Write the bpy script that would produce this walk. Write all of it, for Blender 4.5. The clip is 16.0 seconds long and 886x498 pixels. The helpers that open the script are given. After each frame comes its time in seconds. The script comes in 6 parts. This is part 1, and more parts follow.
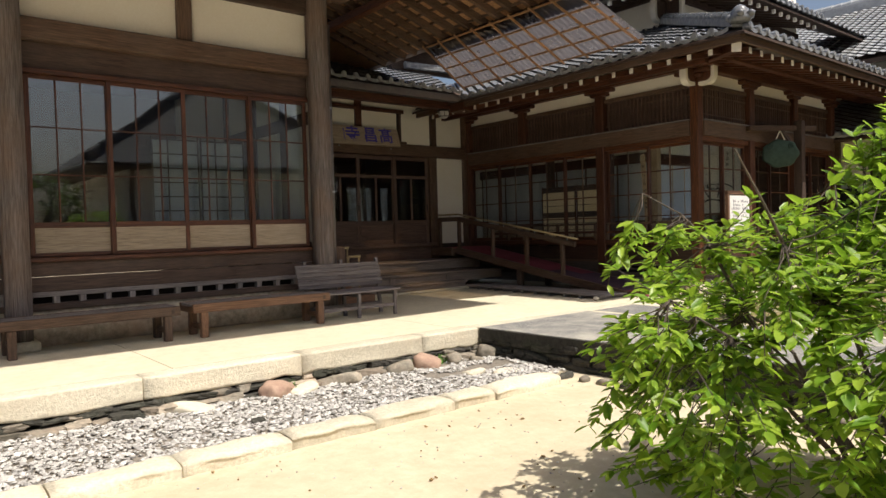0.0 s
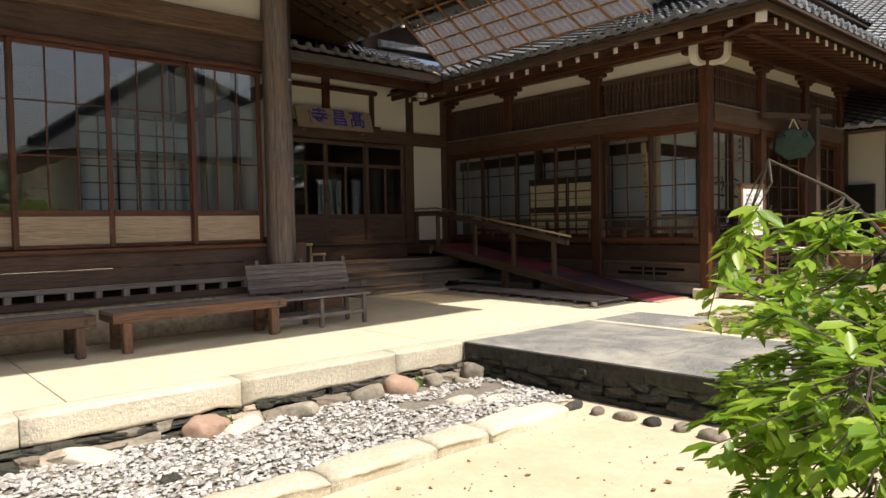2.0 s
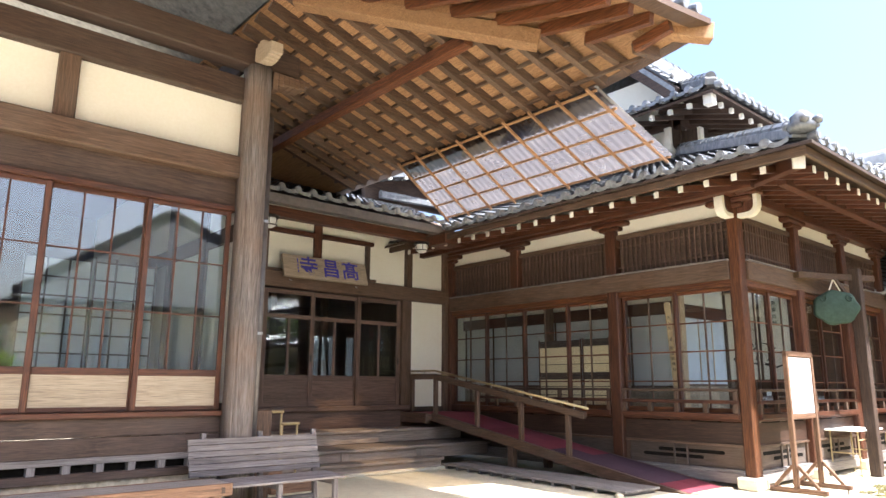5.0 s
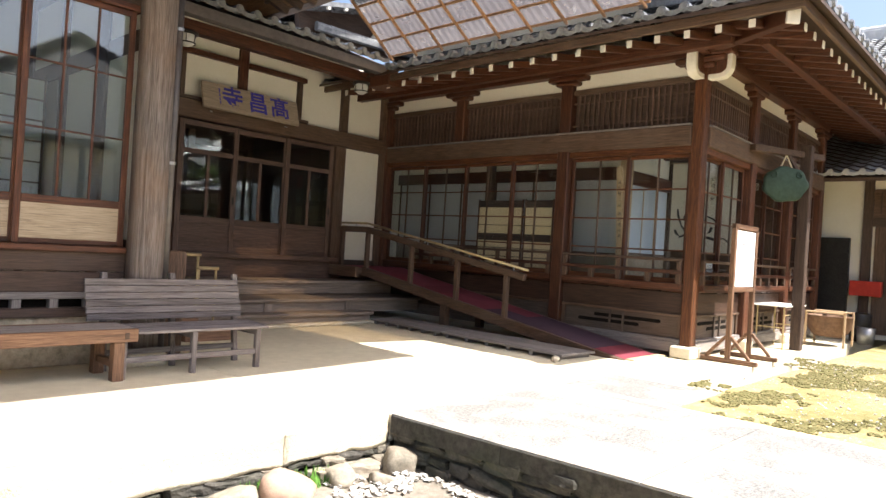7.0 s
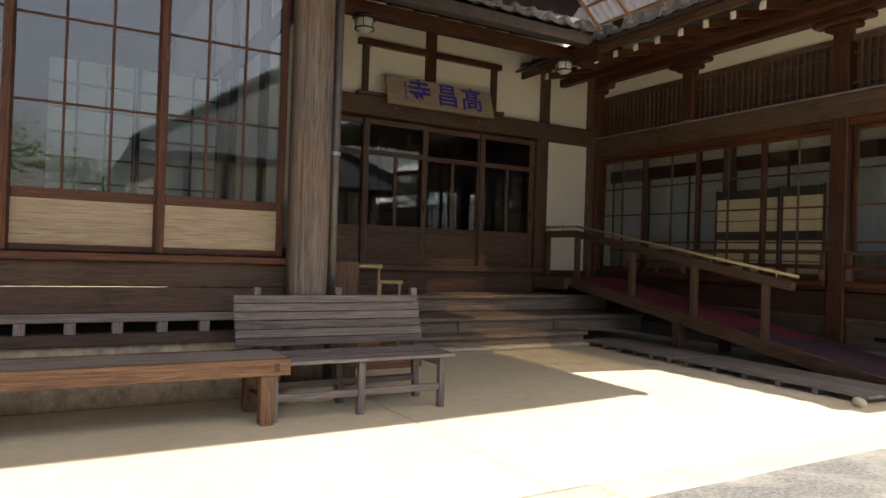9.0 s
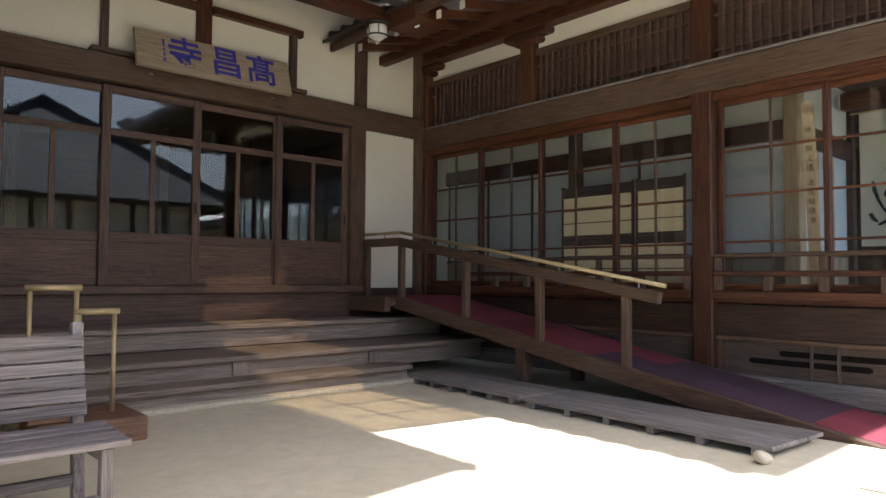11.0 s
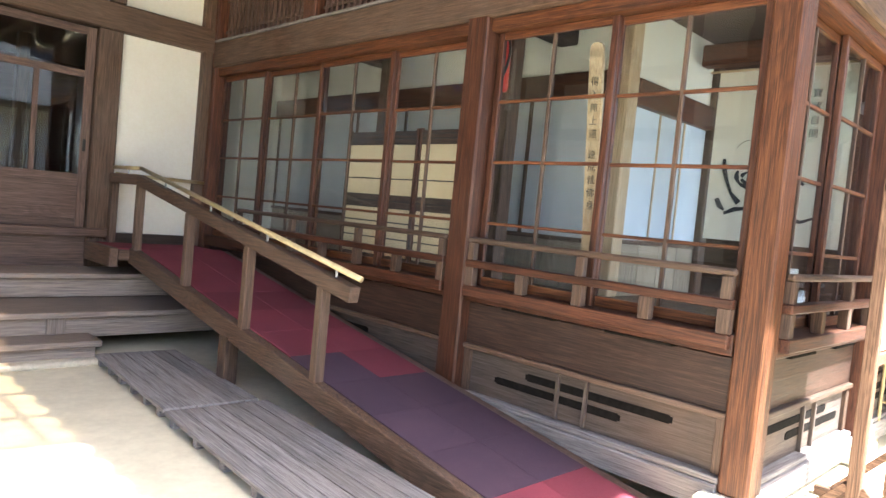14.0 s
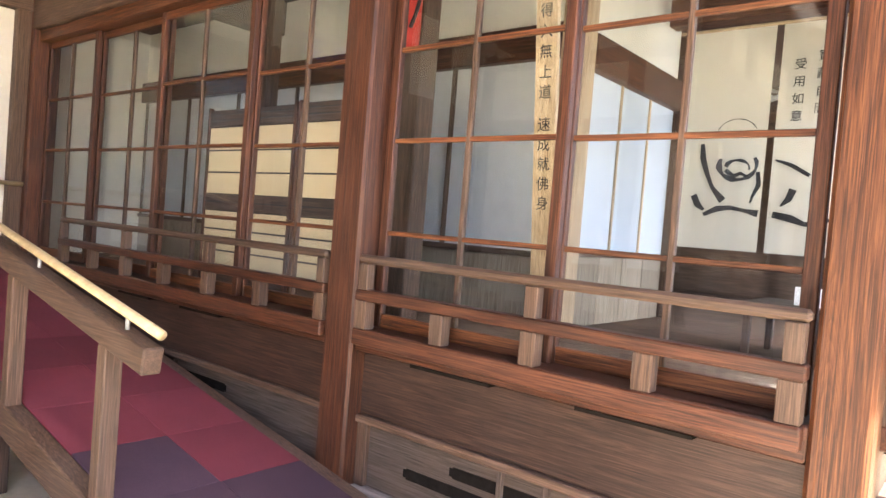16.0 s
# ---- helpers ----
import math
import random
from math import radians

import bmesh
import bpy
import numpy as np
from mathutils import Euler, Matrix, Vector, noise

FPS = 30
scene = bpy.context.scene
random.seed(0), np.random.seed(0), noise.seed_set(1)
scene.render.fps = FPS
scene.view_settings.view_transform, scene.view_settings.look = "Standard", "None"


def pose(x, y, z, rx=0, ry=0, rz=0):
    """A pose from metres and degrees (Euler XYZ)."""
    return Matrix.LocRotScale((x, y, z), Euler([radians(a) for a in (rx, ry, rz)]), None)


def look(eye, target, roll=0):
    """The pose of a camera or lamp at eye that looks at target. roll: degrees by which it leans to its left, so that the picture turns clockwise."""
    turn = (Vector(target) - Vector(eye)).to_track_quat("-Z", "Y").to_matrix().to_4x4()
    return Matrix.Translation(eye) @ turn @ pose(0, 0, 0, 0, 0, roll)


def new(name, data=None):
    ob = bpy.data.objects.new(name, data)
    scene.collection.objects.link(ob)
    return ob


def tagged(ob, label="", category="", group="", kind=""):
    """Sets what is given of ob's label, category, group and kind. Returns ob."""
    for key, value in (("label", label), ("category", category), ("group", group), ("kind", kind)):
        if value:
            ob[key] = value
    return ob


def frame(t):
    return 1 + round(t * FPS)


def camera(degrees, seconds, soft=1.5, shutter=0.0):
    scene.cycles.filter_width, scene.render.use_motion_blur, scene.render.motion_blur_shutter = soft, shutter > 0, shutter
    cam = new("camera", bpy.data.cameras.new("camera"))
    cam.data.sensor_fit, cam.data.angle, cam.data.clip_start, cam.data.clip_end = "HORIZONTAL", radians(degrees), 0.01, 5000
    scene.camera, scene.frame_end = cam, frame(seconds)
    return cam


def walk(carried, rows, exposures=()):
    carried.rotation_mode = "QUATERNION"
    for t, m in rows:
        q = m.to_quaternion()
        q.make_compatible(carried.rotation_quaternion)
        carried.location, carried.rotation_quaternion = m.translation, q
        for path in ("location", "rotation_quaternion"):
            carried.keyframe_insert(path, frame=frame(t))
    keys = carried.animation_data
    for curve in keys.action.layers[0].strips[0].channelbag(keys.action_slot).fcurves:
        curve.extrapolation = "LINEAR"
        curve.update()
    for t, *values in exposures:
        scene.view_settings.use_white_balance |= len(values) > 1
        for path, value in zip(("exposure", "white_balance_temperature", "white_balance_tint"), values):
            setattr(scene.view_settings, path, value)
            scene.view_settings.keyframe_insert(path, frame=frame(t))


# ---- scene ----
cam = camera(65.9, 16.0)
PATH = [
    (0, (0.154, -0.61, 1.275), (1.423, 0.936, 1.219), -1.6),
    (0.5, (0.416, -0.346, 1.271), (1.657, 1.221, 1.197), -1.3),
    (1, (0.624, -0.028, 1.244), (1.922, 1.492, 1.164), -1.0),
    (1.5, (0.818, 0.272, 1.247), (2.188, 1.726, 1.158), -1.2),
    (2, (1.079, 0.57, 1.252), (2.402, 2.068, 1.184), -1.1),
    (2.5, (1.324, 0.864, 1.268), (2.657, 2.356, 1.276), -1.1),
    (3, (1.558, 1.099, 1.31), (2.961, 2.519, 1.428), -0.2),
    (3.5, (1.816, 1.271, 1.334), (3.182, 2.715, 1.559), -0.1),
    (3.7, (1.887, 1.288, 1.338), (3.225, 2.744, 1.638), -0.1),
    (5.8, (2.136, 1.685, 1.337), (3.41, 3.173, 1.738), 0.4),
    (6, (2.134, 1.74, 1.346), (3.417, 3.239, 1.67), 1.5),
    (6.5, (2.329, 1.991, 1.273), (3.645, 3.495, 1.347), 2.6),
    (7, (2.564, 2.256, 1.24), (4.034, 3.612, 1.243), 3.6),
    (7.5, (2.872, 2.547, 1.194), (4.234, 4.011, 1.136), 5.9),
    (8, (3.123, 2.899, 1.165), (4.346, 4.48, 1.097), 3.7),
    (8.2, (3.224, 3.028, 1.185), (4.35, 4.68, 1.146), 2.1),
    (10.3, (4.651, 4.548, 1.005), (5.617, 6.299, 1.045), 1.8),
    (10.5, (4.86, 4.696, 0.998), (5.94, 6.379, 1.031), 1.2),
    (11, (5.352, 4.966, 1.078), (6.694, 6.447, 1.164), 0.4),
    (11.5, (5.886, 4.994, 1.1), (7.307, 6.398, 1.197), 0.8),
    (12, (6.406, 4.989, 1.153), (7.85, 6.373, 1.191), 1.0),
    (12.5, (6.836, 4.831, 1.392), (8.359, 6.127, 1.427), 2.0),
    (13, (7.153, 4.644, 1.43), (8.689, 5.923, 1.395), 4.9),
    (13.5, (7.575, 4.617, 1.427), (9.091, 5.918, 1.315), 5.4),
    (14, (7.948, 4.706, 1.45), (9.36, 6.12, 1.354), 5.5),
    (14.5, (8.288, 4.859, 1.414), (9.603, 6.362, 1.299), 5.3),
    (15, (8.602, 5.202, 1.456), (10.029, 6.597, 1.328), 3.8),
    (15.5, (8.93, 5.474, 1.455), (10.39, 6.834, 1.332), 3.7),
    (16, (9.271, 5.686, 1.472), (10.814, 6.957, 1.412), 4.6),
]
EXPOSURE = [
    (0.0, 0.2, 6500, 11), (2.5, 0.3, 6500, 11), (3.7, 1.05, 6350, 12), (5.8, 2.45, 5650, 12), (6.2, 2.4, 5700, 12), (7.0, 1.55, 6250, 12), (7.5, 0.78, 6850, 12),
    (8.2, 0.5, 6900, 12), (10.4, 1.45, 5700, 10), (11.0, 1.6, 5700, 11), (12.0, 2.3, 5750, 11), (12.6, 2.85, 5650, 9), (14.5, 3.2, 5650, 10), (16.0, 3.65, 6250, 20),
]
walk(cam, [(t, look(eye, target, roll)) for t, eye, target, roll in PATH], EXPOSURE)


# ---- light ----
SUN = Vector((0.15, -0.57, 1.0)).normalized()
world = bpy.data.worlds.new("sky")
scene.world = world
world.use_nodes = True
wn = world.node_tree.nodes
sky = wn.new("ShaderNodeTexSky")
sky.sky_type, sky.sun_disc = "NISHITA", False
sky.dust_density, sky.ozone_density = 5.0, 1.2
sky.sun_elevation, sky.sun_rotation = math.asin(SUN.z), math.atan2(SUN.x, SUN.y)
world.node_tree.links.new(sky.outputs[0], wn["Background"].inputs[0])
wn["Background"].inputs[1].default_value = 0.108
sun = new("sun", bpy.data.lights.new("sun", "SUN"))
sun.data.energy, sun.data.angle, sun.data.color = 5.0, radians(0.6), (1.0, 0.95, 0.86)
sun.matrix_world = look(SUN * 40, (0, 0, 0))

# ---- materials ----
MATS = {}


def nodes_of(name):
    m = bpy.data.materials.new(name)
    m.use_nodes = True
    return m, m.node_tree.nodes, m.node_tree.links, m.node_tree.nodes["Principled BSDF"]


def coords(n, l, scale, rot=(0, 0, 0)):
    tc, mp = n.new("ShaderNodeTexCoord"), n.new("ShaderNodeMapping")
    mp.inputs["Scale"].default_value = scale
    mp.inputs["Rotation"].default_value = rot
    l.new(tc.outputs["Object"], mp.inputs[0])
    return mp.outputs[0]


def noise_of(n, l, vec, scale, detail=4.0, rough=0.55, distort=0.0):
    t = n.new("ShaderNodeTexNoise")
    t.inputs["Scale"].default_value, t.inputs["Detail"].default_value = scale, detail
    t.inputs["Roughness"].default_value, t.inputs["Distortion"].default_value = rough, distort
    if vec is not None:
        l.new(vec, t.inputs["Vector"])
    return t.outputs["Fac"]


def ramp_of(n, l, fac, stops):
    r = n.new("ShaderNodeValToRGB")
    el = r.color_ramp.elements
    while len(el) < len(stops):
        el.new(0.5)
    for e, (p, c) in zip(el, stops):
        e.position, e.color = p, (*c, 1)
    l.new(fac, r.inputs[0])
    return r.outputs[0]


def mix_of(n, l, fac, a, b, mode="MIX"):
    m = n.new("ShaderNodeMix")
    m.data_type, m.blend_type = "RGBA", mode
    for sock, v in ((m.inputs[0], fac), (m.inputs[6], a), (m.inputs[7], b)):
        if isinstance(v, (int, float)):
            sock.default_value = v
        elif isinstance(v, tuple):
            sock.default_value = (*v, 1)
        else:
            l.new(v, sock)
    return m.outputs[2]


def bump_of(n, l, bsdf, height, strength, dist):
    b = n.new("ShaderNodeBump")
    b.inputs["Strength"].default_value, b.inputs["Distance"].default_value = strength, dist
    l.new(height, b.inputs["Height"])
    l.new(b.outputs[0], bsdf.inputs["Normal"])


def scaled(n, l, sock, to_min, to_max):
    r = n.new("ShaderNodeMapRange")
    r.inputs["To Min"].default_value, r.inputs["To Max"].default_value = to_min, to_max
    l.new(sock, r.inputs[0])
    return r.outputs[0]


def wood(kind, axis):
    """Timber with grain along axis: (dark, mid, light, roughness, weathering colour, weathering amount)."""
    key = ("wood", kind, axis)
    if key in MATS:
        return MATS[key]
    dark, mid, light, rough, grey, amount = WOODS[kind]
    m, n, l, b = nodes_of("wood_" + kind + "_" + axis)
    st = {"x": (1.5, 26, 26), "y": (26, 1.5, 26), "z": (26, 26, 1.5)}[axis]
    v = coords(n, l, st)
    info = n.new("ShaderNodeObjectInfo")
    shift = n.new("ShaderNodeVectorMath")
    shift.operation = "ADD"
    sc = n.new("ShaderNodeVectorMath")
    sc.operation = "SCALE"
    sc.inputs["Scale"].default_value = 37.0
    l.new(info.outputs["Random"], sc.inputs[0])
    l.new(v, shift.inputs[0])
    l.new(sc.outputs[0], shift.inputs[1])
    vec = shift.outputs[0]
    grain = noise_of(n, l, vec, 1.6, 6, 0.62, 0.9)
    fine = noise_of(n, l, vec, 7.0, 3, 0.6)
    col = ramp_of(n, l, grain, [(0.28, dark), (0.5, mid), (0.72, light)])
    st3 = {"x": (0.35, 5, 5), "y": (5, 0.35, 5), "z": (5, 5, 0.35)}[axis]
    field = noise_of(n, l, coords(n, l, st3), 1.0, 2, 0.4, 0.6)
    saw = n.new("ShaderNodeMath")
    saw.operation, saw.inputs[1].default_value = "MULTIPLY", 44.0
    l.new(field, saw.inputs[0])
    frac = n.new("ShaderNodeMath")
    frac.operation = "FRACT"
    l.new(saw.outputs[0], frac.inputs[0])
    rings = ramp_of(n, l, frac.outputs[0], [(0.0, (0.62, 0.62, 0.62)), (0.55, (1.0, 1.0, 1.0)), (0.85, (1.3, 1.3, 1.3)), (1.0, (0.62, 0.62, 0.62))])
    col = mix_of(n, l, 0.6 if kind in ("red", "orange", "door", "stand", "brown", "dark", "board", "apron") else 0.12, col, rings, "MULTIPLY")
    col = mix_of(n, l, scaled(n, l, fine, 0.0, 0.55), col, mix_of(n, l, 0.5, col, dark))
    st2 = {"x": (4, 210, 210), "y": (210, 4, 210), "z": (210, 210, 4)}[axis]
    crack = noise_of(n, l, coords(n, l, st2), 1.0, 4, 0.6, 0.3)
    cut = ramp_of(n, l, crack, [(0.34, (0.9, 0.9, 0.9)), (0.48, (0, 0, 0))])
    col = mix_of(n, l, cut, col, tuple(0.55 * c for c in dark))
    lift = ramp_of(n, l, crack, [(0.53, (0, 0, 0)), (0.66, (0.75, 0.75, 0.75))])
    col = mix_of(n, l, lift, col, light)
    big = noise_of(n, l, coords(n, l, (1, 1, 1)), 1.3, 4, 0.65)
    wear = ramp_of(n, l, big, [(0.35, (0, 0, 0)), (0.75, (amount, amount, amount))])
    col = mix_of(n, l, wear, col, grey)
    hsv = n.new("ShaderNodeHueSaturation")
    l.new(scaled(n, l, info.outputs["Random"], 0.8, 1.2), hsv.inputs["Value"])
    l.new(col, hsv.inputs["Color"])
    l.new(hsv.outputs[0], b.inputs["Base Color"])
    l.new(scaled(n, l, grain, rough - 0.1, rough + 0.15), b.inputs["Roughness"])
    b.inputs["Specular IOR Level"].default_value = 0.35
    bump_of(n, l, b, grain, 0.5, 0.008)
    MATS[key] = m
    return m


WOODS = {
    "dark": ((0.034, 0.02, 0.014), (0.072, 0.043, 0.03), (0.12, 0.073, 0.052), 0.62, (0.12, 0.095, 0.08), 0.35),
    "red": ((0.028, 0.0095, 0.005), (0.08, 0.0265, 0.0125), (0.15, 0.055, 0.026), 0.46, (0.115, 0.066, 0.046), 0.25),
    "orange": ((0.035, 0.011, 0.0045), (0.125, 0.04, 0.0135), (0.25, 0.095, 0.034), 0.5, (0.11, 0.055, 0.032), 0.3),
    "brown": ((0.042, 0.022, 0.013), (0.1, 0.055, 0.032), (0.17, 0.102, 0.065), 0.62, (0.15, 0.118, 0.094), 0.45),
    "grey": ((0.12, 0.105, 0.1), (0.24, 0.215, 0.205), (0.37, 0.34, 0.325), 0.8, (0.3, 0.25, 0.2), 0.4),
    "weathered": ((0.04, 0.031, 0.026), (0.082, 0.065, 0.055), (0.14, 0.115, 0.098), 0.72, (0.17, 0.11, 0.07), 0.45),
    "bench": ((0.075, 0.066, 0.068), (0.165, 0.148, 0.15), (0.28, 0.255, 0.255), 0.75, (0.22, 0.16, 0.125), 0.4),
    "board": ((0.2, 0.1, 0.045), (0.36, 0.2, 0.095), (0.48, 0.29, 0.15), 0.65, (0.22, 0.13, 0.07), 0.5),
    "pale": ((0.4, 0.27, 0.15), (0.55, 0.4, 0.24), (0.66, 0.5, 0.33), 0.55, (0.45, 0.33, 0.22), 0.3),
    "plaque": ((0.24, 0.18, 0.12), (0.34, 0.27, 0.19), (0.43, 0.35, 0.26), 0.7, (0.3, 0.26, 0.21), 0.4),
    "stand": ((0.1, 0.05, 0.028), (0.2, 0.105, 0.06), (0.3, 0.17, 0.1), 0.6, (0.18, 0.12, 0.085), 0.3),
    "pillar": ((0.065, 0.055, 0.053), (0.14, 0.125, 0.12), (0.24, 0.22, 0.215), 0.8, (0.2, 0.11, 0.055), 0.5),
    "door": ((0.045, 0.025, 0.018), (0.115, 0.066, 0.048), (0.19, 0.118, 0.088), 0.5, (0.15, 0.11, 0.09), 0.4),
    "apron": ((0.018, 0.0095, 0.0065), (0.052, 0.026, 0.017), (0.105, 0.055, 0.036), 0.5, (0.075, 0.052, 0.042), 0.35),
    "step": ((0.13, 0.1, 0.08), (0.26, 0.205, 0.165), (0.37, 0.295, 0.245), 0.6, (0.33, 0.27, 0.22), 0.4),
}


def speckled(name, a, b_, scale, rough=0.85, big=0.8, stain=(0.3, 0.27, 0.22), stain_amount=0.4, bump=0.4, dist=0.01, metal=0.0, per_piece=0.0, spec=0.3):
    """A mottled mineral or painted surface: fine grain from a to b_, broad stains, relief."""
    if name in MATS:
        return MATS[name]
    m, n, l, b = nodes_of(name)
    v = coords(n, l, (1, 1, 1))
    g = noise_of(n, l, v, scale, 5, 0.7)
    col = ramp_of(n, l, g, [(0.32, a), (0.68, b_)])
    s = noise_of(n, l, v, big, 5, 0.65, 0.4)
    f = ramp_of(n, l, s, [(0.42, (0, 0, 0)), (0.72, (stain_amount,) * 3)])
    col = mix_of(n, l, f, col, stain)
    if per_piece:
        info = n.new("ShaderNodeObjectInfo")
        h = n.new("ShaderNodeHueSaturation")
        l.new(scaled(n, l, info.outputs["Random"], 1 - per_piece, 1 + per_piece), h.inputs["Value"])
        l.new(col, h.inputs["Color"])
        col = h.outputs[0]
    l.new(col, b.inputs["Base Color"])
    b.inputs["Roughness"].default_value, b.inputs["Metallic"].default_value = rough, metal
    b.inputs["Specular IOR Level"].default_value = spec
    if bump:
        bump_of(n, l, b, g, bump, dist)
    MATS[name] = m
    return m


plaster = speckled("plaster", (0.76, 0.72, 0.62), (0.8, 0.77, 0.68), 30, 0.9, 0.9, (0.66, 0.6, 0.48), 0.35, 0.12, 0.004)
granite = speckled("granite", (0.5, 0.45, 0.34), (0.7, 0.64, 0.5), 30, 0.9, 2.2, (0.5, 0.42, 0.3), 0.5, 0.7, 0.018, per_piece=0.1)
terrace_mat = speckled("pale_mortar", (0.57, 0.515, 0.375), (0.68, 0.62, 0.46), 9, 0.9, 0.7, (0.5, 0.445, 0.32), 0.5, 0.15, 0.004)
concrete = speckled("old_concrete", (0.1, 0.1, 0.098), (0.31, 0.3, 0.28), 42, 0.92, 1.6, (0.46, 0.43, 0.36), 0.95, 0.9, 0.016)
sand = speckled("raked_sand", (0.5, 0.42, 0.29), (0.6, 0.52, 0.37), 7, 0.95, 0.8, (0.42, 0.34, 0.22), 0.4, 0.5, 0.012)
earth = speckled("mossy_earth", (0.27, 0.2, 0.085), (0.45, 0.36, 0.19), 11, 0.95, 0.9, (0.13, 0.125, 0.04), 1.0, 0.9, 0.04)
# dark tones hold the shade of the walkway flank, with greenish stains
stone_dark = speckled("mossy_shade_dark_stone", (0.03, 0.028, 0.024), (0.085, 0.078, 0.066), 16, 0.9, 2.5, (0.05, 0.06, 0.035), 0.5, 0.8, 0.03, per_piece=0.3)
stone_mix = speckled("field_stone", (0.15, 0.135, 0.105), (0.34, 0.3, 0.235), 14, 0.85, 2.5, (0.36, 0.26, 0.19), 0.5, 0.5, 0.015, per_piece=0.4)
stone_red = speckled("red_stone", (0.3, 0.19, 0.14), (0.42, 0.29, 0.21), 14, 0.85, 3, (0.25, 0.2, 0.16), 0.4, 0.5, 0.015)
stone_pale = speckled("pale_stone", (0.56, 0.5, 0.38), (0.68, 0.62, 0.5), 20, 0.85, 3, (0.5, 0.4, 0.25), 0.4, 0.4, 0.01)
tile_mat = speckled("smoked_roof_tile", (0.12, 0.125, 0.135), (0.26, 0.27, 0.285), 9, 0.25, 1.5, (0.2, 0.2, 0.19), 0.35, 0.2, 0.004, per_piece=0.25, spec=0.6)
tile_matt = speckled("matt_roof_tile", (0.05, 0.052, 0.056), (0.1, 0.104, 0.11), 9, 0.75, 1.5, (0.07, 0.07, 0.07), 0.35, 0.2, 0.004, spec=0.2)
tile_pale = speckled("silver_roof_tile", (0.36, 0.37, 0.38), (0.52, 0.53, 0.54), 9, 0.4, 1.5, (0.26, 0.26, 0.25), 0.35, 0.2, 0.004, per_piece=0.2, spec=0.6)
white_paint = speckled("white_paint", (0.7, 0.67, 0.6), (0.78, 0.75, 0.68), 25, 0.7, 3, (0.5, 0.45, 0.36), 0.3, 0.1, 0.003)
bronze = speckled("green_bronze", (0.03, 0.055, 0.042), (0.06, 0.1, 0.075), 12, 0.55, 4, (0.05, 0.07, 0.05), 0.5, 0.3, 0.004, metal=0.35)
carpet_red = speckled("red_carpet", (0.15, 0.028, 0.04), (0.22, 0.042, 0.058), 220, 1.0, 2.5, (0.12, 0.03, 0.04), 0.4, 0.6, 0.004, per_piece=0.18)
carpet_purple = speckled("purple_carpet", (0.042, 0.024, 0.037), (0.07, 0.04, 0.058), 220, 1.0, 2.5, (0.085, 0.045, 0.06), 0.4, 0.6, 0.004, per_piece=0.18)
paper = speckled("white_paper", (0.72, 0.71, 0.68), (0.78, 0.77, 0.74), 12, 0.85, 1.2, (0.66, 0.66, 0.66), 0.2, 0.05, 0.002)
blue_paper = speckled("pale_blue_paper", (0.52, 0.58, 0.66), (0.6, 0.66, 0.73), 8, 0.85, 0.9, (0.5, 0.55, 0.6), 0.3, 0.05, 0.002)
paper_grey = speckled("grey_white_paper", (0.5, 0.51, 0.52), (0.58, 0.59, 0.6), 8, 0.85, 0.9, (0.48, 0.47, 0.45), 0.3, 0.05, 0.002)
linen = speckled("cream_linen", (0.62, 0.57, 0.46), (0.7, 0.65, 0.54), 160, 0.95, 1.5, (0.55, 0.47, 0.34), 0.4, 0.3, 0.003)
ink = speckled("black_ink", (0.012, 0.012, 0.013), (0.03, 0.03, 0.03), 60, 0.8, 5, (0.05, 0.05, 0.05), 0.5, 0.0)
indigo = speckled("blue_paint", (0.035, 0.03, 0.25), (0.06, 0.05, 0.38), 40, 0.6, 5, (0.12, 0.1, 0.35), 0.5, 0.0)
reed = speckled("cream_reed", (0.52, 0.41, 0.25), (0.64, 0.52, 0.34), 60, 0.7, 3, (0.45, 0.34, 0.2), 0.4, 0.3, 0.003)
black_wood = speckled("black_lacquer", (0.012, 0.011, 0.01), (0.03, 0.027, 0.025), 30, 0.4, 4, (0.05, 0.045, 0.04), 0.4, 0.1, 0.002)
# near-black colour painted wherever gaps, vents and slots lie in shade
void_mat = speckled("near_black_shade", (0.008, 0.007, 0.006), (0.018, 0.015, 0.013), 20, 0.95, 4, (0.014, 0.012, 0.01), 0.4, 0.0, spec=0.05)
gutter_mat = speckled("grey_copper", (0.11, 0.1, 0.1), (0.17, 0.155, 0.15), 10, 0.5, 3, (0.2, 0.17, 0.15), 0.4, 0.1, 0.002, metal=0.5)
steel = speckled("galvanised_steel", (0.3, 0.31, 0.32), (0.45, 0.46, 0.47), 30, 0.4, 4, (0.3, 0.28, 0.26), 0.4, 0.0, metal=0.8)
brass = speckled("worn_brass", (0.42, 0.32, 0.16), (0.56, 0.45, 0.25), 25, 0.38, 4, (0.35, 0.26, 0.14), 0.4, 0.0, metal=0.3)
red_paint = speckled("red_paint", (0.42, 0.03, 0.02), (0.52, 0.045, 0.03), 12, 0.4, 4, (0.35, 0.03, 0.02), 0.4, 0.0)
tub_mat = speckled("rusty_iron", (0.13, 0.075, 0.045), (0.24, 0.14, 0.085), 14, 0.7, 4, (0.09, 0.06, 0.045), 0.5, 0.3, 0.004)
moss = speckled("young_weed", (0.06, 0.16, 0.02), (0.12, 0.26, 0.04), 40, 0.7, 6, (0.08, 0.14, 0.02), 0.4, 0.0)
bark = speckled("brown_bark", (0.05, 0.038, 0.028), (0.13, 0.1, 0.075), 40, 0.9, 6, (0.12, 0.11, 0.09), 0.5, 0.6, 0.006)
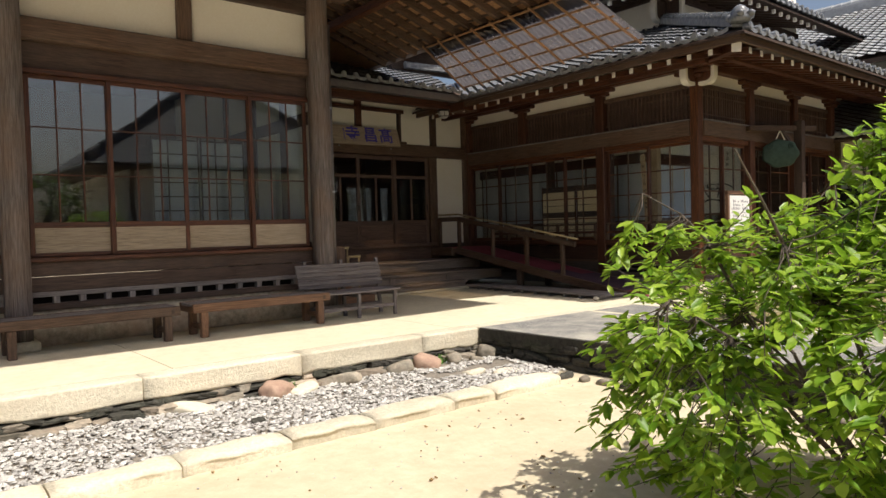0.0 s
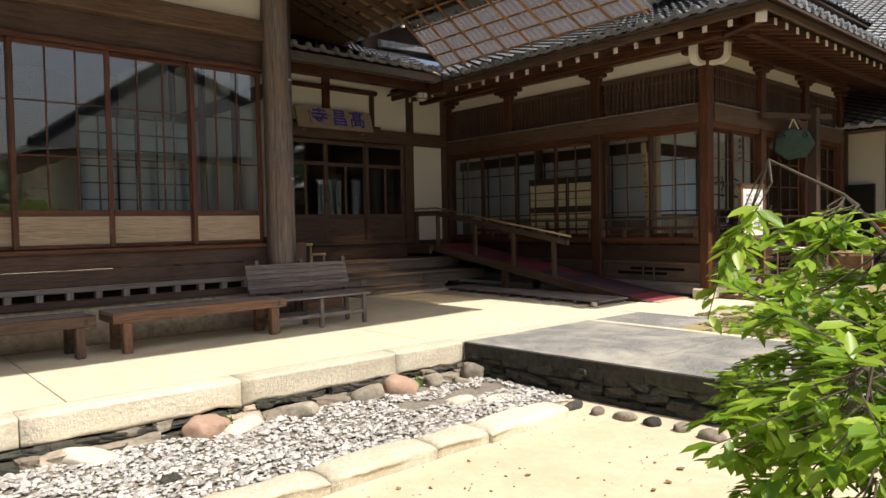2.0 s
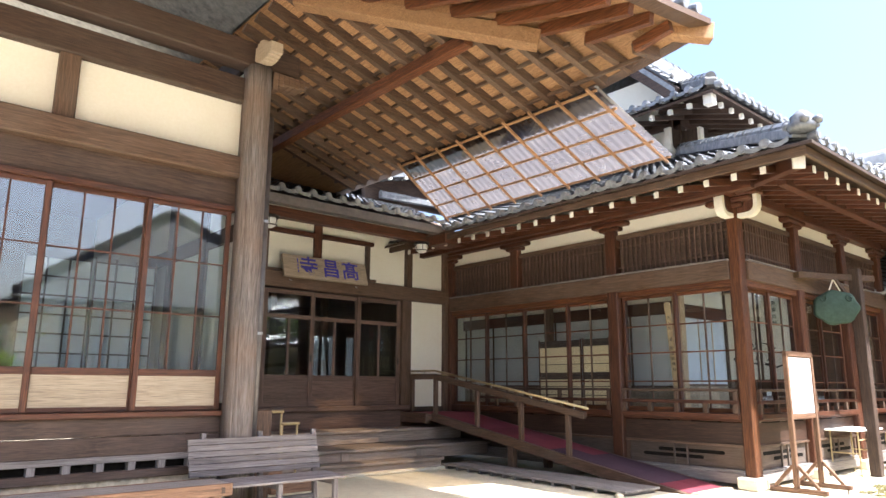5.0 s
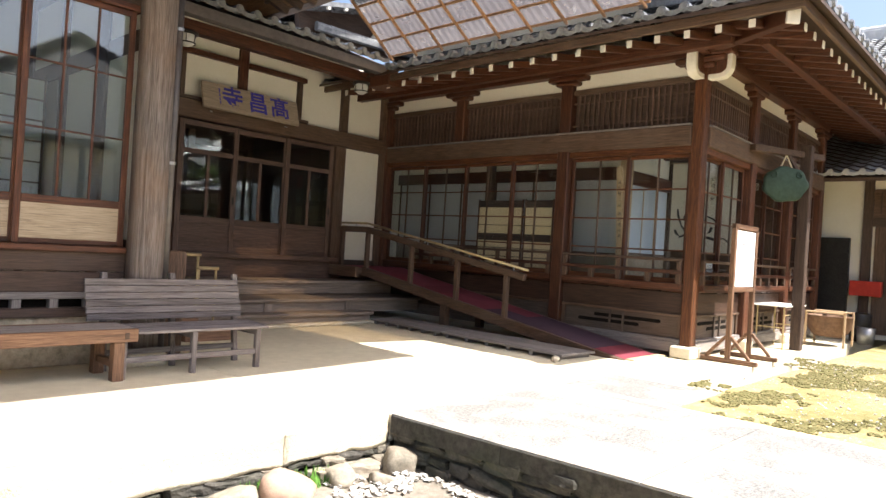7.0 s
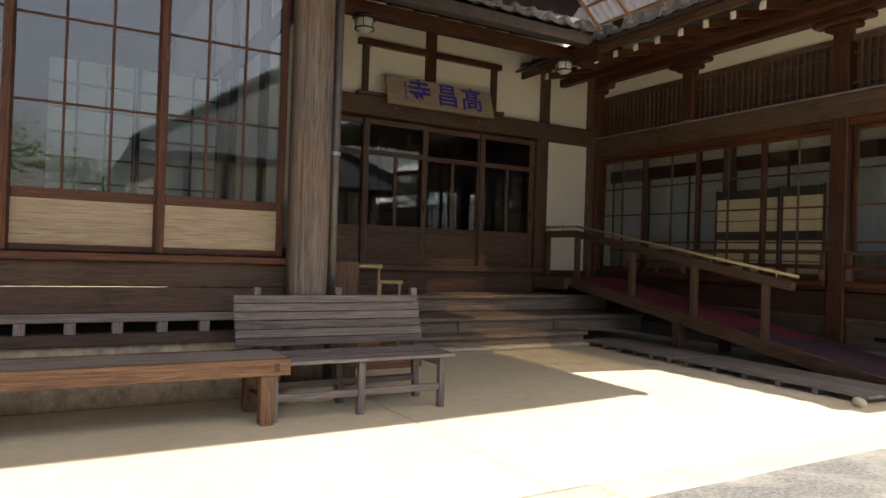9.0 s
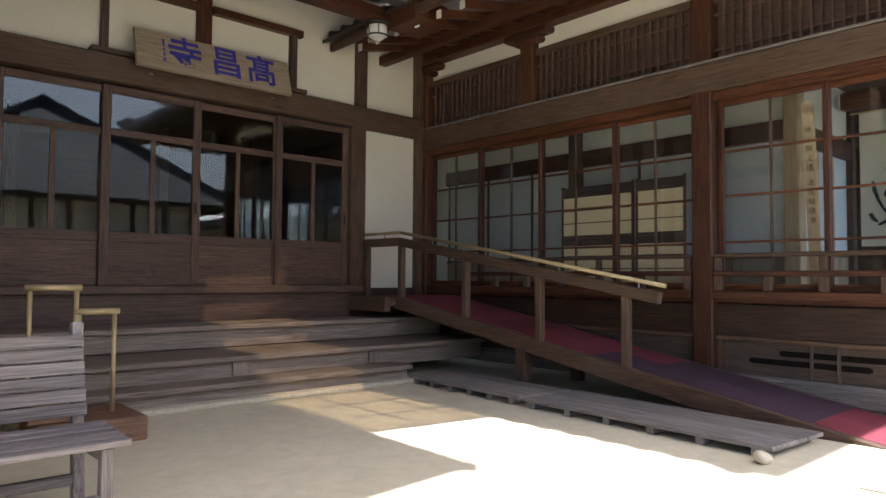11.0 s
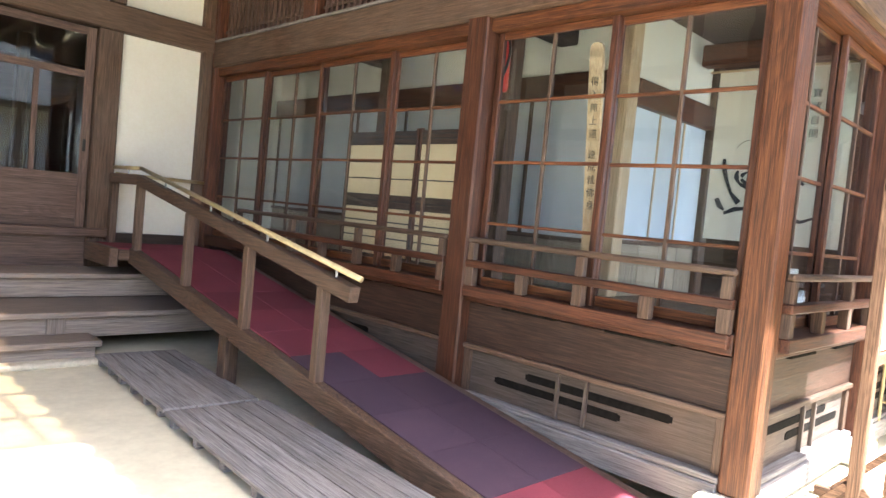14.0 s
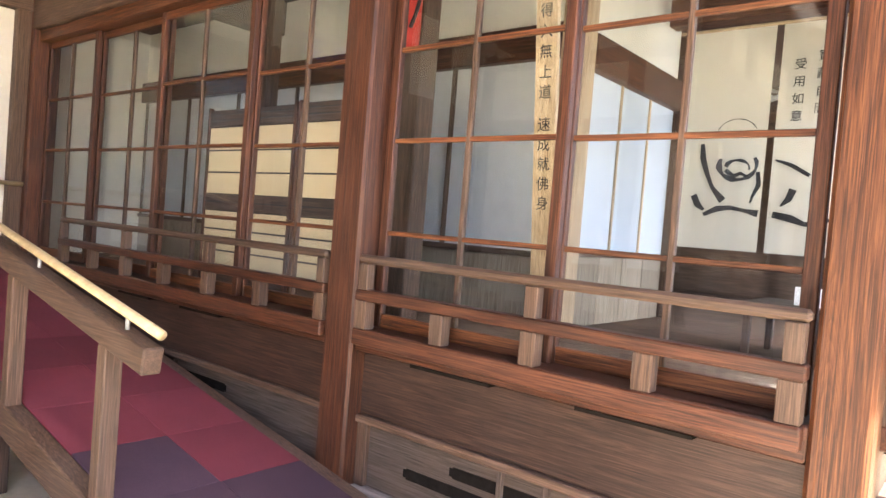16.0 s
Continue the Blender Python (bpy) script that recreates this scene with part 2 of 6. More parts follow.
lamp_glass = speckled("frosted_glass", (0.6, 0.6, 0.57), (0.68, 0.68, 0.65), 20, 0.35, 4, (0.55, 0.54, 0.5), 0.3, 0.0)


def glass_mat(name, tint=(0.95, 0.975, 0.97), gloss=0.015, shine=0.05):
    if name in MATS:
        return MATS[name]
    m, n, l, b = nodes_of(name)
    out = n["Material Output"]
    tr, gl, mx, fr = n.new("ShaderNodeBsdfTransparent"), n.new("ShaderNodeBsdfGlossy"), n.new("ShaderNodeMixShader"), n.new("ShaderNodeLayerWeight")
    tr.inputs[0].default_value = (*tint, 1)
    gl.inputs["Roughness"].default_value = gloss
    fr.inputs["Blend"].default_value = 0.5
    pw = n.new("ShaderNodeMath")
    pw.operation, pw.inputs[1].default_value = "POWER", 5.0
    l.new(fr.outputs["Facing"], pw.inputs[0])
    v = coords(n, l, (1, 1, 1))
    w = noise_of(n, l, v, 2.2, 2, 0.4)
    bp = n.new("ShaderNodeBump")
    bp.inputs["Strength"].default_value, bp.inputs["Distance"].default_value = 0.04, 0.02
    l.new(w, bp.inputs["Height"])
    l.new(bp.outputs[0], gl.inputs["Normal"])
    mul = n.new("ShaderNodeMath")
    mul.operation, mul.inputs[1].default_value, mul.inputs[2].default_value = "MULTIPLY_ADD", 0.9, shine
    mul.use_clamp = True
    l.new(pw.outputs[0], mul.inputs[0])
    l.new(mul.outputs[0], mx.inputs[0])
    l.new(tr.outputs[0], mx.inputs[1])
    l.new(gl.outputs[0], mx.inputs[2])
    l.new(mx.outputs[0], out.inputs[0])
    MATS[name] = m
    return m


glass = glass_mat("window_glass")
entrance_glass = glass_mat("dark_window_glass", (0.9, 0.94, 0.94), 0.015, 0.055)
hall_glass = glass_mat("old_window_glass", (0.84, 0.9, 0.92), 0.02, 0.11)


def plastic_mat():
    m, n, l, b = nodes_of("corrugated_plastic")
    out = n["Material Output"]
    v = coords(n, l, (1, 1, 1))
    g = noise_of(n, l, v, 3.0, 5, 0.65)
    tint = ramp_of(n, l, g, [(0.3, (0.28, 0.2, 0.12)), (0.7, (0.4, 0.31, 0.2))])
    tr, tl, df, m1, m2 = n.new("ShaderNodeBsdfTransparent"), n.new("ShaderNodeBsdfTranslucent"), n.new("ShaderNodeBsdfGlossy"), n.new("ShaderNodeMixShader"), n.new("ShaderNodeMixShader")
    l.new(tint, tr.inputs[0])
    tl.inputs[0].default_value = (0.13, 0.12, 0.125, 1)
    df.inputs["Roughness"].default_value = 0.25
    m1.inputs[0].default_value, m2.inputs[0].default_value = 0.56, 0.1
    l.new(tr.outputs[0], m1.inputs[1])
    l.new(tl.outputs[0], m1.inputs[2])
    l.new(m1.outputs[0], m2.inputs[1])
    l.new(df.outputs[0], m2.inputs[2])
    l.new(m2.outputs[0], out.inputs[0])
    return m


plastic = plastic_mat()


def leaf_mat(name, a, b_, spread=0.45):
    m, n, l, b = nodes_of(name)
    geo = n.new("ShaderNodeNewGeometry")
    col = ramp_of(n, l, geo.outputs["Random Per Island"], [(0.1, a), (0.9, b_)])
    l.new(col, b.inputs["Base Color"])
    b.inputs["Roughness"].default_value = 0.38
    b.inputs["Specular IOR Level"].default_value = 0.45
    tl, mx = n.new("ShaderNodeBsdfTranslucent"), n.new("ShaderNodeMixShader")
    l.new(mix_of(n, l, 0.5, col, (0.25, 0.4, 0.03)), tl.inputs[0])
    mx.inputs[0].default_value = spread
    l.new(b.outputs[0], mx.inputs[1])
    l.new(tl.outputs[0], mx.inputs[2])
    l.new(mx.outputs[0], n["Material Output"].inputs[0])
    return m


leaf = leaf_mat("fresh_leaf", (0.13, 0.26, 0.018), (0.38, 0.52, 0.055), 0.5)
leaf_far = leaf_mat("dark_leaf", (0.025, 0.06, 0.015), (0.07, 0.13, 0.03), 0.25)


def pebble_mat():
    m, n, l, b = nodes_of("grey_pebbles")
    geo = n.new("ShaderNodeNewGeometry")
    col = ramp_of(n, l, geo.outputs["Random Per Island"], [(0.0, (0.22, 0.205, 0.19)), (0.4, (0.4, 0.38, 0.35)), (0.75, (0.56, 0.54, 0.5)), (1.0, (0.75, 0.72, 0.67))])
    g = noise_of(n, l, coords(n, l, (1, 1, 1)), 60, 3, 0.6)
    l.new(mix_of(n, l, 0.35, col, ramp_of(n, l, g, [(0.3, (0.2, 0.19, 0.17)), (0.7, (0.5, 0.48, 0.44))])), b.inputs["Base Color"])
    b.inputs["Roughness"].default_value = 0.8
    return m


pebbles = pebble_mat()

# ---- building helpers ----
BASE = {}


def thing(name, at, label="", category="", group="", kind=""):
    ob = tagged(new(name), label, category, group, kind)
    ob.location = at
    ob.empty_display_size = 0.1
    BASE[ob.name] = Vector(at)
    return ob


def part(name, bm, material, parent=None, label="", smooth=False):
    """One mesh object from a bmesh in world metres, under a thing or part."""
    me = bpy.data.meshes.new(name)
    o = BASE[parent.name] if parent else Vector((0, 0, 0))
    if o.length:
        bmesh.ops.translate(bm, verts=bm.verts, vec=-o)
    bm.normal_update()
    bm.to_mesh(me)
    bm.free()
    if smooth:
        me.polygons.foreach_set("use_smooth", [True] * len(me.polygons))
    me.materials.append(material)
    ob = new(name, me)
    ob.parent = parent
    BASE[ob.name] = o
    return tagged(ob, label)


def solo(name, bm, material, label, category, group="", kind="", smooth=False):
    """A top-level thing of one mesh, with its origin at the middle of its base."""
    vs = [v.co for v in bm.verts]
    c = Vector(((min(v.x for v in vs) + max(v.x for v in vs)) / 2, (min(v.y for v in vs) + max(v.y for v in vs)) / 2, min(v.z for v in vs)))
    bmesh.ops.translate(bm, verts=bm.verts, vec=-c)
    ob = part(name, bm, material, None, "", smooth)
    ob.location = c
    BASE[ob.name] = c
    return tagged(ob, label, category, group, kind)


def box(x0, x1, y0, y1, z0, z1, bev=0.005, bm=None):
    out = bm or bmesh.new()
    r = bmesh.ops.create_cube(out, size=1.0)
    for v in r["verts"]:
        v.co = Vector((x0 + (v.co.x + 0.5) * (x1 - x0), y0 + (v.co.y + 0.5) * (y1 - y0), z0 + (v.co.z + 0.5) * (z1 - z0)))
    if bev:
        es = {e for v in r["verts"] for e in v.link_edges}
        bmesh.ops.bevel(out, geom=list(es), offset=min(bev, 0.3 * min(x1 - x0, y1 - y0, z1 - z0)), segments=1, affect="EDGES")
    return out


def beam(p0, p1, w, h, bev=0.005, bm=None, up=(0, 0, 1)):
    """A squared timber from p0 to p1 (middle of its section), w across and h high."""
    out = bm or bmesh.new()
    p0, p1 = Vector(p0), Vector(p1)
    d = (p1 - p0)
    ln = d.length
    d.normalize()
    side = d.cross(Vector(up)).normalized()
    top = side.cross(d)
    tmp = box(-ln / 2, ln / 2, -w / 2, w / 2, -h / 2, h / 2, bev)
    m = Matrix((d, side, top)).transposed().to_4x4()
    m.translation = (p0 + p1) / 2
    if m.determinant() < 0:
        m = m @ Matrix.Diagonal((1, -1, 1, 1))
    bmesh.ops.transform(tmp, matrix=m, verts=tmp.verts)
    if bm is None:
        return tmp
    me = bpy.data.meshes.new("tmp")
    tmp.to_mesh(me)
    tmp.free()
    out.from_mesh(me)
    bpy.data.meshes.remove(me)
    return out


def rod(p0, p1, r0, r1=None, seg=10, bm=None):
    out = bm or bmesh.new()
    r1 = r0 if r1 is None else r1
    p0, p1 = Vector(p0), Vector(p1)
    d = p1 - p0
    m = d.to_track_quat("Z", "Y").to_matrix().to_4x4()
    m.translation = (p0 + p1) / 2
    bmesh.ops.create_cone(out, cap_ends=True, segments=seg, radius1=r0, radius2=r1, depth=d.length, matrix=m)
    return out


def lathe(profile, centre, seg=24, bm=None, scale=(1, 1)):
    """Turns (radius, height) pairs round the upright axis at centre."""
    out = bm or bmesh.new()
    rings = []
    for r, z in profile:
        rings.append([out.verts.new((centre[0] + scale[0] * r * math.cos(a), centre[1] + scale[1] * r * math.sin(a), centre[2] + z)) for a in (2 * math.pi * i / seg for i in range(seg))])
    for a, b in zip(rings, rings[1:]):
        for i in range(seg):
            out.faces.new((a[i], a[(i + 1) % seg], b[(i + 1) % seg], b[i]))
    return out


def sheet(points, bm=None):
    out = bm or bmesh.new()
    out.faces.new([out.verts.new(p) for p in points])
    return out


def slab(points, thick, bm=None):
    """A flat polygon (counter-clockwise seen from above) with its thickness below it."""
    out = bm or bmesh.new()
    top = [out.verts.new(p) for p in points]
    low = [out.verts.new(Vector(p) - Vector((0, 0, thick))) for p in points]
    out.faces.new(top)
    out.faces.new(low[::-1])
    k = len(points)
    for i in range(k):
        out.faces.new((top[i], low[i], low[(i + 1) % k], top[(i + 1) % k]))
    return out


def plate(points, off, bm=None):
    """A flat polygon given thickness along the vector off."""
    out = bm or bmesh.new()
    a = [out.verts.new(Vector(p) - Vector(off) / 2) for p in points]
    b = [out.verts.new(Vector(p) + Vector(off) / 2) for p in points]
    out.faces.new(a)
    out.faces.new(b[::-1])
    for i in range(len(a)):
        j = (i + 1) % len(a)
        out.faces.new((a[j], a[i], b[i], b[j]))
    return out


def share(ob, name, at, parent, turn=None, scale=None):
    """One more piece on the mesh of ob."""
    c = new(name, ob.data)
    c.parent = parent
    c.matrix_basis = Matrix.LocRotScale(Vector(at), turn, scale)
    BASE[c.name] = BASE[parent.name]
    return c


def lump(cx, cy, cz, rx, ry, rz, rnd, rough=0.22, sub=2):
    """A rounded field stone."""
    bm = bmesh.new()
    bmesh.ops.create_icosphere(bm, subdivisions=sub, radius=1.0)
    o = Vector((rnd.uniform(0, 50), rnd.uniform(0, 50), rnd.uniform(0, 50)))
    turn = Euler((rnd.uniform(-0.3, 0.3), rnd.uniform(-0.3, 0.3), rnd.uniform(0, 6.28)))
    for v in bm.verts:
        k = 1 + rough * noise.noise(v.co * 1.2 + o) + 0.4 * rough * noise.noise(v.co * 3 + o)
        p = v.co * k
        p = Vector((max(-0.8, min(0.8, p.x)), max(-0.8, min(0.8, p.y)), max(-0.75, min(0.75, p.z))))
        p = Vector((p.x * rx, p.y * ry, p.z * rz)) * 1.2
        p.rotate(turn)
        v.co = p + Vector((cx, cy, cz))
    return bm


def text_mesh(body, size, depth=0.004, bold=0.0):
    """Letters as a mesh in the xz plane, centred, facing -y."""
    cu = bpy.data.curves.new("letters", "FONT")
    cu.body, cu.size, cu.extrude, cu.align_x, cu.align_y = body, size, depth / 2, "CENTER", "CENTER"
    cu.resolution_u, cu.offset = 3, bold
    ob = bpy.data.objects.new("letters", cu)
    scene.collection.objects.link(ob)
    bpy.context.view_layer.update()
    me = bpy.data.meshes.new_from_object(ob.evaluated_get(bpy.context.evaluated_depsgraph_get()))
    bpy.data.objects.remove(ob)
    bm = bmesh.new()
    bm.from_mesh(me)
    bpy.data.meshes.remove(me)
    bmesh.ops.rotate(bm, verts=bm.verts, cent=(0, 0, 0), matrix=Matrix.Rotation(radians(90), 3, "X"))
    return bm


def block(cx, cy, cz, rx, ry, rz, rnd, rough=0.25, tilt=0.12):
    """A flat-faced split stone with worn corners."""
    bm = bmesh.new()
    bmesh.ops.create_cube(bm, size=2.0)
    bmesh.ops.subdivide_edges(bm, edges=bm.edges, cuts=3, use_grid_fill=True)
    o = Vector((rnd.uniform(0, 50), rnd.uniform(0, 50), rnd.uniform(0, 50)))
    turn = Euler((rnd.uniform(-tilt, tilt), rnd.uniform(-tilt, tilt), rnd.uniform(-tilt, tilt)))
    for v in bm.verts:
        p = v.co * 0.62 + v.co.normalized() * 0.42
        p *= 1 + rough * noise.noise(v.co * 0.9 + o) + 0.35 * rough * noise.noise(v.co * 2.6 + o)
        p = Vector((p.x * rx, p.y * ry, p.z * rz))
        p.rotate(turn)
        v.co = p + Vector((cx, cy, cz))
    return bm

# ---- ground ----
GZ = -0.38
g = bmesh.new()
rnd = random.Random(3)
xs = [-300, -60, -20] + [-8 + 0.5 * i for i in range(29)] + [12, 40, 300]
ys = [-300, -60, -20] + [-8 + 0.5 * i for i in range(29)] + [12, 40, 300]
gv = [[g.verts.new((x, y, GZ + (0.015 * noise.noise(Vector((x * 0.7, y * 0.7, 0))) if abs(x) < 15 and abs(y) < 15 else 0))) for x in xs] for y in ys]
for j in range(len(ys) - 1):
    for i in range(len(xs) - 1):
        g.faces.new((gv[j][i], gv[j][i + 1], gv[j + 1][i + 1], gv[j + 1][i]))
tagged(part("ground", g, sand, None, "", True), "pale raked sand of the temple forecourt", "ground", kind="structure")

# the terrace before the halls, poured in bays with thin joints
terrace = thing("terrace", (2, 8, GZ), "pale mortar terrace before the halls", "pavement", kind="structure")
for x0, x1 in ((-9, -1.2), (-1.2, 2.3), (2.3, 5.85), (5.85, 11.45)):
    part("paving_slab", box(x0 + 0.003, x1 - 0.003, 6.2, 13.0, GZ, 0.0, 0.006), terrace_mat, terrace)
part("paving_slab", box(9.45, 30, 5.2, 6.198, GZ, -0.004, 0.006), terrace_mat, terrace)

# granite kerb on rubble
kerb = thing("terrace_kerb", (2, 6.07, GZ), "rough granite kerb stones along the terrace edge", "kerb", kind="structure")
edges = [-4.2, -2.4, -0.9, 0.45, 1.95, 3.55, 5.17, 6.09]
for i, (x0, x1) in enumerate(zip(edges, edges[1:])):
    bm = box(x0 + 0.006, x1 - 0.006, 5.94, 6.19, -0.21, 0.0, 0)
    bmesh.ops.subdivide_edges(bm, edges=bm.edges, cuts=7, use_grid_fill=True)
    for v in bm.verts:
        k = noise.noise(v.co * 5) * 0.012 + noise.noise(v.co * 17) * 0.006
        if v.co.y < 6.1:
            v.co.y += k
        if v.co.z < -0.15:
            v.co.z += 3 * k
        if v.co.z > -0.01:
            v.co.z += 0.3 * k - (0.012 if v.co.y < 5.96 else 0)
    part("kerb_stone", bm, granite, kerb, "", True)
part("kerb_stone", box(6.1, 9.4, 5.94, 6.19, -0.21, -0.003, 0.008), granite, kerb)

# near-black backing behind the rubble, with the shade of the gaps in its colour
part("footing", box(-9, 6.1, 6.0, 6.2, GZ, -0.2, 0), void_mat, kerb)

# raised walkway of old concrete with a dark stone flank
walkway = thing("walkway", (7.1, 0, GZ), "worn grey concrete walkway raised on dark stones", "path", kind="structure")
for y0, y1 in ((-14, -4), (-4, 1.6), (1.6, 4.0), (4.0, 5.93)):
    e0, e1 = 6.1 + 0.055 * (5.93 - y0), 6.1 + 0.055 * (5.93 - y1)
    bm = slab([(e0, y0 + 0.004, 0.0), (8.28, y0 + 0.004, 0.0), (8.28, y1 - 0.004, 0.0), (e1, y1 - 0.004, 0.0)], 0.13)
    bmesh.ops.subdivide_edges(bm, edges=bm.edges, cuts=5, use_grid_fill=True)
    for v in bm.verts:
        if v.co.x < 6.9 and v.co.z > -0.2:
            v.co.x += 0.012 * noise.noise(v.co * 6)
            v.co.z += 0.005 * noise.noise(v.co * 4 + Vector((5, 0, 0)))
    part("concrete_slab", bm, concrete, walkway)
# unseen fill below the slabs, in the same painted shade colour
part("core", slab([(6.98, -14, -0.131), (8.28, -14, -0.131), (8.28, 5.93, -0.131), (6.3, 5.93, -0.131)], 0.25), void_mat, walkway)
part("edging_strip", box(8.284, 8.39, -14, 5.93, GZ, 0.002, 0.008), terrace_mat, walkway)
part("concrete_slab", box(8.395, 9.44, 4.75, 5.93, GZ, -0.005, 0.006), concrete, walkway)
court = bmesh.new()
cx = [8.395 + 0.45 * i for i in range(50)]
cy = [-14 + 0.4 * i for i in range(48)]
cv = [[court.verts.new((x, min(y, 4.745 if x < 9.44 else 5.195), -0.012 + 0.02 * noise.noise(Vector((x, y, 2)) * 0.9))) for x in cx] for y in cy]
for j in range(len(cy) - 1):
    for i in range(len(cx) - 1):
        try:
            court.faces.new((cv[j][i], cv[j][i + 1], cv[j + 1][i + 1], cv[j + 1][i]))
        except ValueError:
            pass
tagged(part("ground_court", court, earth, None, "", True), "yellowish mossy earth of the inner court", "ground", kind="structure")

# ---- roof helper ----


def tile_field(p, along, up, width, depth, keep=None, pitch=0.27, course=0.24, amp=0.035):
    """A field of pantiles from corner p: along runs on the eave, up climbs the slope."""
    p, along, up = Vector(p), Vector(along).normalized(), Vector(up).normalized()
    nrm = along.cross(up).normalized()
    if nrm.z < 0:
        nrm = -nrm
    nu, nv = int(width / pitch), int(depth / course)
    prof = [(0, 0.0), (0.12, 0.9), (0.25, 1.0), (0.38, 0.75), (0.55, 0.05), (0.75, -0.25), (0.92, -0.2)]
    verts, faces = [], []
    cols = [(i + f) * pitch for i in range(nu) for f, _ in prof] + [nu * pitch]
    hts = [h for _ in range(nu) for _, h in prof] + [0.0]
    w = len(cols)
    for r in range(nv):
        for end in (0, 1):
            for c, h in zip(cols, hts):
                off = amp * h + (0.022 if end == 0 else -0.012)
                verts.append(p + along * c + up * ((r + end * 1.05) * course) + nrm * off)
    for r in range(nv):
        a = 2 * r * w
        for i in range(w - 1):
            if keep is None or keep((cols[i] + cols[i + 1]) / 2, (r + 0.5) * course):
                faces.append((a + i, a + i + 1, a + w + i + 1, a + w + i))
    me = bpy.data.meshes.new("tile_field")
    me.from_pydata([tuple(v) for v in verts], [], faces)
    me.polygons.foreach_set("use_smooth", [True] * len(me.polygons))
    bm = bmesh.new()
    bm.from_mesh(me)
    bpy.data.meshes.remove(me)
    return bm


def eave_tiles(roof, p, along, width, mat, pitch=0.27, out=(0, -1, 0)):
    """The row of rounded end tiles, each a part of its own."""
    p, along, out = Vector(p), Vector(along).normalized(), Vector(out)
    first = None
    for i in range(int(width / pitch)):
        at = p + along * ((i + 0.25) * pitch)
        if first is None:
            bm = rod((0, 0, 0), out * 0.1, 0.062, 0.062, 10)
            rod(out * 0.1, out * 0.115, 0.045, 0.045, 10, bm)
            for s in range(5):
                a, b = 0.25 + 0.15 * s, 0.4 + 0.15 * s
                q0, q1 = along * (a - 0.25) * pitch * 1.33, along * (b - 0.25) * pitch * 1.33
                z0, z1 = -0.045 * math.sin((a - 0.25) / 0.75 * math.pi), -0.045 * math.sin((b - 0.25) / 0.75 * math.pi)
                vs = [bm.verts.new(q) for q in (q0 + out * 0.09 + Vector((0, 0, z0 + 0.025)), q1 + out * 0.09 + Vector((0, 0, z1 + 0.025)), q1 + out * 0.09 + Vector((0, 0, z1 - 0.035)), q0 + out * 0.09 + Vector((0, 0, z0 - 0.035)))]
                bm.faces.new(vs)
            bm.normal_update()
            me = bpy.data.meshes.new("eave_tile")
            bm.to_mesh(me)
            bm.free()
            me.materials.append(mat)
            first = new("eave_tile", me)
            first.parent = roof
            first.location = at - BASE[roof.name]
            BASE[first.name] = BASE[roof.name]
        else:
            share(first, "eave_tile", at - BASE[roof.name], roof)


def ridge(roof, p0, p1, mat, r=0.1, stack=0.12):
    """A row of half-round ridge tiles on a stacked bed."""
    p0, p1 = Vector(p0), Vector(p1)
    k = max(2, int((p1 - p0).length / 0.3))
    bm = beam(p0, p1, 2.0 * r, stack, 0.01)
    part("ridge_bed", bm, mat, roof)
    bm = bmesh.new()
    for i in range(k):
        a, b = p0.lerp(p1, i / k), p0.lerp(p1, (i + 1) / k)
        rod(a + Vector((0, 0, stack * 0.6)), b + Vector((0, 0, stack * 0.6)), r * 0.95, r * 0.8, 10, bm)
    part("ridge_cap", bm, mat, roof, "", False)


def row_of(name, bm, mat, parent, spots):
    """Alike parts at several places, all on one mesh."""
    first = part(name, bm, mat, parent)
    for s in spots[1:]:
        share(first, name, Vector(s) - Vector(spots[0]), parent)
    return first


# ---- the main hall ----
HY = 8.79
hall = thing("hall_wall", (2, HY, 0), "weathered timber front of the main hall", "wall", kind="structure")
W = lambda k, a: wood(k, a)
part("plinth", box(-9, 5.5, HY + 0.02, HY + 0.3, 0, 0.5, 0.01), stone_mix, hall)
part("vent_rail", box(-9, 5.3, HY - 0.02, HY + 0.1, 0.44, 0.52, 0.005), W("dark", "x"), hall)
part("vent_rail", box(-9, 5.3, HY - 0.02, HY + 0.1, 0.6, 0.66, 0.005), W("grey", "x"), hall)
# near-black sheet: the shade inside the vent is put into its colour
part("vent_back", box(-9, 5.3, HY + 0.08, HY + 0.1, 0.52, 0.6, 0), void_mat, hall)
spots = [(x * 0.29, 0, 0) for x in range(-8, 18)]
row_of("vent_bar", box(spots[0][0], spots[0][0] + 0.07, HY - 0.01, HY + 0.08, 0.52, 0.6, 0.003), W("grey", "z"), hall, spots)
for z0, z1, k in ((0.66, 0.84, "dark"), (0.845, 1.02, "dark")):
    part("skirting_board", box(-9, 5.28, HY, HY + 0.06, z0, z1, 0.006), W(k, "x"), hall)
part("sill", box(-9, 5.28, HY - 0.05, HY + 0.14, 1.02, 1.075, 0.006), W("red", "x"), hall)
part("lintel", box(-9, 5.28, HY - 0.03, HY + 0.14, 3.28, 3.34, 0.006), W("red", "x"), hall)
part("fascia_board", box(-9, 5.28, HY + 0.03, HY + 0.1, 3.34, 3.66, 0.004), W("dark", "x"), hall)
part("tie_beam", box(-9, 5.28, HY - 0.12, HY + 0.12, 3.66, 3.915, 0.012), W("brown", "x"), hall)
part("plaster_panel", box(-9, 5.28, HY + 0.04, HY + 0.12, 3.915, 4.6, 0), plaster, hall)
part("wall_plate", box(-9, 5.28, HY - 0.08, HY + 0.14, 4.6, 4.9, 0.012), W("dark", "x"), hall)
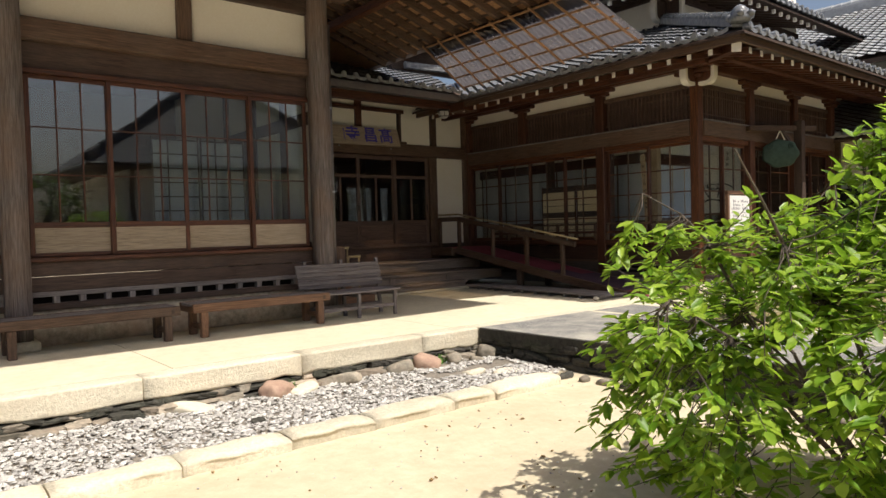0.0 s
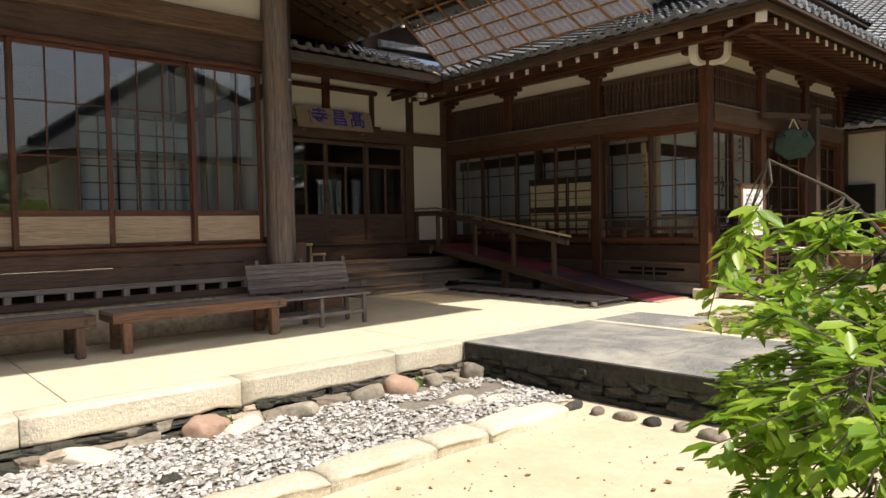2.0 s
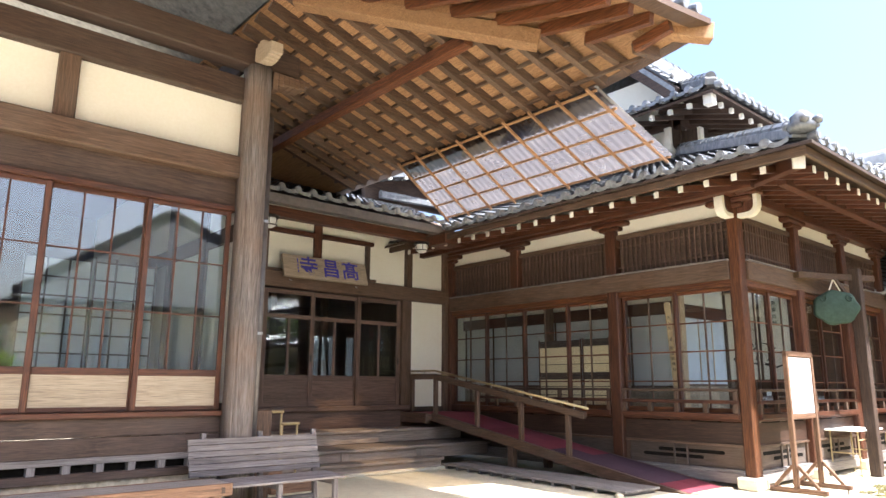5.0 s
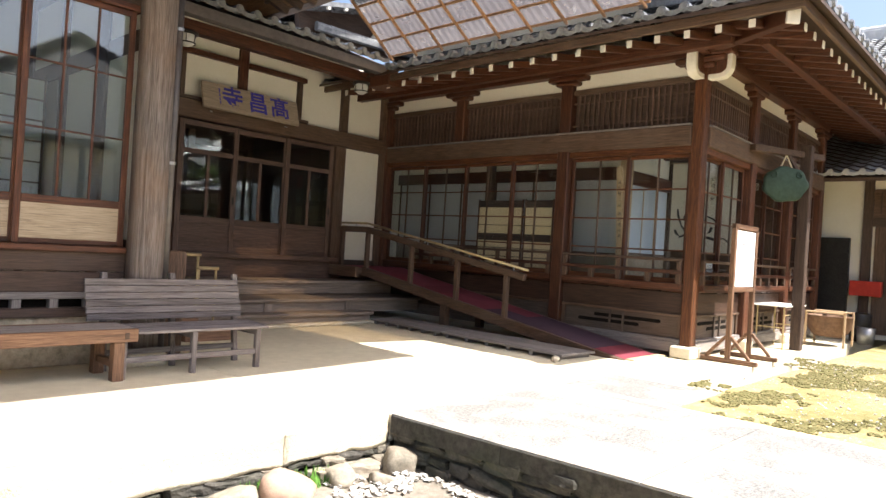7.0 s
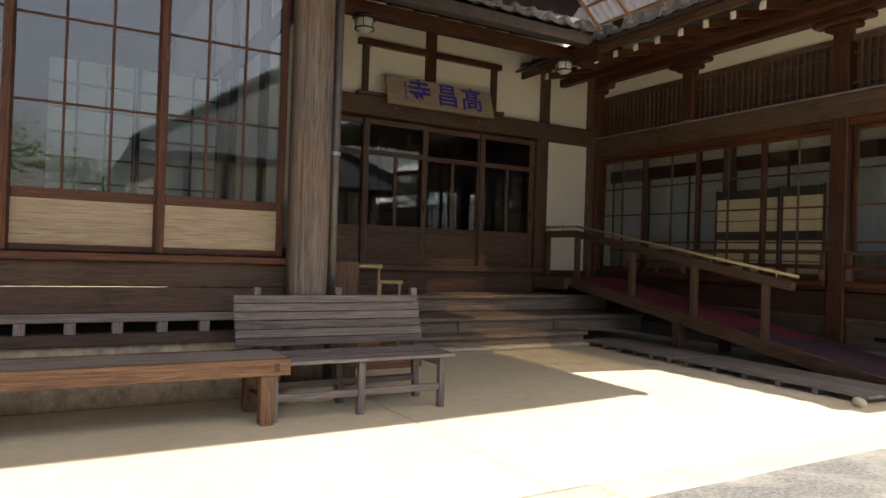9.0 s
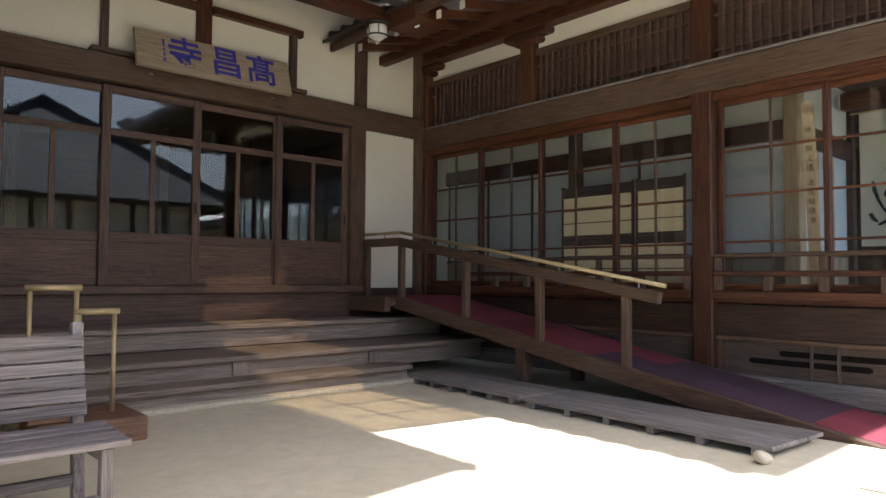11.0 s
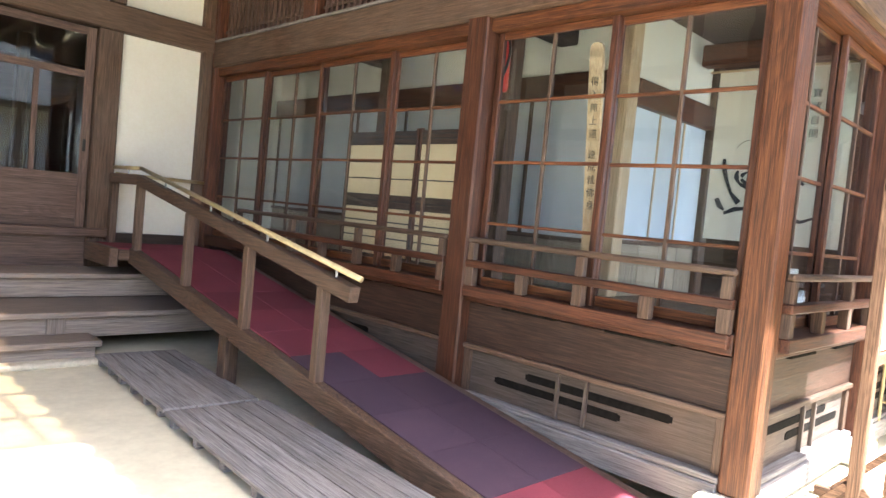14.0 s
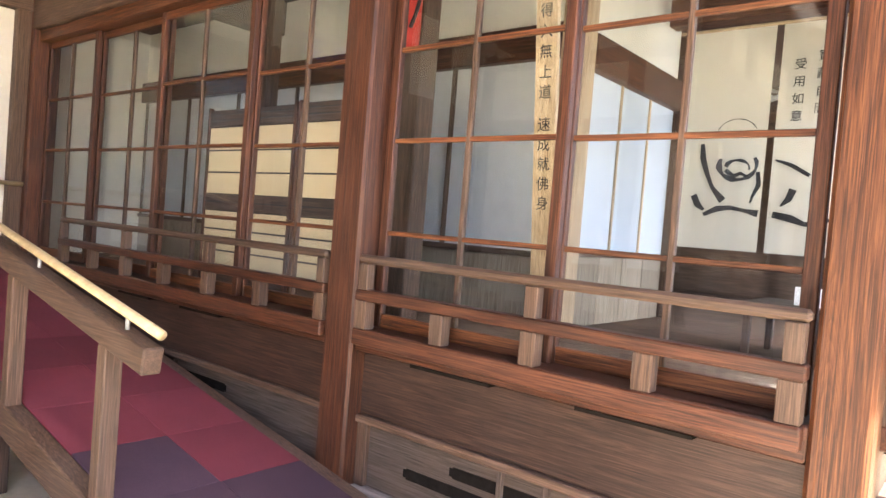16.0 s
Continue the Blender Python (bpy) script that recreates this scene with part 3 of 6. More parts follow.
part("eave_beam", box(-9, 5.9, HY - 0.2, HY + 0.05, 5.02, 5.32, 0.014), W("dark", "x"), hall)
part("eave_beam", box(5.25, 5.5, 8.87, 14, 5.02, 5.32, 0.014), W("dark", "y"), hall)
for x0 in (3.34, -0.4, -3):
    part("stud", box(x0, x0 + 0.19, HY - 0.06, HY + 0.1, 3.917, 4.6, 0.01), W("brown", "z"), hall)
for px0 in (5.25, 1.22, -2.7):
    bm = box(px0, px0 + 0.26, 8.5, 8.79, 0.12, 5.02, 0)
    bmesh.ops.subdivide_edges(bm, edges=[e for e in bm.edges if abs(e.verts[0].co.z - e.verts[1].co.z) > 1], cuts=20)
    bmesh.ops.bevel(bm, geom=[e for e in bm.edges if abs(e.verts[0].co.z - e.verts[1].co.z) > 0.1], offset=0.035, segments=3, affect="EDGES")
    for v in bm.verts:
        k = noise.noise(v.co * Vector((3, 3, 0.9)) + Vector((px0, 0, 0)))
        v.co.x += 0.01 * k
        v.co.y += 0.008 * k
    part("pillar", bm, W("pillar", "z"), hall, "silver-grey weathered round-edged pillar", True)
    part("pillar_stone", box(px0 - 0.06, px0 + 0.32, 8.44, 8.86, 0, 0.12, 0.02), granite, hall)
    # carved bracket nose over the pillar
    bm = bmesh.new()
    for i in range(8):
        t = i / 7
        box(px0 + 0.05, px0 + 0.21, 8.58 - 0.05 * (i + 1), 8.58 - 0.05 * i + 0.001, 5.06 - 0.05 * math.sin(t * 3.1), 5.24 + 0.05 * math.sin(t * 5), 0.01, bm)
    part("carved_nose", bm, W("plaque", "y"), hall, "pale carved beam nose")
    bm = bmesh.new()
    for i in range(7):
        t = i / 6
        box(px0 + 0.27 + 0.07 * i, px0 + 0.34 + 0.07 * i, 8.52, 8.77, 4.78 + 0.16 * t + 0.03 * math.sin(t * 6), 5.0, 0.01, bm)
    part("carved_arm", bm, W("brown", "x"), hall, "scroll-cut bracket arm")
# side wall of the hall towards the entrance
part("side_wall", box(5.3, 5.42, 8.8, 12.1, 0.5, 5.02, 0), plaster, hall)
part("side_plinth", box(5.2, 5.46, 8.8, 12.1, 0, 0.5, 0.01), stone_mix, hall)
for y0 in (9.55, 10.7, 11.9):
    part("side_post", box(5.26, 5.48, y0, y0 + 0.2, 0.1, 5.02, 0.01), W("dark", "z"), hall)
for z0 in (0.95, 2.95, 3.9):
    part("side_rail", box(5.28, 5.47, 8.85, 12.1, z0, z0 + 0.2, 0.008), W("dark", "y"), hall)

# sliding window sashes of the hall


def hall_sash(x0, x1, y):
    w = thing("window_1", ((x0 + x1) / 2, y, 1.08), "tall timber sash with nine panes over a pale panel", "window", "sashes of the main hall", "structure")
    st = 0.055
    for a in (x0, x1 - st):
        part("stile", box(a, a + st, y - 0.018, y + 0.018, 1.08, 3.28, 0.004), W("red", "z"), w)
    for z0, z1 in ((1.08, 1.125), (1.43, 1.5), (3.23, 3.28)):
        part("sash_rail", box(x0 + st, x1 - st, y - 0.016, y + 0.016, z0, z1, 0.004), W("red", "x"), w)
    part("panel", box(x0 + st, x1 - st, y - 0.004, y + 0.006, 1.125, 1.43, 0), W("plaque", "x"), w, "pale wood panel")
    part("pane", box(x0 + st, x1 - st, y - 0.002, y + 0.002, 1.5, 3.23, 0), hall_glass, w).visible_shadow = False
    for k in (1, 2):
        xm = x0 + st + (x1 - x0 - 2 * st) * k / 3
        part("muntin", box(xm - 0.009, xm + 0.009, y - 0.012, y + 0.012, 1.5, 3.23, 0.002), W("red", "z"), w)
        zm = 1.5 + 1.73 * k / 3
        part("muntin", box(x0 + st, x1 - st, y - 0.011, y + 0.011, zm - 0.008, zm + 0.008, 0.002), W("red", "x"), w)


for i, (x0, x1) in enumerate(((1.53, 2.48), (2.43, 3.42), (3.38, 4.36), (4.32, 5.24), (-2.42, -1.5), (-1.54, -0.6), (-0.64, 0.32), (0.28, 1.28))):
    hall_sash(x0, x1, HY + (0.03 if i % 2 else 0.075))

# inside the hall: floor, back wall, inner screens
inner = thing("hall_interior", (0, 12, 1.0), "dim matted interior of the main hall", "interior", kind="structure")
part("floor_boards", box(-9, 5.29, 8.97, 15, 0.9, 1.0, 0), W("dark", "x"), inner)
part("back_wall", box(-9, 5.3, 14.9, 15.0, 1.0, 4.8, 0), W("brown", "x"), inner)
part("ceiling", box(-9, 5.29, 8.97, 15, 4.3, 4.4, 0), W("dark", "x"), inner)
part("end_wall", box(5.3, 5.31, 12.1, 15, 0, 4.8, 0), plaster, inner)
part("end_wall", box(-9.1, -9, 8.9, 15, 0, 4.8, 0), plaster, inner)
for x0 in (-2.0, -0.9, 3.6, 4.4):
    s = thing("shoji_screen", (x0 + 0.4, 11.0, 1.0), "white paper screen with a fine timber grid", "screen", "paper screens inside the hall")
    part("paper", box(x0, x0 + 0.78, 11.0, 11.004, 1.06, 2.9, 0), paper, s)
    for k in range(4):
        part("slat", box(x0 + k * 0.25, x0 + k * 0.25 + 0.02, 10.98, 11.0, 1.0, 2.95, 0), W("brown", "z"), s)
    for k in range(9):
        part("slat", box(x0, x0 + 0.77, 10.982, 10.998, 1.0 + 0.235 * k, 1.02 + 0.235 * k, 0), W("brown", "x"), s)

# hall roof with exposed rafters
EX, SY, EZ = 8.84, 4.93, 4.9
hroof = thing("hall_roof", (2, 9, 5), "deep eaves of the main hall with exposed rafters and boards", "roof", kind="structure")
SL = 0.33


def hz(d):
    return EZ + SL * d


def lift(t):
    return 0.3 * max(0.0, t) ** 2.2


# boarding: one sheet on each side, bowed up towards the corner
def hall_surface(off):
    bm = bmesh.new()
    n = 14
    grid_e, grid_s = [], []
    for i in range(n + 1):
        y = SY + (15 - SY) * (i / n) ** 1.6
        k = lift(1 - (y - SY) / 4.0)
        row = []
        for j in range(9):
            d = 3.3 * j / 8
            x = EX - d
            row.append(bm.verts.new((x, max(y, SY + d), hz(d) + off + k * (1 - d / 3.3))))
        grid_e.append(row)
    for a, b in zip(grid_e, grid_e[1:]):
        for j in range(8):
            vs = [a[j], a[j + 1], b[j + 1], b[j]]
            if len({tuple(round(c, 3) for c in v.co) for v in vs}) > 2:
                bm.faces.new(vs)
    for i in range(n + 1):
        x = EX - (EX + 9) * (i / n) ** 1.6
        k = lift(1 - (EX - x) / 4.0)
        row = []
        for j in range(9):
            d = 3.9 * j / 8
            row.append(bm.verts.new((min(x, EX - d), SY + d, hz(d) + off + k * (1 - d / 3.9))))
        grid_s.append(row)
    for a, b in zip(grid_s, grid_s[1:]):
        for j in range(8):
            vs = [a[j], b[j], b[j + 1], a[j + 1]]
            if len({tuple(round(c, 3) for c in v.co) for v in vs}) > 2:
                bm.faces.new(vs)
    bmesh.ops.remove_doubles(bm, verts=bm.verts, dist=0.002)
    return bm


part("eave_boarding", hall_surface(0.06), W("board", "y"), hroof, "orange-brown eave boards")
y = SY + 0.5
while y < 11.9:
    k = lift(1 - (y - SY) / 4.0)
    d = min(3.3, y - SY)
    part("rafter", beam((EX - 0.05, y, hz(0.05) + k), (EX - d, y, hz(d)), 0.085, 0.13, 0.004), W("brown", "x"), hroof)
    y += 0.37
x = EX - 0.5
while x > -5:
    k = lift(1 - (EX - x) / 4.0)
    d = min(3.9, EX - x)
    part("rafter", beam((x, SY + 0.05, hz(0.05) + k), (x, SY + d, hz(d)), 0.085, 0.13, 0.004), W("orange", "y"), hroof)
    x -= 0.37
for j in range(1, 11):
    d = 3.2 * j / 11
    part("batten", box(EX - d - 0.02, EX - d + 0.02, SY + d + 0.25, 12, hz(d) + 0.02, hz(d) + 0.062, 0), W("brown", "y"), hroof)
for k in range(2):
    part("hip_rafter", beam((EX + 0.1 - 1.35 * k, SY - 0.1 + 1.35 * k, EZ + 0.3 - 0.02 * k), (EX - 3.25, SY + 3.25, hz(3.25) - 0.1 - 0.06 * k), 0.16 + 0.03 * k, 0.2, 0.008), W("board", "x"), hroof, "heavy corner rafter")
part("purlin", box(EX - 1.75, EX - 1.6, 6.9, 12, hz(1.7) - 0.2, hz(1.7) - 0.05, 0.008), W("orange", "y"), hroof)
bm = bmesh.new()
n = 16
for side in (0, 1):
    prev = None
    for i in range(n + 1):
        t = i / n
        if side == 0:
            c = Vector((EX + 0.03, SY + (14 - SY) * t ** 1.5, 0))
            k = lift(1 - (c.y - SY) / 4.0)
        else:
            c = Vector((EX - (EX + 9) * t ** 1.5, SY - 0.03, 0))
            k = lift(1 - (EX - c.x) / 4.0)
        c.z = EZ + k
        q = [bm.verts.new(c + Vector(o)) for o in (((-0.06, 0, 0.06), (0.12, 0, 0.06), (0.12, 0, 0.13), (-0.06, 0, 0.13)) if side == 0 else ((0, 0.06, 0.06), (0, -0.12, 0.06), (0, -0.12, 0.13), (0, 0.06, 0.13)))]
        if prev:
            for a in range(4):
                bm.faces.new((prev[a], prev[(a + 1) % 4], q[(a + 1) % 4], q[a]))
        prev = q
part("eave_edge", bm, W("brown", "y"), hroof)
part("roof_skin", hall_surface(0.2), tile_mat, hroof)
bm = bmesh.new()
slab([(EX - 3.3, SY + 3.3, hz(3.3) + 0.2), (EX - 3.3, 15, hz(3.3) + 0.2), (2.0, 15, 8.0), (2.0, 10, 8.0)], 0.1, bm)
slab([(-9, SY + 3.9, hz(3.9) + 0.2), (EX - 3.9, SY + 3.9, hz(3.9) + 0.2), (2.0, 10, 8.0), (-9, 10, 8.0)], 0.1, bm)
slab([(-9, 10, 8.0), (2, 10, 8.0), (2, 15, 8.0), (-9, 15, 8.0)], 0.1, bm)
part("upper_slope", bm, tile_mat, hroof)
y = SY + 0.2
first = None
while y < 12:
    k = lift(1 - (y - SY) / 4.0)
    at = Vector((EX + 0.05, y, EZ + 0.22 + k))
    if first is None:
        first = part("eave_tile", rod(at - Vector((0.3, 0, -0.1)), at + Vector((0.08, 0, 0)), 0.055, 0.06, 10), tile_mat, hroof)
        o = at
    else:
        share(first, "eave_tile", at - o, hroof)
    y += 0.27
x = EX - 0.2
first = None
while x > -4:
    k = lift(1 - (EX - x) / 4.0)
    at = Vector((x, SY - 0.05, EZ + 0.22 + k))
    if first is None:
        first = part("eave_tile", rod(at - Vector((0, -0.3, -0.1)), at + Vector((0, -0.08, 0)), 0.055, 0.06, 10), tile_mat, hroof)
        o = at
    else:
        share(first, "eave_tile", at - o, hroof)
    x -= 0.27

# ---- entrance between the halls ----
EY = 12.19
ent = thing("entrance_wall", (8.4, EY, 0), "cream plaster and timber wall over the entrance doors", "wall", kind="structure")
part("head_beam", box(5.42, 11.55, EY - 0.09, EY + 0.1, 3.0, 3.27, 0.012), W("brown", "x"), ent)
part("plaster_panel", box(5.42, 11.6, EY + 0.03, EY + 0.1, 3.272, 4.72, 0), plaster, ent)
part("plaster_panel", box(10.5, 11.36, EY + 0.01, EY + 0.1, 0.95, 2.998, 0), plaster, ent, "white plaster panel beside the doors")
for x0, x1, z0, z1 in ((6.2, 6.42, 0.2, 4.4), (10.26, 10.49, 0.0, 2.998), (11.34, 11.5, 0.0, 4.4), (10.36, 10.5, 3.272, 4.4)):
    part("post", box(x0, x1, EY - 0.07, EY + 0.1, z0, z1, 0.01), W("brown" if x0 > 10 else "dark", "z"), ent)
part("king_stud", box(8.27, 8.43, EY - 0.03, EY + 0.08, 3.272, 4.4, 0.01), W("red", "z"), ent)
for x0, x1, z0, z1 in ((7.3, 7.37, 3.272, 4.02), (9.4, 9.48, 3.272, 4.02)):
    part("niche_post", box(x0, x1, EY - 0.05, EY + 0.06, z0, z1, 0.006), W("dark", "z"), ent)
part("niche_rail", box(7.22, 8.268, EY - 0.055, EY + 0.06, 3.97, 4.05, 0.006), W("red", "x"), ent)
part("niche_rail", box(8.432, 9.56, EY - 0.055, EY + 0.06, 3.97, 4.05, 0.006), W("red", "x"), ent)
part("niche_sill", box(7.2, 9.58, EY - 0.12, EY + 0.03, 3.272, 3.32, 0.006), W("brown", "x"), ent)
part("door_sill", box(6.42, 10.5, EY - 0.12, EY + 0.12, 0.9, 0.985, 0.008), W("door", "x"), ent)
part("riser_board", box(6.42, 10.5, EY - 0.05, EY + 0.09, 0.0, 0.9, 0.006), W("door", "x"), ent)
part("left_panel", box(5.42, 6.198, EY, EY + 0.1, 0.5, 3.0, 0), W("dark", "z"), ent)


def entrance_door(x0, x1, y):
    d = thing("door_1", ((x0 + x1) / 2, y, 0.985), "timber sliding door, glazed over a sunk panel, shut", "door", "sliding doors of the entrance", "structure")
    st = 0.085
    for a in (x0, x1 - st):
        part("stile", box(a, a + st, y - 0.02, y + 0.02, 0.985, 2.98, 0.005), W("door", "z"), d)
    for z0, z1 in ((0.985, 1.07), (1.42, 1.52), (2.48, 2.55), (2.9, 2.98)):
        part("door_rail", box(x0 + st, x1 - st, y - 0.018, y + 0.018, z0, z1, 0.004), W("door", "x"), d)
    part("panel", box(x0 + st, x1 - st, y - 0.004, y + 0.008, 1.07, 1.42, 0), W("door", "x"), d)
    for z0, z1 in ((1.52, 2.48), (2.55, 2.9)):
        part("pane", box(x0 + st, x1 - st, y - 0.002, y + 0.002, z0, z1, 0), entrance_glass, d).visible_shadow = False
    xm = (x0 + x1) / 2
    part("muntin", box(xm - 0.025, xm + 0.025, y - 0.015, y + 0.015, 1.52, 2.48, 0.003), W("door", "z"), d)
    part("pull", box(x1 - 0.065, x1 - 0.035, y - 0.023, y - 0.019, 1.75, 1.87, 0.001), black_wood, d, "dark recessed finger pull")


for i, (x0, x1) in enumerate(((6.43, 7.42), (7.34, 8.34), (8.27, 9.31), (9.24, 10.25))):
    entrance_door(x0, x1, EY + (0.0 if i in (1, 3) else 0.045))
room = thing("entrance_room", (8.4, 14, 0.95), "dim room behind the entrance doors", "interior", kind="structure")
part("floor_boards", box(5.42, 11.5, EY + 0.13, 17, 0.85, 0.94, 0), W("dark", "y"), room)
part("back_wall", box(5.42, 11.6, 17, 17.1, 0.9, 3.6, 0), W("dark", "x"), room)
part("ceiling", box(5.42, 11.6, EY + 0.12, 17, 3.3, 3.36, 0), W("dark", "x"), room)
part("side_wall", box(5.32, 5.42, EY + 0.1, 17, 0.5, 3.6, 0), W("dark", "y"), room)
part("side_wall", box(11.5, 11.56, EY + 0.12, 17, 0.5, 3.6, 0), W("dark", "y"), room)
for x0 in (7.0, 8.9, 10.2):
    part("inner_post", box(x0, x0 + 0.14, 15.0, 15.14, 0.94, 3.3, 0.01), W("brown", "z"), room)

# timber steps before the doors
steps = thing("steps", (8.3, 11.2, 0), "broad worn timber steps up to the entrance", "steps", kind="structure")
for x0, x1, y0, y1, z1 in ((6.35, 9.93, 10.47, 10.85, 0.185), (5.6, 11.3, 10.75, 11.6, 0.37), (5.5, 11.3, 11.48, 12.12, 0.6)):
    part("tread", box(x0, x1, y0, y1, z1 - 0.05, z1, 0.008), W("step", "x"), steps)
    part("riser", box(x0 + 0.03, x1 - 0.03, y0 + 0.06, y0 + 0.09, max(0, z1 - 0.22), z1 - 0.05, 0.003), W("step", "x"), steps)
for x0 in (6.45, 8.1, 9.6):
    part("block", box(x0, x0 + 0.14, 10.6, 10.8, 0.0, 0.135, 0.005), W("step", "z"), steps)
    part("block", box(x0, x0 + 0.14, 10.79, 10.84, 0.185, 0.32, 0.005), W("step", "z"), steps)
part("base_stone", box(6.3, 9.96, 10.4, 10.62, 0, 0.045, 0.012), granite, steps)

# entrance roof
eroof = thing("entrance_roof", (8, 11.3, 4.1), "low tiled roof over the entrance with a grey gutter", "roof", kind="structure")
part("roof_boarding", slab([(5.3, 10.62, 4.16), (10.2, 10.62, 4.16), (13.4, 18.6, 7.2), (5.3, 18.6, 7.2)], 0.05), W("brown", "y"), eroof)
part("tile_field", tile_field((5.3, 10.58, 4.22), (1, 0, 0), (0, 1, 0.38), 8.1, 8.4, lambda u, v: 5.3 + u < 10.0 + 0.42 * v), tile_mat, eroof)
eave_tiles(eroof, (5.3, 10.6, 4.26), (1, 0, 0), 4.75, tile_mat)
part("fascia", box(5.45, 10.05, 10.56, 10.6, 4.02, 4.16, 0.004), gutter_mat, eroof, "grey box gutter")
part("fascia_soffit", box(5.45, 10.05, 10.604, 10.72, 4.02, 4.04, 0.002), gutter_mat, eroof)
spots = [(5.55 + 0.42 * i, 0, 0) for i in range(11)]
row_of("rafter", beam((5.55, 10.74, 4.08), (5.55, 12.2, 4.62), 0.06, 0.08, 0.003), W("red", "y"), eroof, spots)
part("eave_beam", box(5.45, 10.5, 10.95, 11.12, 3.92, 4.08, 0.008), W("red", "x"), eroof)
part("corner_block", box(9.95, 10.42, 10.5, 11.0, 3.86, 4.1, 0.01), W("red", "x"), eroof)

# dark gable end that stands over the entrance roof
rear = thing("rear_gable", (9.9, 13, 4.8), "dark tiled gable end behind the entrance roof", "roof", kind="structure")
part("gable_board", plate([(10.2, 13.5, 5.35), (13.3, 13.5, 5.35), (13.3, 13.5, 6.35), (12.6, 13.5, 6.3), (10.15, 13.5, 5.74)], (0, 0.12, 0)), W("dark", "x"), rear)
part("gable_plaster", plate([(11.9, 13.42, 5.5), (13.1, 13.42, 5.5), (12.95, 13.42, 5.78), (12.15, 13.42, 5.86)], (0, 0.03, 0)), plaster, rear, "white plaster in the gable")
part("verge_slope", slab([(10.0, 12.95, 5.74), (12.7, 12.95, 6.36), (12.7, 15.0, 6.36), (10.0, 15.0, 5.74)], 0.09), tile_mat, rear)
ridge(rear, (10.5, 13.3, 5.42), (13.1, 13.3, 5.5), tile_mat, 0.07, 0.1)
for i in range(5):
    part("rafter_end", box(10.5 + 0.42 * i, 10.57 + 0.42 * i, 12.96, 13.02, 5.72 + 0.096 * i, 5.79 + 0.096 * i, 0.004), white_paint, rear, "white-painted rafter end")

# ---- the east hall ----
XE, YS = 11.56, 6.02
east = thing("east_wall", (XE, 9, 0), "red-brown timber and glass front of the east hall", "wall", kind="structure")
south = thing("south_wall", (14, YS, 0), "timber and glass gable front of the east hall", "wall", kind="structure")


def fb(face, u0, u1, w0, w1, z0, z1, bev=0.004, bm=None):
    """A box on a front: u along it, w outwards from it."""
    if face == "w":
        return box(XE - w1, XE - w0, u0, u1, z0, z1, bev, bm)
    return box(u0, u1, YS - w1, YS - w0, z0, z1, bev, bm)


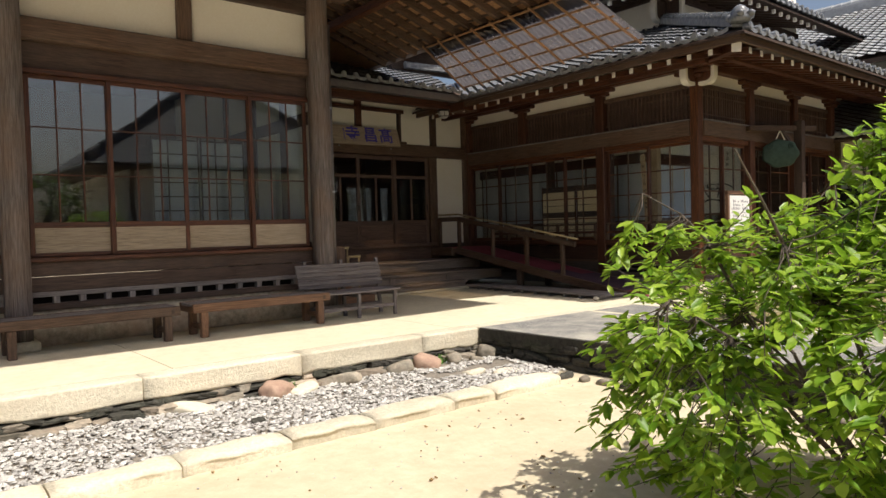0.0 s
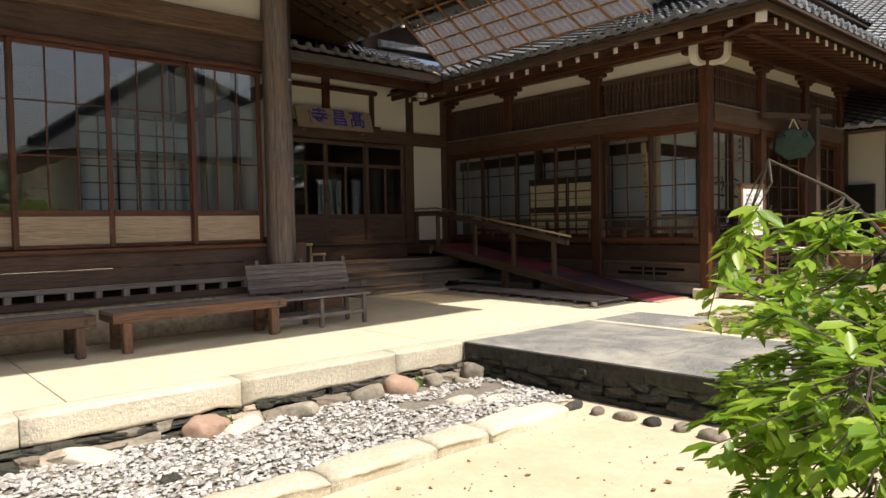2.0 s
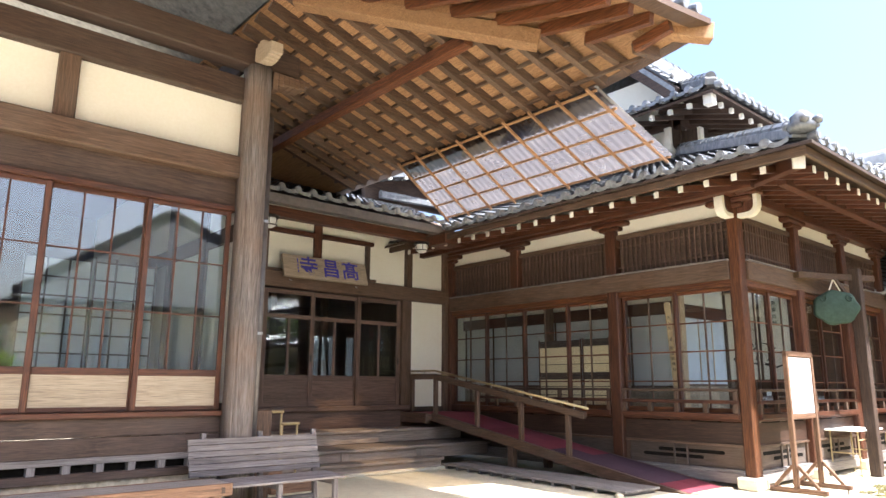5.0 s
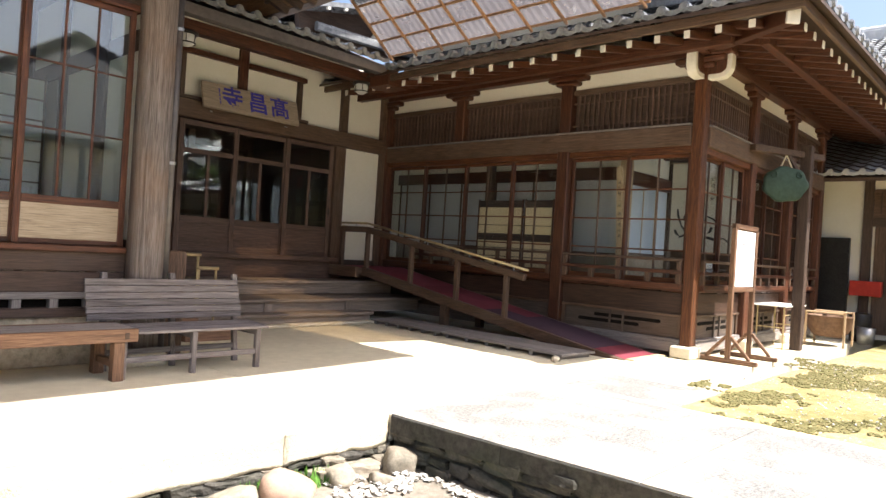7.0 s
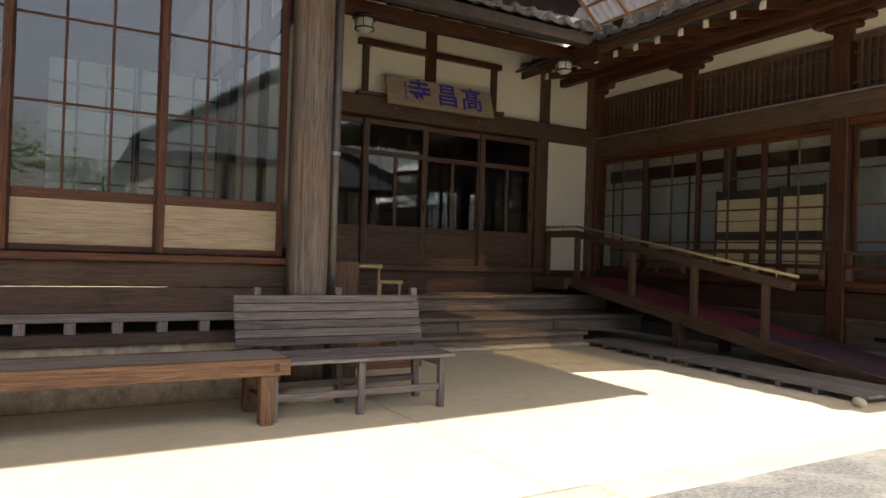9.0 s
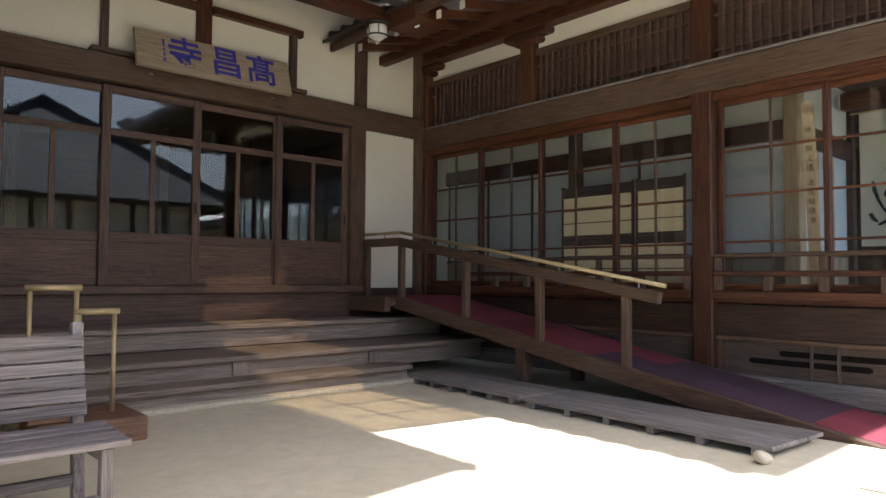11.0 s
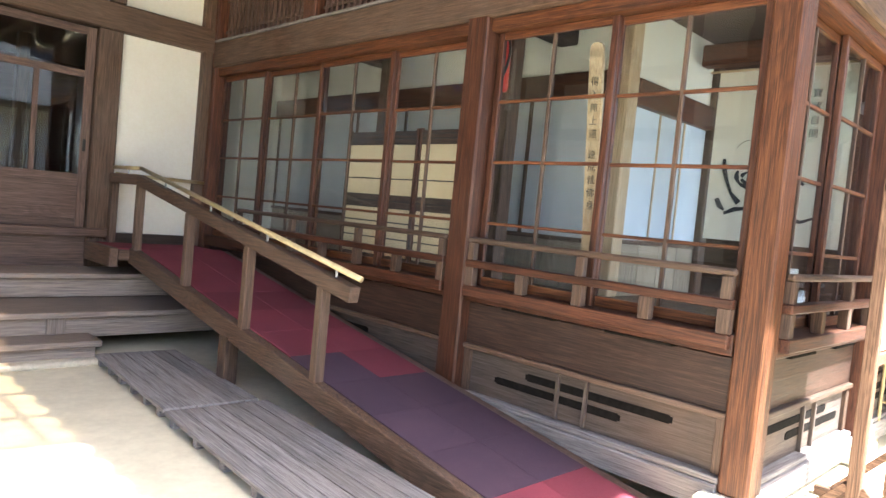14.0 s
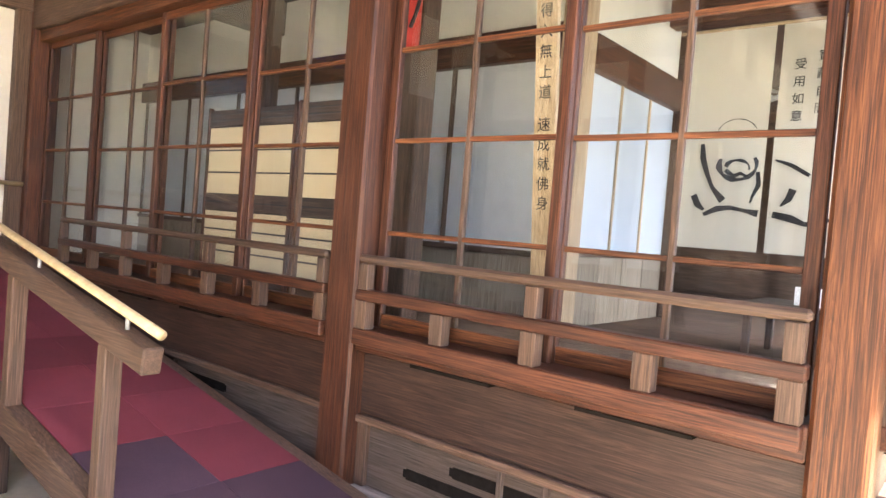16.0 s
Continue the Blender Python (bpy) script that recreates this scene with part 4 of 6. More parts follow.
def front(face, own, u0, u1, posts, bays):
    ax = "y" if face == "w" else "x"
    P = lambda name, a, mat, label="": part(name, fb(face, *a), mat, own, label)
    P("base_beam", (u0, u1, -0.1, 0.09, 0.06, 0.2, 0.01), W("grey", ax))
    P("bottom_moulding", (u0, u1, -0.02, 0.07, 0.2, 0.235, 0.006), W("grey", ax))
    P("vent_board", (u0, u1, -0.03, 0.005, 0.235, 0.535), W("weathered", ax), "grey weathered vent board with near-black slot strips")
    P("upper_moulding", (u0, u1, -0.02, 0.05, 0.535, 0.57, 0.006), W("brown", ax))
    P("apron_board", (u0, u1, -0.03, 0.02, 0.57, 0.86), W("apron", ax), "broad dark brown apron board with swirling grain")
    P("sill", (u0, u1, -0.14, 0.085, 0.875, 0.985, 0.006), W("red", ax))
    P("kamoi", (u0, u1, -0.12, 0.07, 2.76, 2.85, 0.006), W("orange", ax))
    P("nageshi", (u0, u1, -0.04, 0.12, 2.85, 3.12, 0.012), W("brown", ax))
    P("ledge", (u0, u1, -0.04, 0.13, 3.122, 3.145, 0.003), W("grey", ax))
    P("lattice_head", (u0, u1, -0.04, 0.05, 3.72, 3.8, 0.006), W("brown", ax))
    P("lattice_back", (u0, u1, -0.09, -0.042, 3.145, 3.8, 0), W("dark", ax))
    P("plaster_band", (u0, u1, -0.04, 0.0, 3.8, 4.02, 0), plaster, "cream plaster band under the eaves")
    P("eave_beam", (u0 - 0.5, u1, -0.1, 0.16, 4.02, 4.2, 0.012), W("red", ax))
    for p, full in posts:
        z0 = 0.16 if full else 3.145
        corner = p < 6.1
        a = (p - 0.09, p + 0.07, -0.1, 0.08, z0, 4.02, 0.014) if corner else (p - 0.1, p + 0.1, -0.1, 0.115, z0, 4.02, 0.014)
        P("post", a, W("orange" if p < 7 else "red", "z"))
        P("boat_bracket", (p - 0.34, p + 0.34, -0.02, 0.15, 3.94, 4.019, 0.02), W("red", ax))
        P("boat_bracket_low", (p - 0.2, p + 0.2, -0.02, 0.14, 3.87, 3.94, 0.02), W("red", ax))
        if full:
            P("post_stone", (p - 0.15, p + 0.15, -0.14, 0.19, 0, 0.16, 0.02), stone_pale)
    # lattice bars
    spots = []
    u = u0 + 0.1
    while u < u1 - 0.05:
        if all(abs(u - p) > 0.13 for p, _ in posts):
            spots.append((0, u, 0) if face == "w" else (u, 0, 0))
        u += 0.085
    s0 = spots[0][1] if face == "w" else spots[0][0]
    row_of("lattice_bar", fb(face, s0 - 0.012, s0 + 0.012, 0.0, 0.03, 3.145, 3.72, 0.003), W("door", "z"), own, spots)
    P("lattice_rail", (u0, u1, 0.005, 0.025, 3.58, 3.605, 0.002), W("brown", ax))
    P("lattice_rail", (u0, u1, 0.005, 0.025, 3.24, 3.265, 0.002), W("brown", ax))
    # low balustrade before the glass
    for a, b in bays:
        P("handrail", (a, b, 0.075, 0.12, 1.285, 1.325, 0.012), W("brown", ax))
        P("mid_rail", (a, b, 0.06, 0.125, 1.115, 1.165, 0.006), W("red", ax))
        P("low_rail", (a, b, 0.05, 0.13, 0.91, 0.985, 0.006), W("red", ax))
        k = max(2, round((b - a) / 0.48))
        for i in range(k + 1):
            u = a + 0.04 + (b - a - 0.08) * i / k
            P("baluster", (u - 0.035, u + 0.035, 0.06, 0.12, 0.985, 1.115, 0.004), W("brown", "z"))
            if i % 2 == 0:
                P("baluster_cap", (u - 0.028, u + 0.028, 0.07, 0.12, 1.165, 1.285, 0.004), W("brown", "z"))
        # vent slots: near-black strips paint their inner shade, with two grey bars
        c = (a + b) / 2
        for z0, s0, s1 in ((0.42, c - 0.62, c + 0.38), (0.34, c - 0.3, c + 0.64)):
            P("vent_slot", (s0, s1, -0.02, 0.0085, z0, z0 + 0.05, 0), void_mat, "near-black strip on the board, painted shade of a slot")
            for e0 in (s0, s1):
                h = 0.018
                P("vent_slot_end", (e0 - h, e0 + h, -0.02, 0.0082, z0 + 0.007, z0 + 0.043, 0), void_mat)
        for e0, e1 in ((a - 0.02, a + 0.05), (b - 0.05, b + 0.02)):
            P("vent_stile", (e0, e1, -0.02, 0.032, 0.236, 0.534, 0.004), W("brown", "z"))
        for s in (-0.09, 0.12):
            P("vent_bar", (c + s, c + s + 0.024, 0.0, 0.03, 0.236, 0.534, 0.003), W("weathered", "z"))
        # near-black strips below the sill, the shade of open slots in their colour
        for s in (-0.62, 0.18):
            P("apron_slot", (c + s, c + s + 0.42, 0.0, 0.0845, 0.861, 0.874, 0), void_mat)


def sash(face, u0, u1, w, group):
    y = lambda *a: fb(face, *a)
    at = (XE - w, (u0 + u1) / 2, 0.985) if face == "w" else ((u0 + u1) / 2, YS - w, 0.985)
    ax = "y" if face == "w" else "x"
    s = thing("window_2", at, "timber sliding sash with thin muntins and clear panes", "window", group, "structure")
    st = 0.05
    for a in (u0, u1 - st):
        part("stile", y(a, a + st, w - 0.018, w + 0.018, 0.985, 2.76, 0.004), W("red", "z"), s)
    for z0, z1 in ((0.985, 1.05), (2.71, 2.76)):
        part("sash_rail", y(u0 + st, u1 - st, w - 0.016, w + 0.016, z0, z1, 0.004), W("orange", ax), s)
    part("pane", y(u0 + st, u1 - st, w - 0.002, w + 0.002, 1.05, 2.71, 0), glass, s).visible_shadow = False
    um = (u0 + u1) / 2
    part("muntin", y(um - 0.012, um + 0.012, w - 0.013, w + 0.013, 1.05, 2.71, 0.003), W("brown", "z"), s)
    for zm in (1.43, 1.86, 2.28):
        part("muntin", y(u0 + st, u1 - st, w - 0.012, w + 0.012, zm - 0.011, zm + 0.011, 0.003), W("orange", ax), s)


front("w", east, 6.09, 12.08, [(6.02, True), (8.08, True), (10.25, False), (12.14, True)], [(6.1, 7.97), (8.19, 11.3)])
front("s", south, 11.662, 17.4, [(13.45, True), (15.4, True), (17.3, True)], [(11.7, 13.33), (13.57, 15.28), (15.52, 17.18)])
g1 = "sashes of the east hall front"
for i, (a, b) in enumerate(((6.12, 7.06), (7.01, 7.97), (8.18, 9.14), (9.09, 10.16), (10.11, 11.16), (11.11, 12.05))):
    sash("w", a, b, -0.02 if i % 2 else -0.065, g1)
for i, (a, b) in enumerate(((11.7, 12.55), (12.5, 13.34), (13.57, 14.45), (14.4, 15.29), (15.52, 16.4), (16.35, 17.2))):
    sash("s", a, b, -0.02 if i % 2 else -0.065, "sashes of the gable front")

# inside the east hall
ein = thing("east_interior", (14, 9, 0.85), "boarded room of the east hall with pale panels", "interior", kind="structure")
for i in range(22):
    part("floor_board", box(11.71 + 0.3 * i, 12.005 + 0.3 * i, 6.17, 17, 0.8, 0.9, 0.003), W("brown", "y"), ein)
part("ceiling", box(11.7, 18.3, 6.15, 17, 3.4, 3.46, 0), W("dark", "y"), ein)
part("ceiling_beam", box(11.75, 18.3, 8.4, 8.6, 3.1, 3.4, 0.01), W("dark", "x"), ein)
part("ceiling_beam", box(11.75, 18.3, 10.9, 11.1, 3.1, 3.4, 0.01), W("dark", "x"), ein)
part("back_wall", box(11.6, 18.4, 13.4, 13.5, 0.9, 3.4, 0), plaster, ein)
# brown in place of plaster: the room's shade is put into this wall's colour
part("far_wall", box(18.3, 18.4, 6.15, 13.4, 0.9, 3.4, 0), W("brown", "y"), ein)
part("end_wall", box(11.56, 11.66, 12.3, 13.4, 0.9, 3.4, 0), plaster, ein)
# screen wall along the room, then a turn towards the east
part("dado", box(13.1, 13.14, 7.95, 13.4, 0.9, 1.33, 0.003), W("plaque", "z"), ein, "low boarded dado of pale wood")
part("dado_rail", box(13.08, 13.15, 7.95, 13.4, 1.33, 1.37, 0.004), W("brown", "y"), ein)
for i in range(6):
    part("pale_panel", box(13.11, 13.13, 7.98 + 0.9 * i, 8.84 + 0.9 * i, 1.37, 2.62, 0), paper_grey, ein, "greyish white paper panel")
    part("panel_post", box(13.09, 13.15, 8.845 + 0.9 * i, 8.875 + 0.9 * i, 1.37, 2.62, 0.003), W("brown", "z"), ein)
part("head_beam", box(13.04, 13.18, 7.95, 13.4, 2.62, 2.84, 0.008), W("red", "y"), ein, "dark red-brown head beam")
part("upper_plaster", box(13.1, 13.14, 7.95, 13.4, 2.84, 3.4, 0), plaster, ein)
part("inner_post", box(13.02, 13.18, 7.78, 7.95, 0.9, 3.4, 0.01), W("pale", "z"), ein, "honey-coloured square post")
for i in range(4):
    part("dado_board", box(13.185 + 0.36 * i, 13.535 + 0.36 * i, 7.82, 7.85, 0.9, 1.36, 0.003), W("plaque", "z"), ein)
part("dado_rail", box(13.18, 14.62, 7.81, 7.87, 1.362, 1.4, 0.004), W("brown", "x"), ein)
part("pale_panel", box(13.18, 14.62, 7.83, 7.85, 1.4, 2.55, 0), blue_paper, ein, "pale bluish paper panel")
for x0 in (13.66, 14.14):
    part("panel_post", box(x0, x0 + 0.022, 7.815, 7.829, 1.4, 2.55, 0.003), W("pale", "z"), ein)
part("head_beam", box(13.18, 14.7, 7.77, 7.91, 2.552, 2.78, 0.008), W("red", "x"), ein, "dark red-brown head beam")
part("upper_plaster", box(13.18, 14.62, 7.82, 7.86, 2.782, 3.4, 0), plaster, ein)
part("inner_post", box(14.62, 14.76, 7.76, 7.92, 0.9, 3.4, 0.01), W("brown", "z"), ein)
part("head_beam", box(14.22, 14.36, 6.15, 7.76, 3.1, 3.3, 0.008), W("red", "y"), ein)
part("inner_post", box(12.5, 12.64, 10.3, 10.44, 0.9, 3.4, 0.01), W("brown", "z"), ein)

# east roof: lower eaves round the corner
oroof = thing("east_roof", (13, 8, 4), "tiled hip roof of the east hall with white rafter ends", "roof", kind="structure")
AX, AY, AZ = 9.98, 4.36, 4.03
RS = 0.42
part("roof_boarding", slab([(AX - 0.11, AY - 0.11, AZ + 0.005), (AX + 4, AY + 4, AZ + 1.68), (AX + 4, 20, AZ + 1.68), (AX - 0.11, 20, AZ + 0.005)][::-1], 0.04), W("dark", "x"), oroof)
part("roof_boarding", slab([(AX - 0.11, AY - 0.11, AZ + 0.005), (22, AY - 0.11, AZ + 0.005), (22, AY + 4, AZ + 1.68), (AX + 4, AY + 4, AZ + 1.68)], 0.04), W("dark", "y"), oroof)
part("tile_field", tile_field((AX - 0.05, 20, AZ + 0.05), (0, -1, 0), (1, 0, RS), 15.6, 4.3, lambda u, v: 20 - u > AY + 0.9 * v), tile_mat, oroof)
part("tile_field", tile_field((AX, AY - 0.05, AZ + 0.05), (1, 0, 0), (0, 1, RS), 12, 4.3, lambda u, v: u > 0.9 * v), tile_mat, oroof)
eave_tiles(oroof, (AX - 0.02, 10.5, AZ + 0.09), (0, -1, 0), 6.0, tile_mat, out=(-1, 0, 0))
eave_tiles(oroof, (AX, AY - 0.02, AZ + 0.09), (1, 0, 0), 9.5, tile_mat, out=(0, -1, 0))
ridge(oroof, (AX + 0.05, AY + 0.05, AZ + 0.17), (AX + 3.9, AY + 3.9, AZ + 1.82), tile_mat)
bm = lathe([(0.0, -0.02), (0.14, 0.0), (0.17, 0.06), (0.12, 0.12), (0.13, 0.17), (0.06, 0.24), (0.0, 0.27)], (AX + 0.02, AY + 0.02, AZ + 0.16), 14)
for a in range(5):
    t = radians(-150 + 60 * a)
    lathe([(0.0, -0.05), (0.05, -0.03), (0.06, 0.02), (0.0, 0.06)], (AX + 0.02 + 0.17 * math.cos(t), AY + 0.02 + 0.17 * math.sin(t), AZ + 0.26), 8, bm)
part("ogre_tile", bm, tile_mat, oroof, "swirling end tile on the hip", True)
part("fascia", box(AX, AX + 0.05, AY, 12.5, AZ - 0.11, AZ - 0.005, 0.004), W("brown", "y"), oroof)
part("fascia", box(AX + 0.05, 22, AY, AY + 0.05, AZ - 0.11, AZ - 0.005, 0.004), W("brown", "x"), oroof)
for i in range(20):
    y = AY + 0.55 + 0.36 * i
    part("rafter", beam((AX + 0.14, y, AZ - 0.14), (XE + 0.1, y, AZ + 0.2), 0.07, 0.09, 0.004), W("red", "x"), oroof)
    part("rafter_end", box(AX + 0.125, AX + 0.14, y - 0.036, y + 0.036, AZ - 0.19, AZ - 0.1, 0.004), white_paint, oroof, "white-painted rafter end")
for i in range(26):
    x = AX + 0.55 + 0.36 * i
    part("rafter", beam((x, AY + 0.14, AZ - 0.14), (x, YS + 0.1, AZ + 0.2), 0.07, 0.09, 0.004), W("red", "y"), oroof)
    part("rafter_end", box(x - 0.036, x + 0.036, AY + 0.125, AY + 0.14, AZ - 0.19, AZ - 0.1, 0.004), white_paint, oroof, "white-painted rafter end")
part("hip_rafter", beam((AX + 0.16, AY + 0.16, AZ - 0.13), (XE + 0.1, YS + 0.1, AZ + 0.14), 0.13, 0.16, 0.006), W("red", "x"), oroof)
part("hip_rafter_end", beam((AX + 0.13, AY + 0.13, AZ - 0.135), (AX + 0.16, AY + 0.16, AZ - 0.13), 0.14, 0.17, 0.006), white_paint, oroof, "white-painted hip rafter end")
part("eave_purlin", box(10.75, 10.87, AY + 1.0, 12.5, AZ - 0.12, AZ + 0.0, 0.006), W("red", "y"), oroof)
part("eave_purlin", box(AX + 1.0, 20, 5.0, 5.12, AZ - 0.12, AZ + 0.0, 0.006), W("red", "x"), oroof)
# white-edged bracket arms over the corner post


def bracket_pair(x, y, z0, z1, reach, own, mat):
    """Two rounded arms that leave a corner post towards the west and the south."""
    bend = [(reach - 0.16 + 0.16 * math.sin(radians(18 * i)), z0 + 0.16 - 0.16 * math.cos(radians(18 * i))) for i in range(6)]
    thin = [(reach - 0.16 + 0.1 * math.sin(radians(18 * i)), z0 + 0.16 - 0.1 * math.cos(radians(18 * i))) for i in range(6)]
    for dx, dy in ((-1, 0), (0, -1)):
        spot = lambda q: (x + dx * q[0], y + dy * q[0], q[1])
        wide = Vector((dy, dx, 0)) * 0.12
        core = [(0.1, z1), (0.1, z0 + 0.06)] + thin + [(reach - 0.06, z1)]
        edge = [(0.1, z0 + 0.06), (0.1, z0)] + bend + [(reach, z1), (reach - 0.06, z1)] + thin[::-1]
        arm = part("bracket_arm", plate([spot(q) for q in core], wide), mat, own)
        part("white_edge", plate([spot(q) for q in edge], wide * 1.06), white_paint, arm, "white-painted bracket edge")


bracket_pair(XE, YS, 3.72, 4.13, 0.4, east, W("red", "z"))

# upper roof of the east hall
uroof = thing("upper_roof", (14, 9, 6.2), "higher gabled roof with stacked ridge tiles", "roof", kind="structure")
UX, UY, UZ = 12.25, 6.5, 6.12
part("upper_wall", box(13.55, 20, 7.85, 14, 4.8, 7.4, 0), plaster, uroof)
for q in ((13.5, 7.8), (16.5, 7.8)):
    part("upper_post", box(q[0], q[0] + 0.16, q[1], q[1] + 0.16, 4.9, 6.5, 0.01), W("dark", "z"), uroof)
part("upper_beam", box(13.5, 20, 7.79, 7.97, 6.2, 6.42, 0.01), W("dark", "x"), uroof)
part("upper_beam", box(13.49, 13.67, 7.97, 14, 6.2, 6.42, 0.01), W("dark", "y"), uroof)
part("roof_boarding", slab([(UX, UY, UZ), (UX, 14, UZ), (UX + 3, 14, UZ + 1.5), (UX + 3, UY + 3, UZ + 1.5)][::-1], 0.05), W("dark", "x"), uroof)
part("roof_boarding", slab([(UX, UY, UZ), (22, UY, UZ), (22, UY + 3, UZ + 1.5), (UX + 3, UY + 3, UZ + 1.5)], 0.05), W("dark", "y"), uroof)
part("tile_field", tile_field((UX - 0.05, 14, UZ + 0.05), (0, -1, 0), (1, 0, 0.5), 7.5, 3.3, lambda u, v: 14 - u > UY + 0.9 * v), tile_mat, uroof)
part("tile_field", tile_field((UX, UY - 0.05, UZ + 0.05), (1, 0, 0), (0, 1, 0.5), 9.6, 3.3, lambda u, v: u > 0.9 * v), tile_mat, uroof)
eave_tiles(uroof, (UX - 0.02, 11, UZ + 0.09), (0, -1, 0), 4.4, tile_mat, out=(-1, 0, 0))
eave_tiles(uroof, (UX, UY - 0.02, UZ + 0.09), (1, 0, 0), 6, tile_mat, out=(0, -1, 0))
ridge(uroof, (UX + 0.05, UY + 0.05, UZ + 0.17), (UX + 1.7, UY + 1.7, UZ + 1.05), tile_mat)
for i in range(13):
    y = UY + 0.5 + 0.36 * i
    part("rafter_end", box(UX + 0.1, UX + 0.16, y - 0.04, y + 0.04, UZ - 0.15, UZ - 0.06, 0.004), white_paint, uroof)
    part("rafter", beam((UX + 0.16, y, UZ - 0.1), (UX + 1.5, y, UZ + 0.3), 0.07, 0.09, 0.003), W("dark", "x"), uroof)
for i in range(16):
    x = UX + 0.5 + 0.36 * i
    part("rafter_end", box(x - 0.04, x + 0.04, UY + 0.1, UY + 0.16, UZ - 0.15, UZ - 0.06, 0.004), white_paint, uroof)
    part("rafter", beam((x, UY + 0.16, UZ - 0.1), (x, UY + 1.5, UZ + 0.3), 0.07, 0.09, 0.003), W("dark", "y"), uroof)
part("hip_rafter_end", box(UX + 0.06, UX + 0.22, UY + 0.06, UY + 0.22, UZ - 0.2, UZ - 0.02, 0.008), white_paint, uroof)
bracket_pair(13.58, 7.88, 5.62, 6.08, 0.45, uroof, W("dark", "z"))
# gable above
GX = 13.9
part("gable_wall", slab([(GX + 0.0, 8.2, 6.9), (20, 8.2, 6.9), (20, 11.8, 6.9), (GX, 11.8, 6.9)], 0.2), W("dark", "y"), uroof)
part("gable_slope", slab([(GX - 0.9, 7.6, 6.75), (20, 7.6, 6.75), (20, 9.9, 9.0), (GX - 0.9, 9.9, 9.0)], 0.12), tile_mat, uroof)
part("gable_slope", slab([(GX - 0.9, 12.2, 6.75), (GX - 0.9, 9.9, 9.0), (20, 9.9, 9.0), (20, 12.2, 6.75)], 0.12), tile_mat, uroof)
part("tile_field", tile_field((GX - 0.9, 7.55, 6.8), (1, 0, 0), (0, 2.3, 2.25), 6.5, 3.2), tile_mat, uroof)
part("bargeboard", beam((GX - 0.85, 7.62, 6.62), (GX - 0.85, 9.9, 8.85), 0.08, 0.28, 0.008), W("dark", "y"), uroof)
part("bargeboard", beam((GX - 0.85, 12.18, 6.62), (GX - 0.85, 9.9, 8.85), 0.08, 0.28, 0.008), W("dark", "y"), uroof)
ridge(uroof, (GX - 0.95, 9.9, 9.1), (20, 9.9, 9.1), tile_mat, 0.13, 0.3)
ridge(uroof, (GX - 0.75, 7.75, 6.98), (GX - 0.75, 9.85, 9.05), tile_mat, 0.09, 0.12)

# ---- corrugated canopy between the roofs ----
canopy = thing("canopy", (9.3, 8, 4.4), "corrugated translucent plastic canopy on thin timber battens", "canopy")
C0, C1 = (8.55, 4.86), (10.2, 4.36)
bm = bmesh.new()
n = 150
prev = None
for i in range(n + 1):
    z = 0.012 * math.cos(i * math.pi / 2)
    cur = [bm.verts.new((C0[0], 6.12 + 3.9 * i / n, C0[1] + 0.045 + z)), bm.verts.new((C1[0], 6.12 + 4.7 * i / n, C1[1] + 0.045 + z))]
    if prev:
        bm.faces.new((prev[0], prev[1], cur[1], cur[0]))
    prev = cur
part("plastic_sheet", bm, plastic, canopy, "milky corrugated plastic sheet", True)
# lighter orange wood puts the glow through the plastic into the battens' colour
for i in range(9):
    part("batten", beam((C0[0] - 0.1, 6.2 + 3.75 * i / 8, C0[1] - 0.0), (C1[0], 6.2 + 4.5 * i / 8, C1[1] - 0.03), 0.03, 0.04, 0.003), W("board", "x"), canopy)
for k in range(5):
    t = 0.02 + 0.96 * k / 4
    x, z = C0[0] + (C1[0] - C0[0]) * t, C0[1] + (C1[1] - C0[1]) * t
    part("cross_batten", box(x - 0.015, x + 0.015, 6.14, 9.98 + 0.8 * t, z + 0.0, z + 0.03, 0.002), W("board", "y"), canopy)

# ---- far wing to the east ----
wing = thing("wing_wall", (18.7, 3, 0), "plain plaster wing with a tiled pent roof", "wall", kind="structure")
part("plaster_wall", box(18.5, 18.6, -14, 7.6, 0.0, 3.4, 0), plaster, wing)
for y0, y1 in ((5.25, 5.42), (2.9, 3.07), (0.5, 0.67), (-2, -1.83), (6.9, 7.05)):
    part("post", box(18.42, 18.62, y0, y1, 0.0, 3.45, 0.01), W("dark", "z"), wing)
part("tie_beam", box(18.44, 18.5, -14, 5.25, 2.25, 2.42, 0.008), W("dark", "y"), wing)
part("transom", box(18.46, 18.5, 3.07, 5.25, 2.42, 3.0, 0.004), W("brown", "y"), wing)
for i in range(14):
    part("transom_bar", box(18.44, 18.46, 3.15 + 0.15 * i, 3.18 + 0.15 * i, 2.5, 2.95, 0.002), W("dark", "z"), wing)
wd = thing("door_2", (18.47, 4.1, 0), "brown slatted door in the plaster wing", "door", kind="structure")
part("leaf", box(18.45, 18.5, 3.12, 5.2, 0.1, 2.25, 0.006), W("brown", "z"), wd)
for i in range(9):
    part("slat", box(18.435, 18.45, 3.2 + 0.22 * i, 3.24 + 0.22 * i, 0.9, 2.15, 0.003), W("dark", "z"), wd)
wroof = thing("wing_roof", (18, 0, 3.4), "silver-grey tiled roof of the wing", "roof", kind="structure")
part("roof_boarding", slab([(17.3, -14, 3.1), (20.5, -14, 4.5), (20.5, 8, 4.5), (17.3, 8, 3.1)], 0.07), W("dark", "x"), wroof)
part("tile_field", tile_field((17.25, 8, 3.16), (0, -1, 0), (1, 0, 0.44), 21.9, 3.3), tile_pale, wroof)
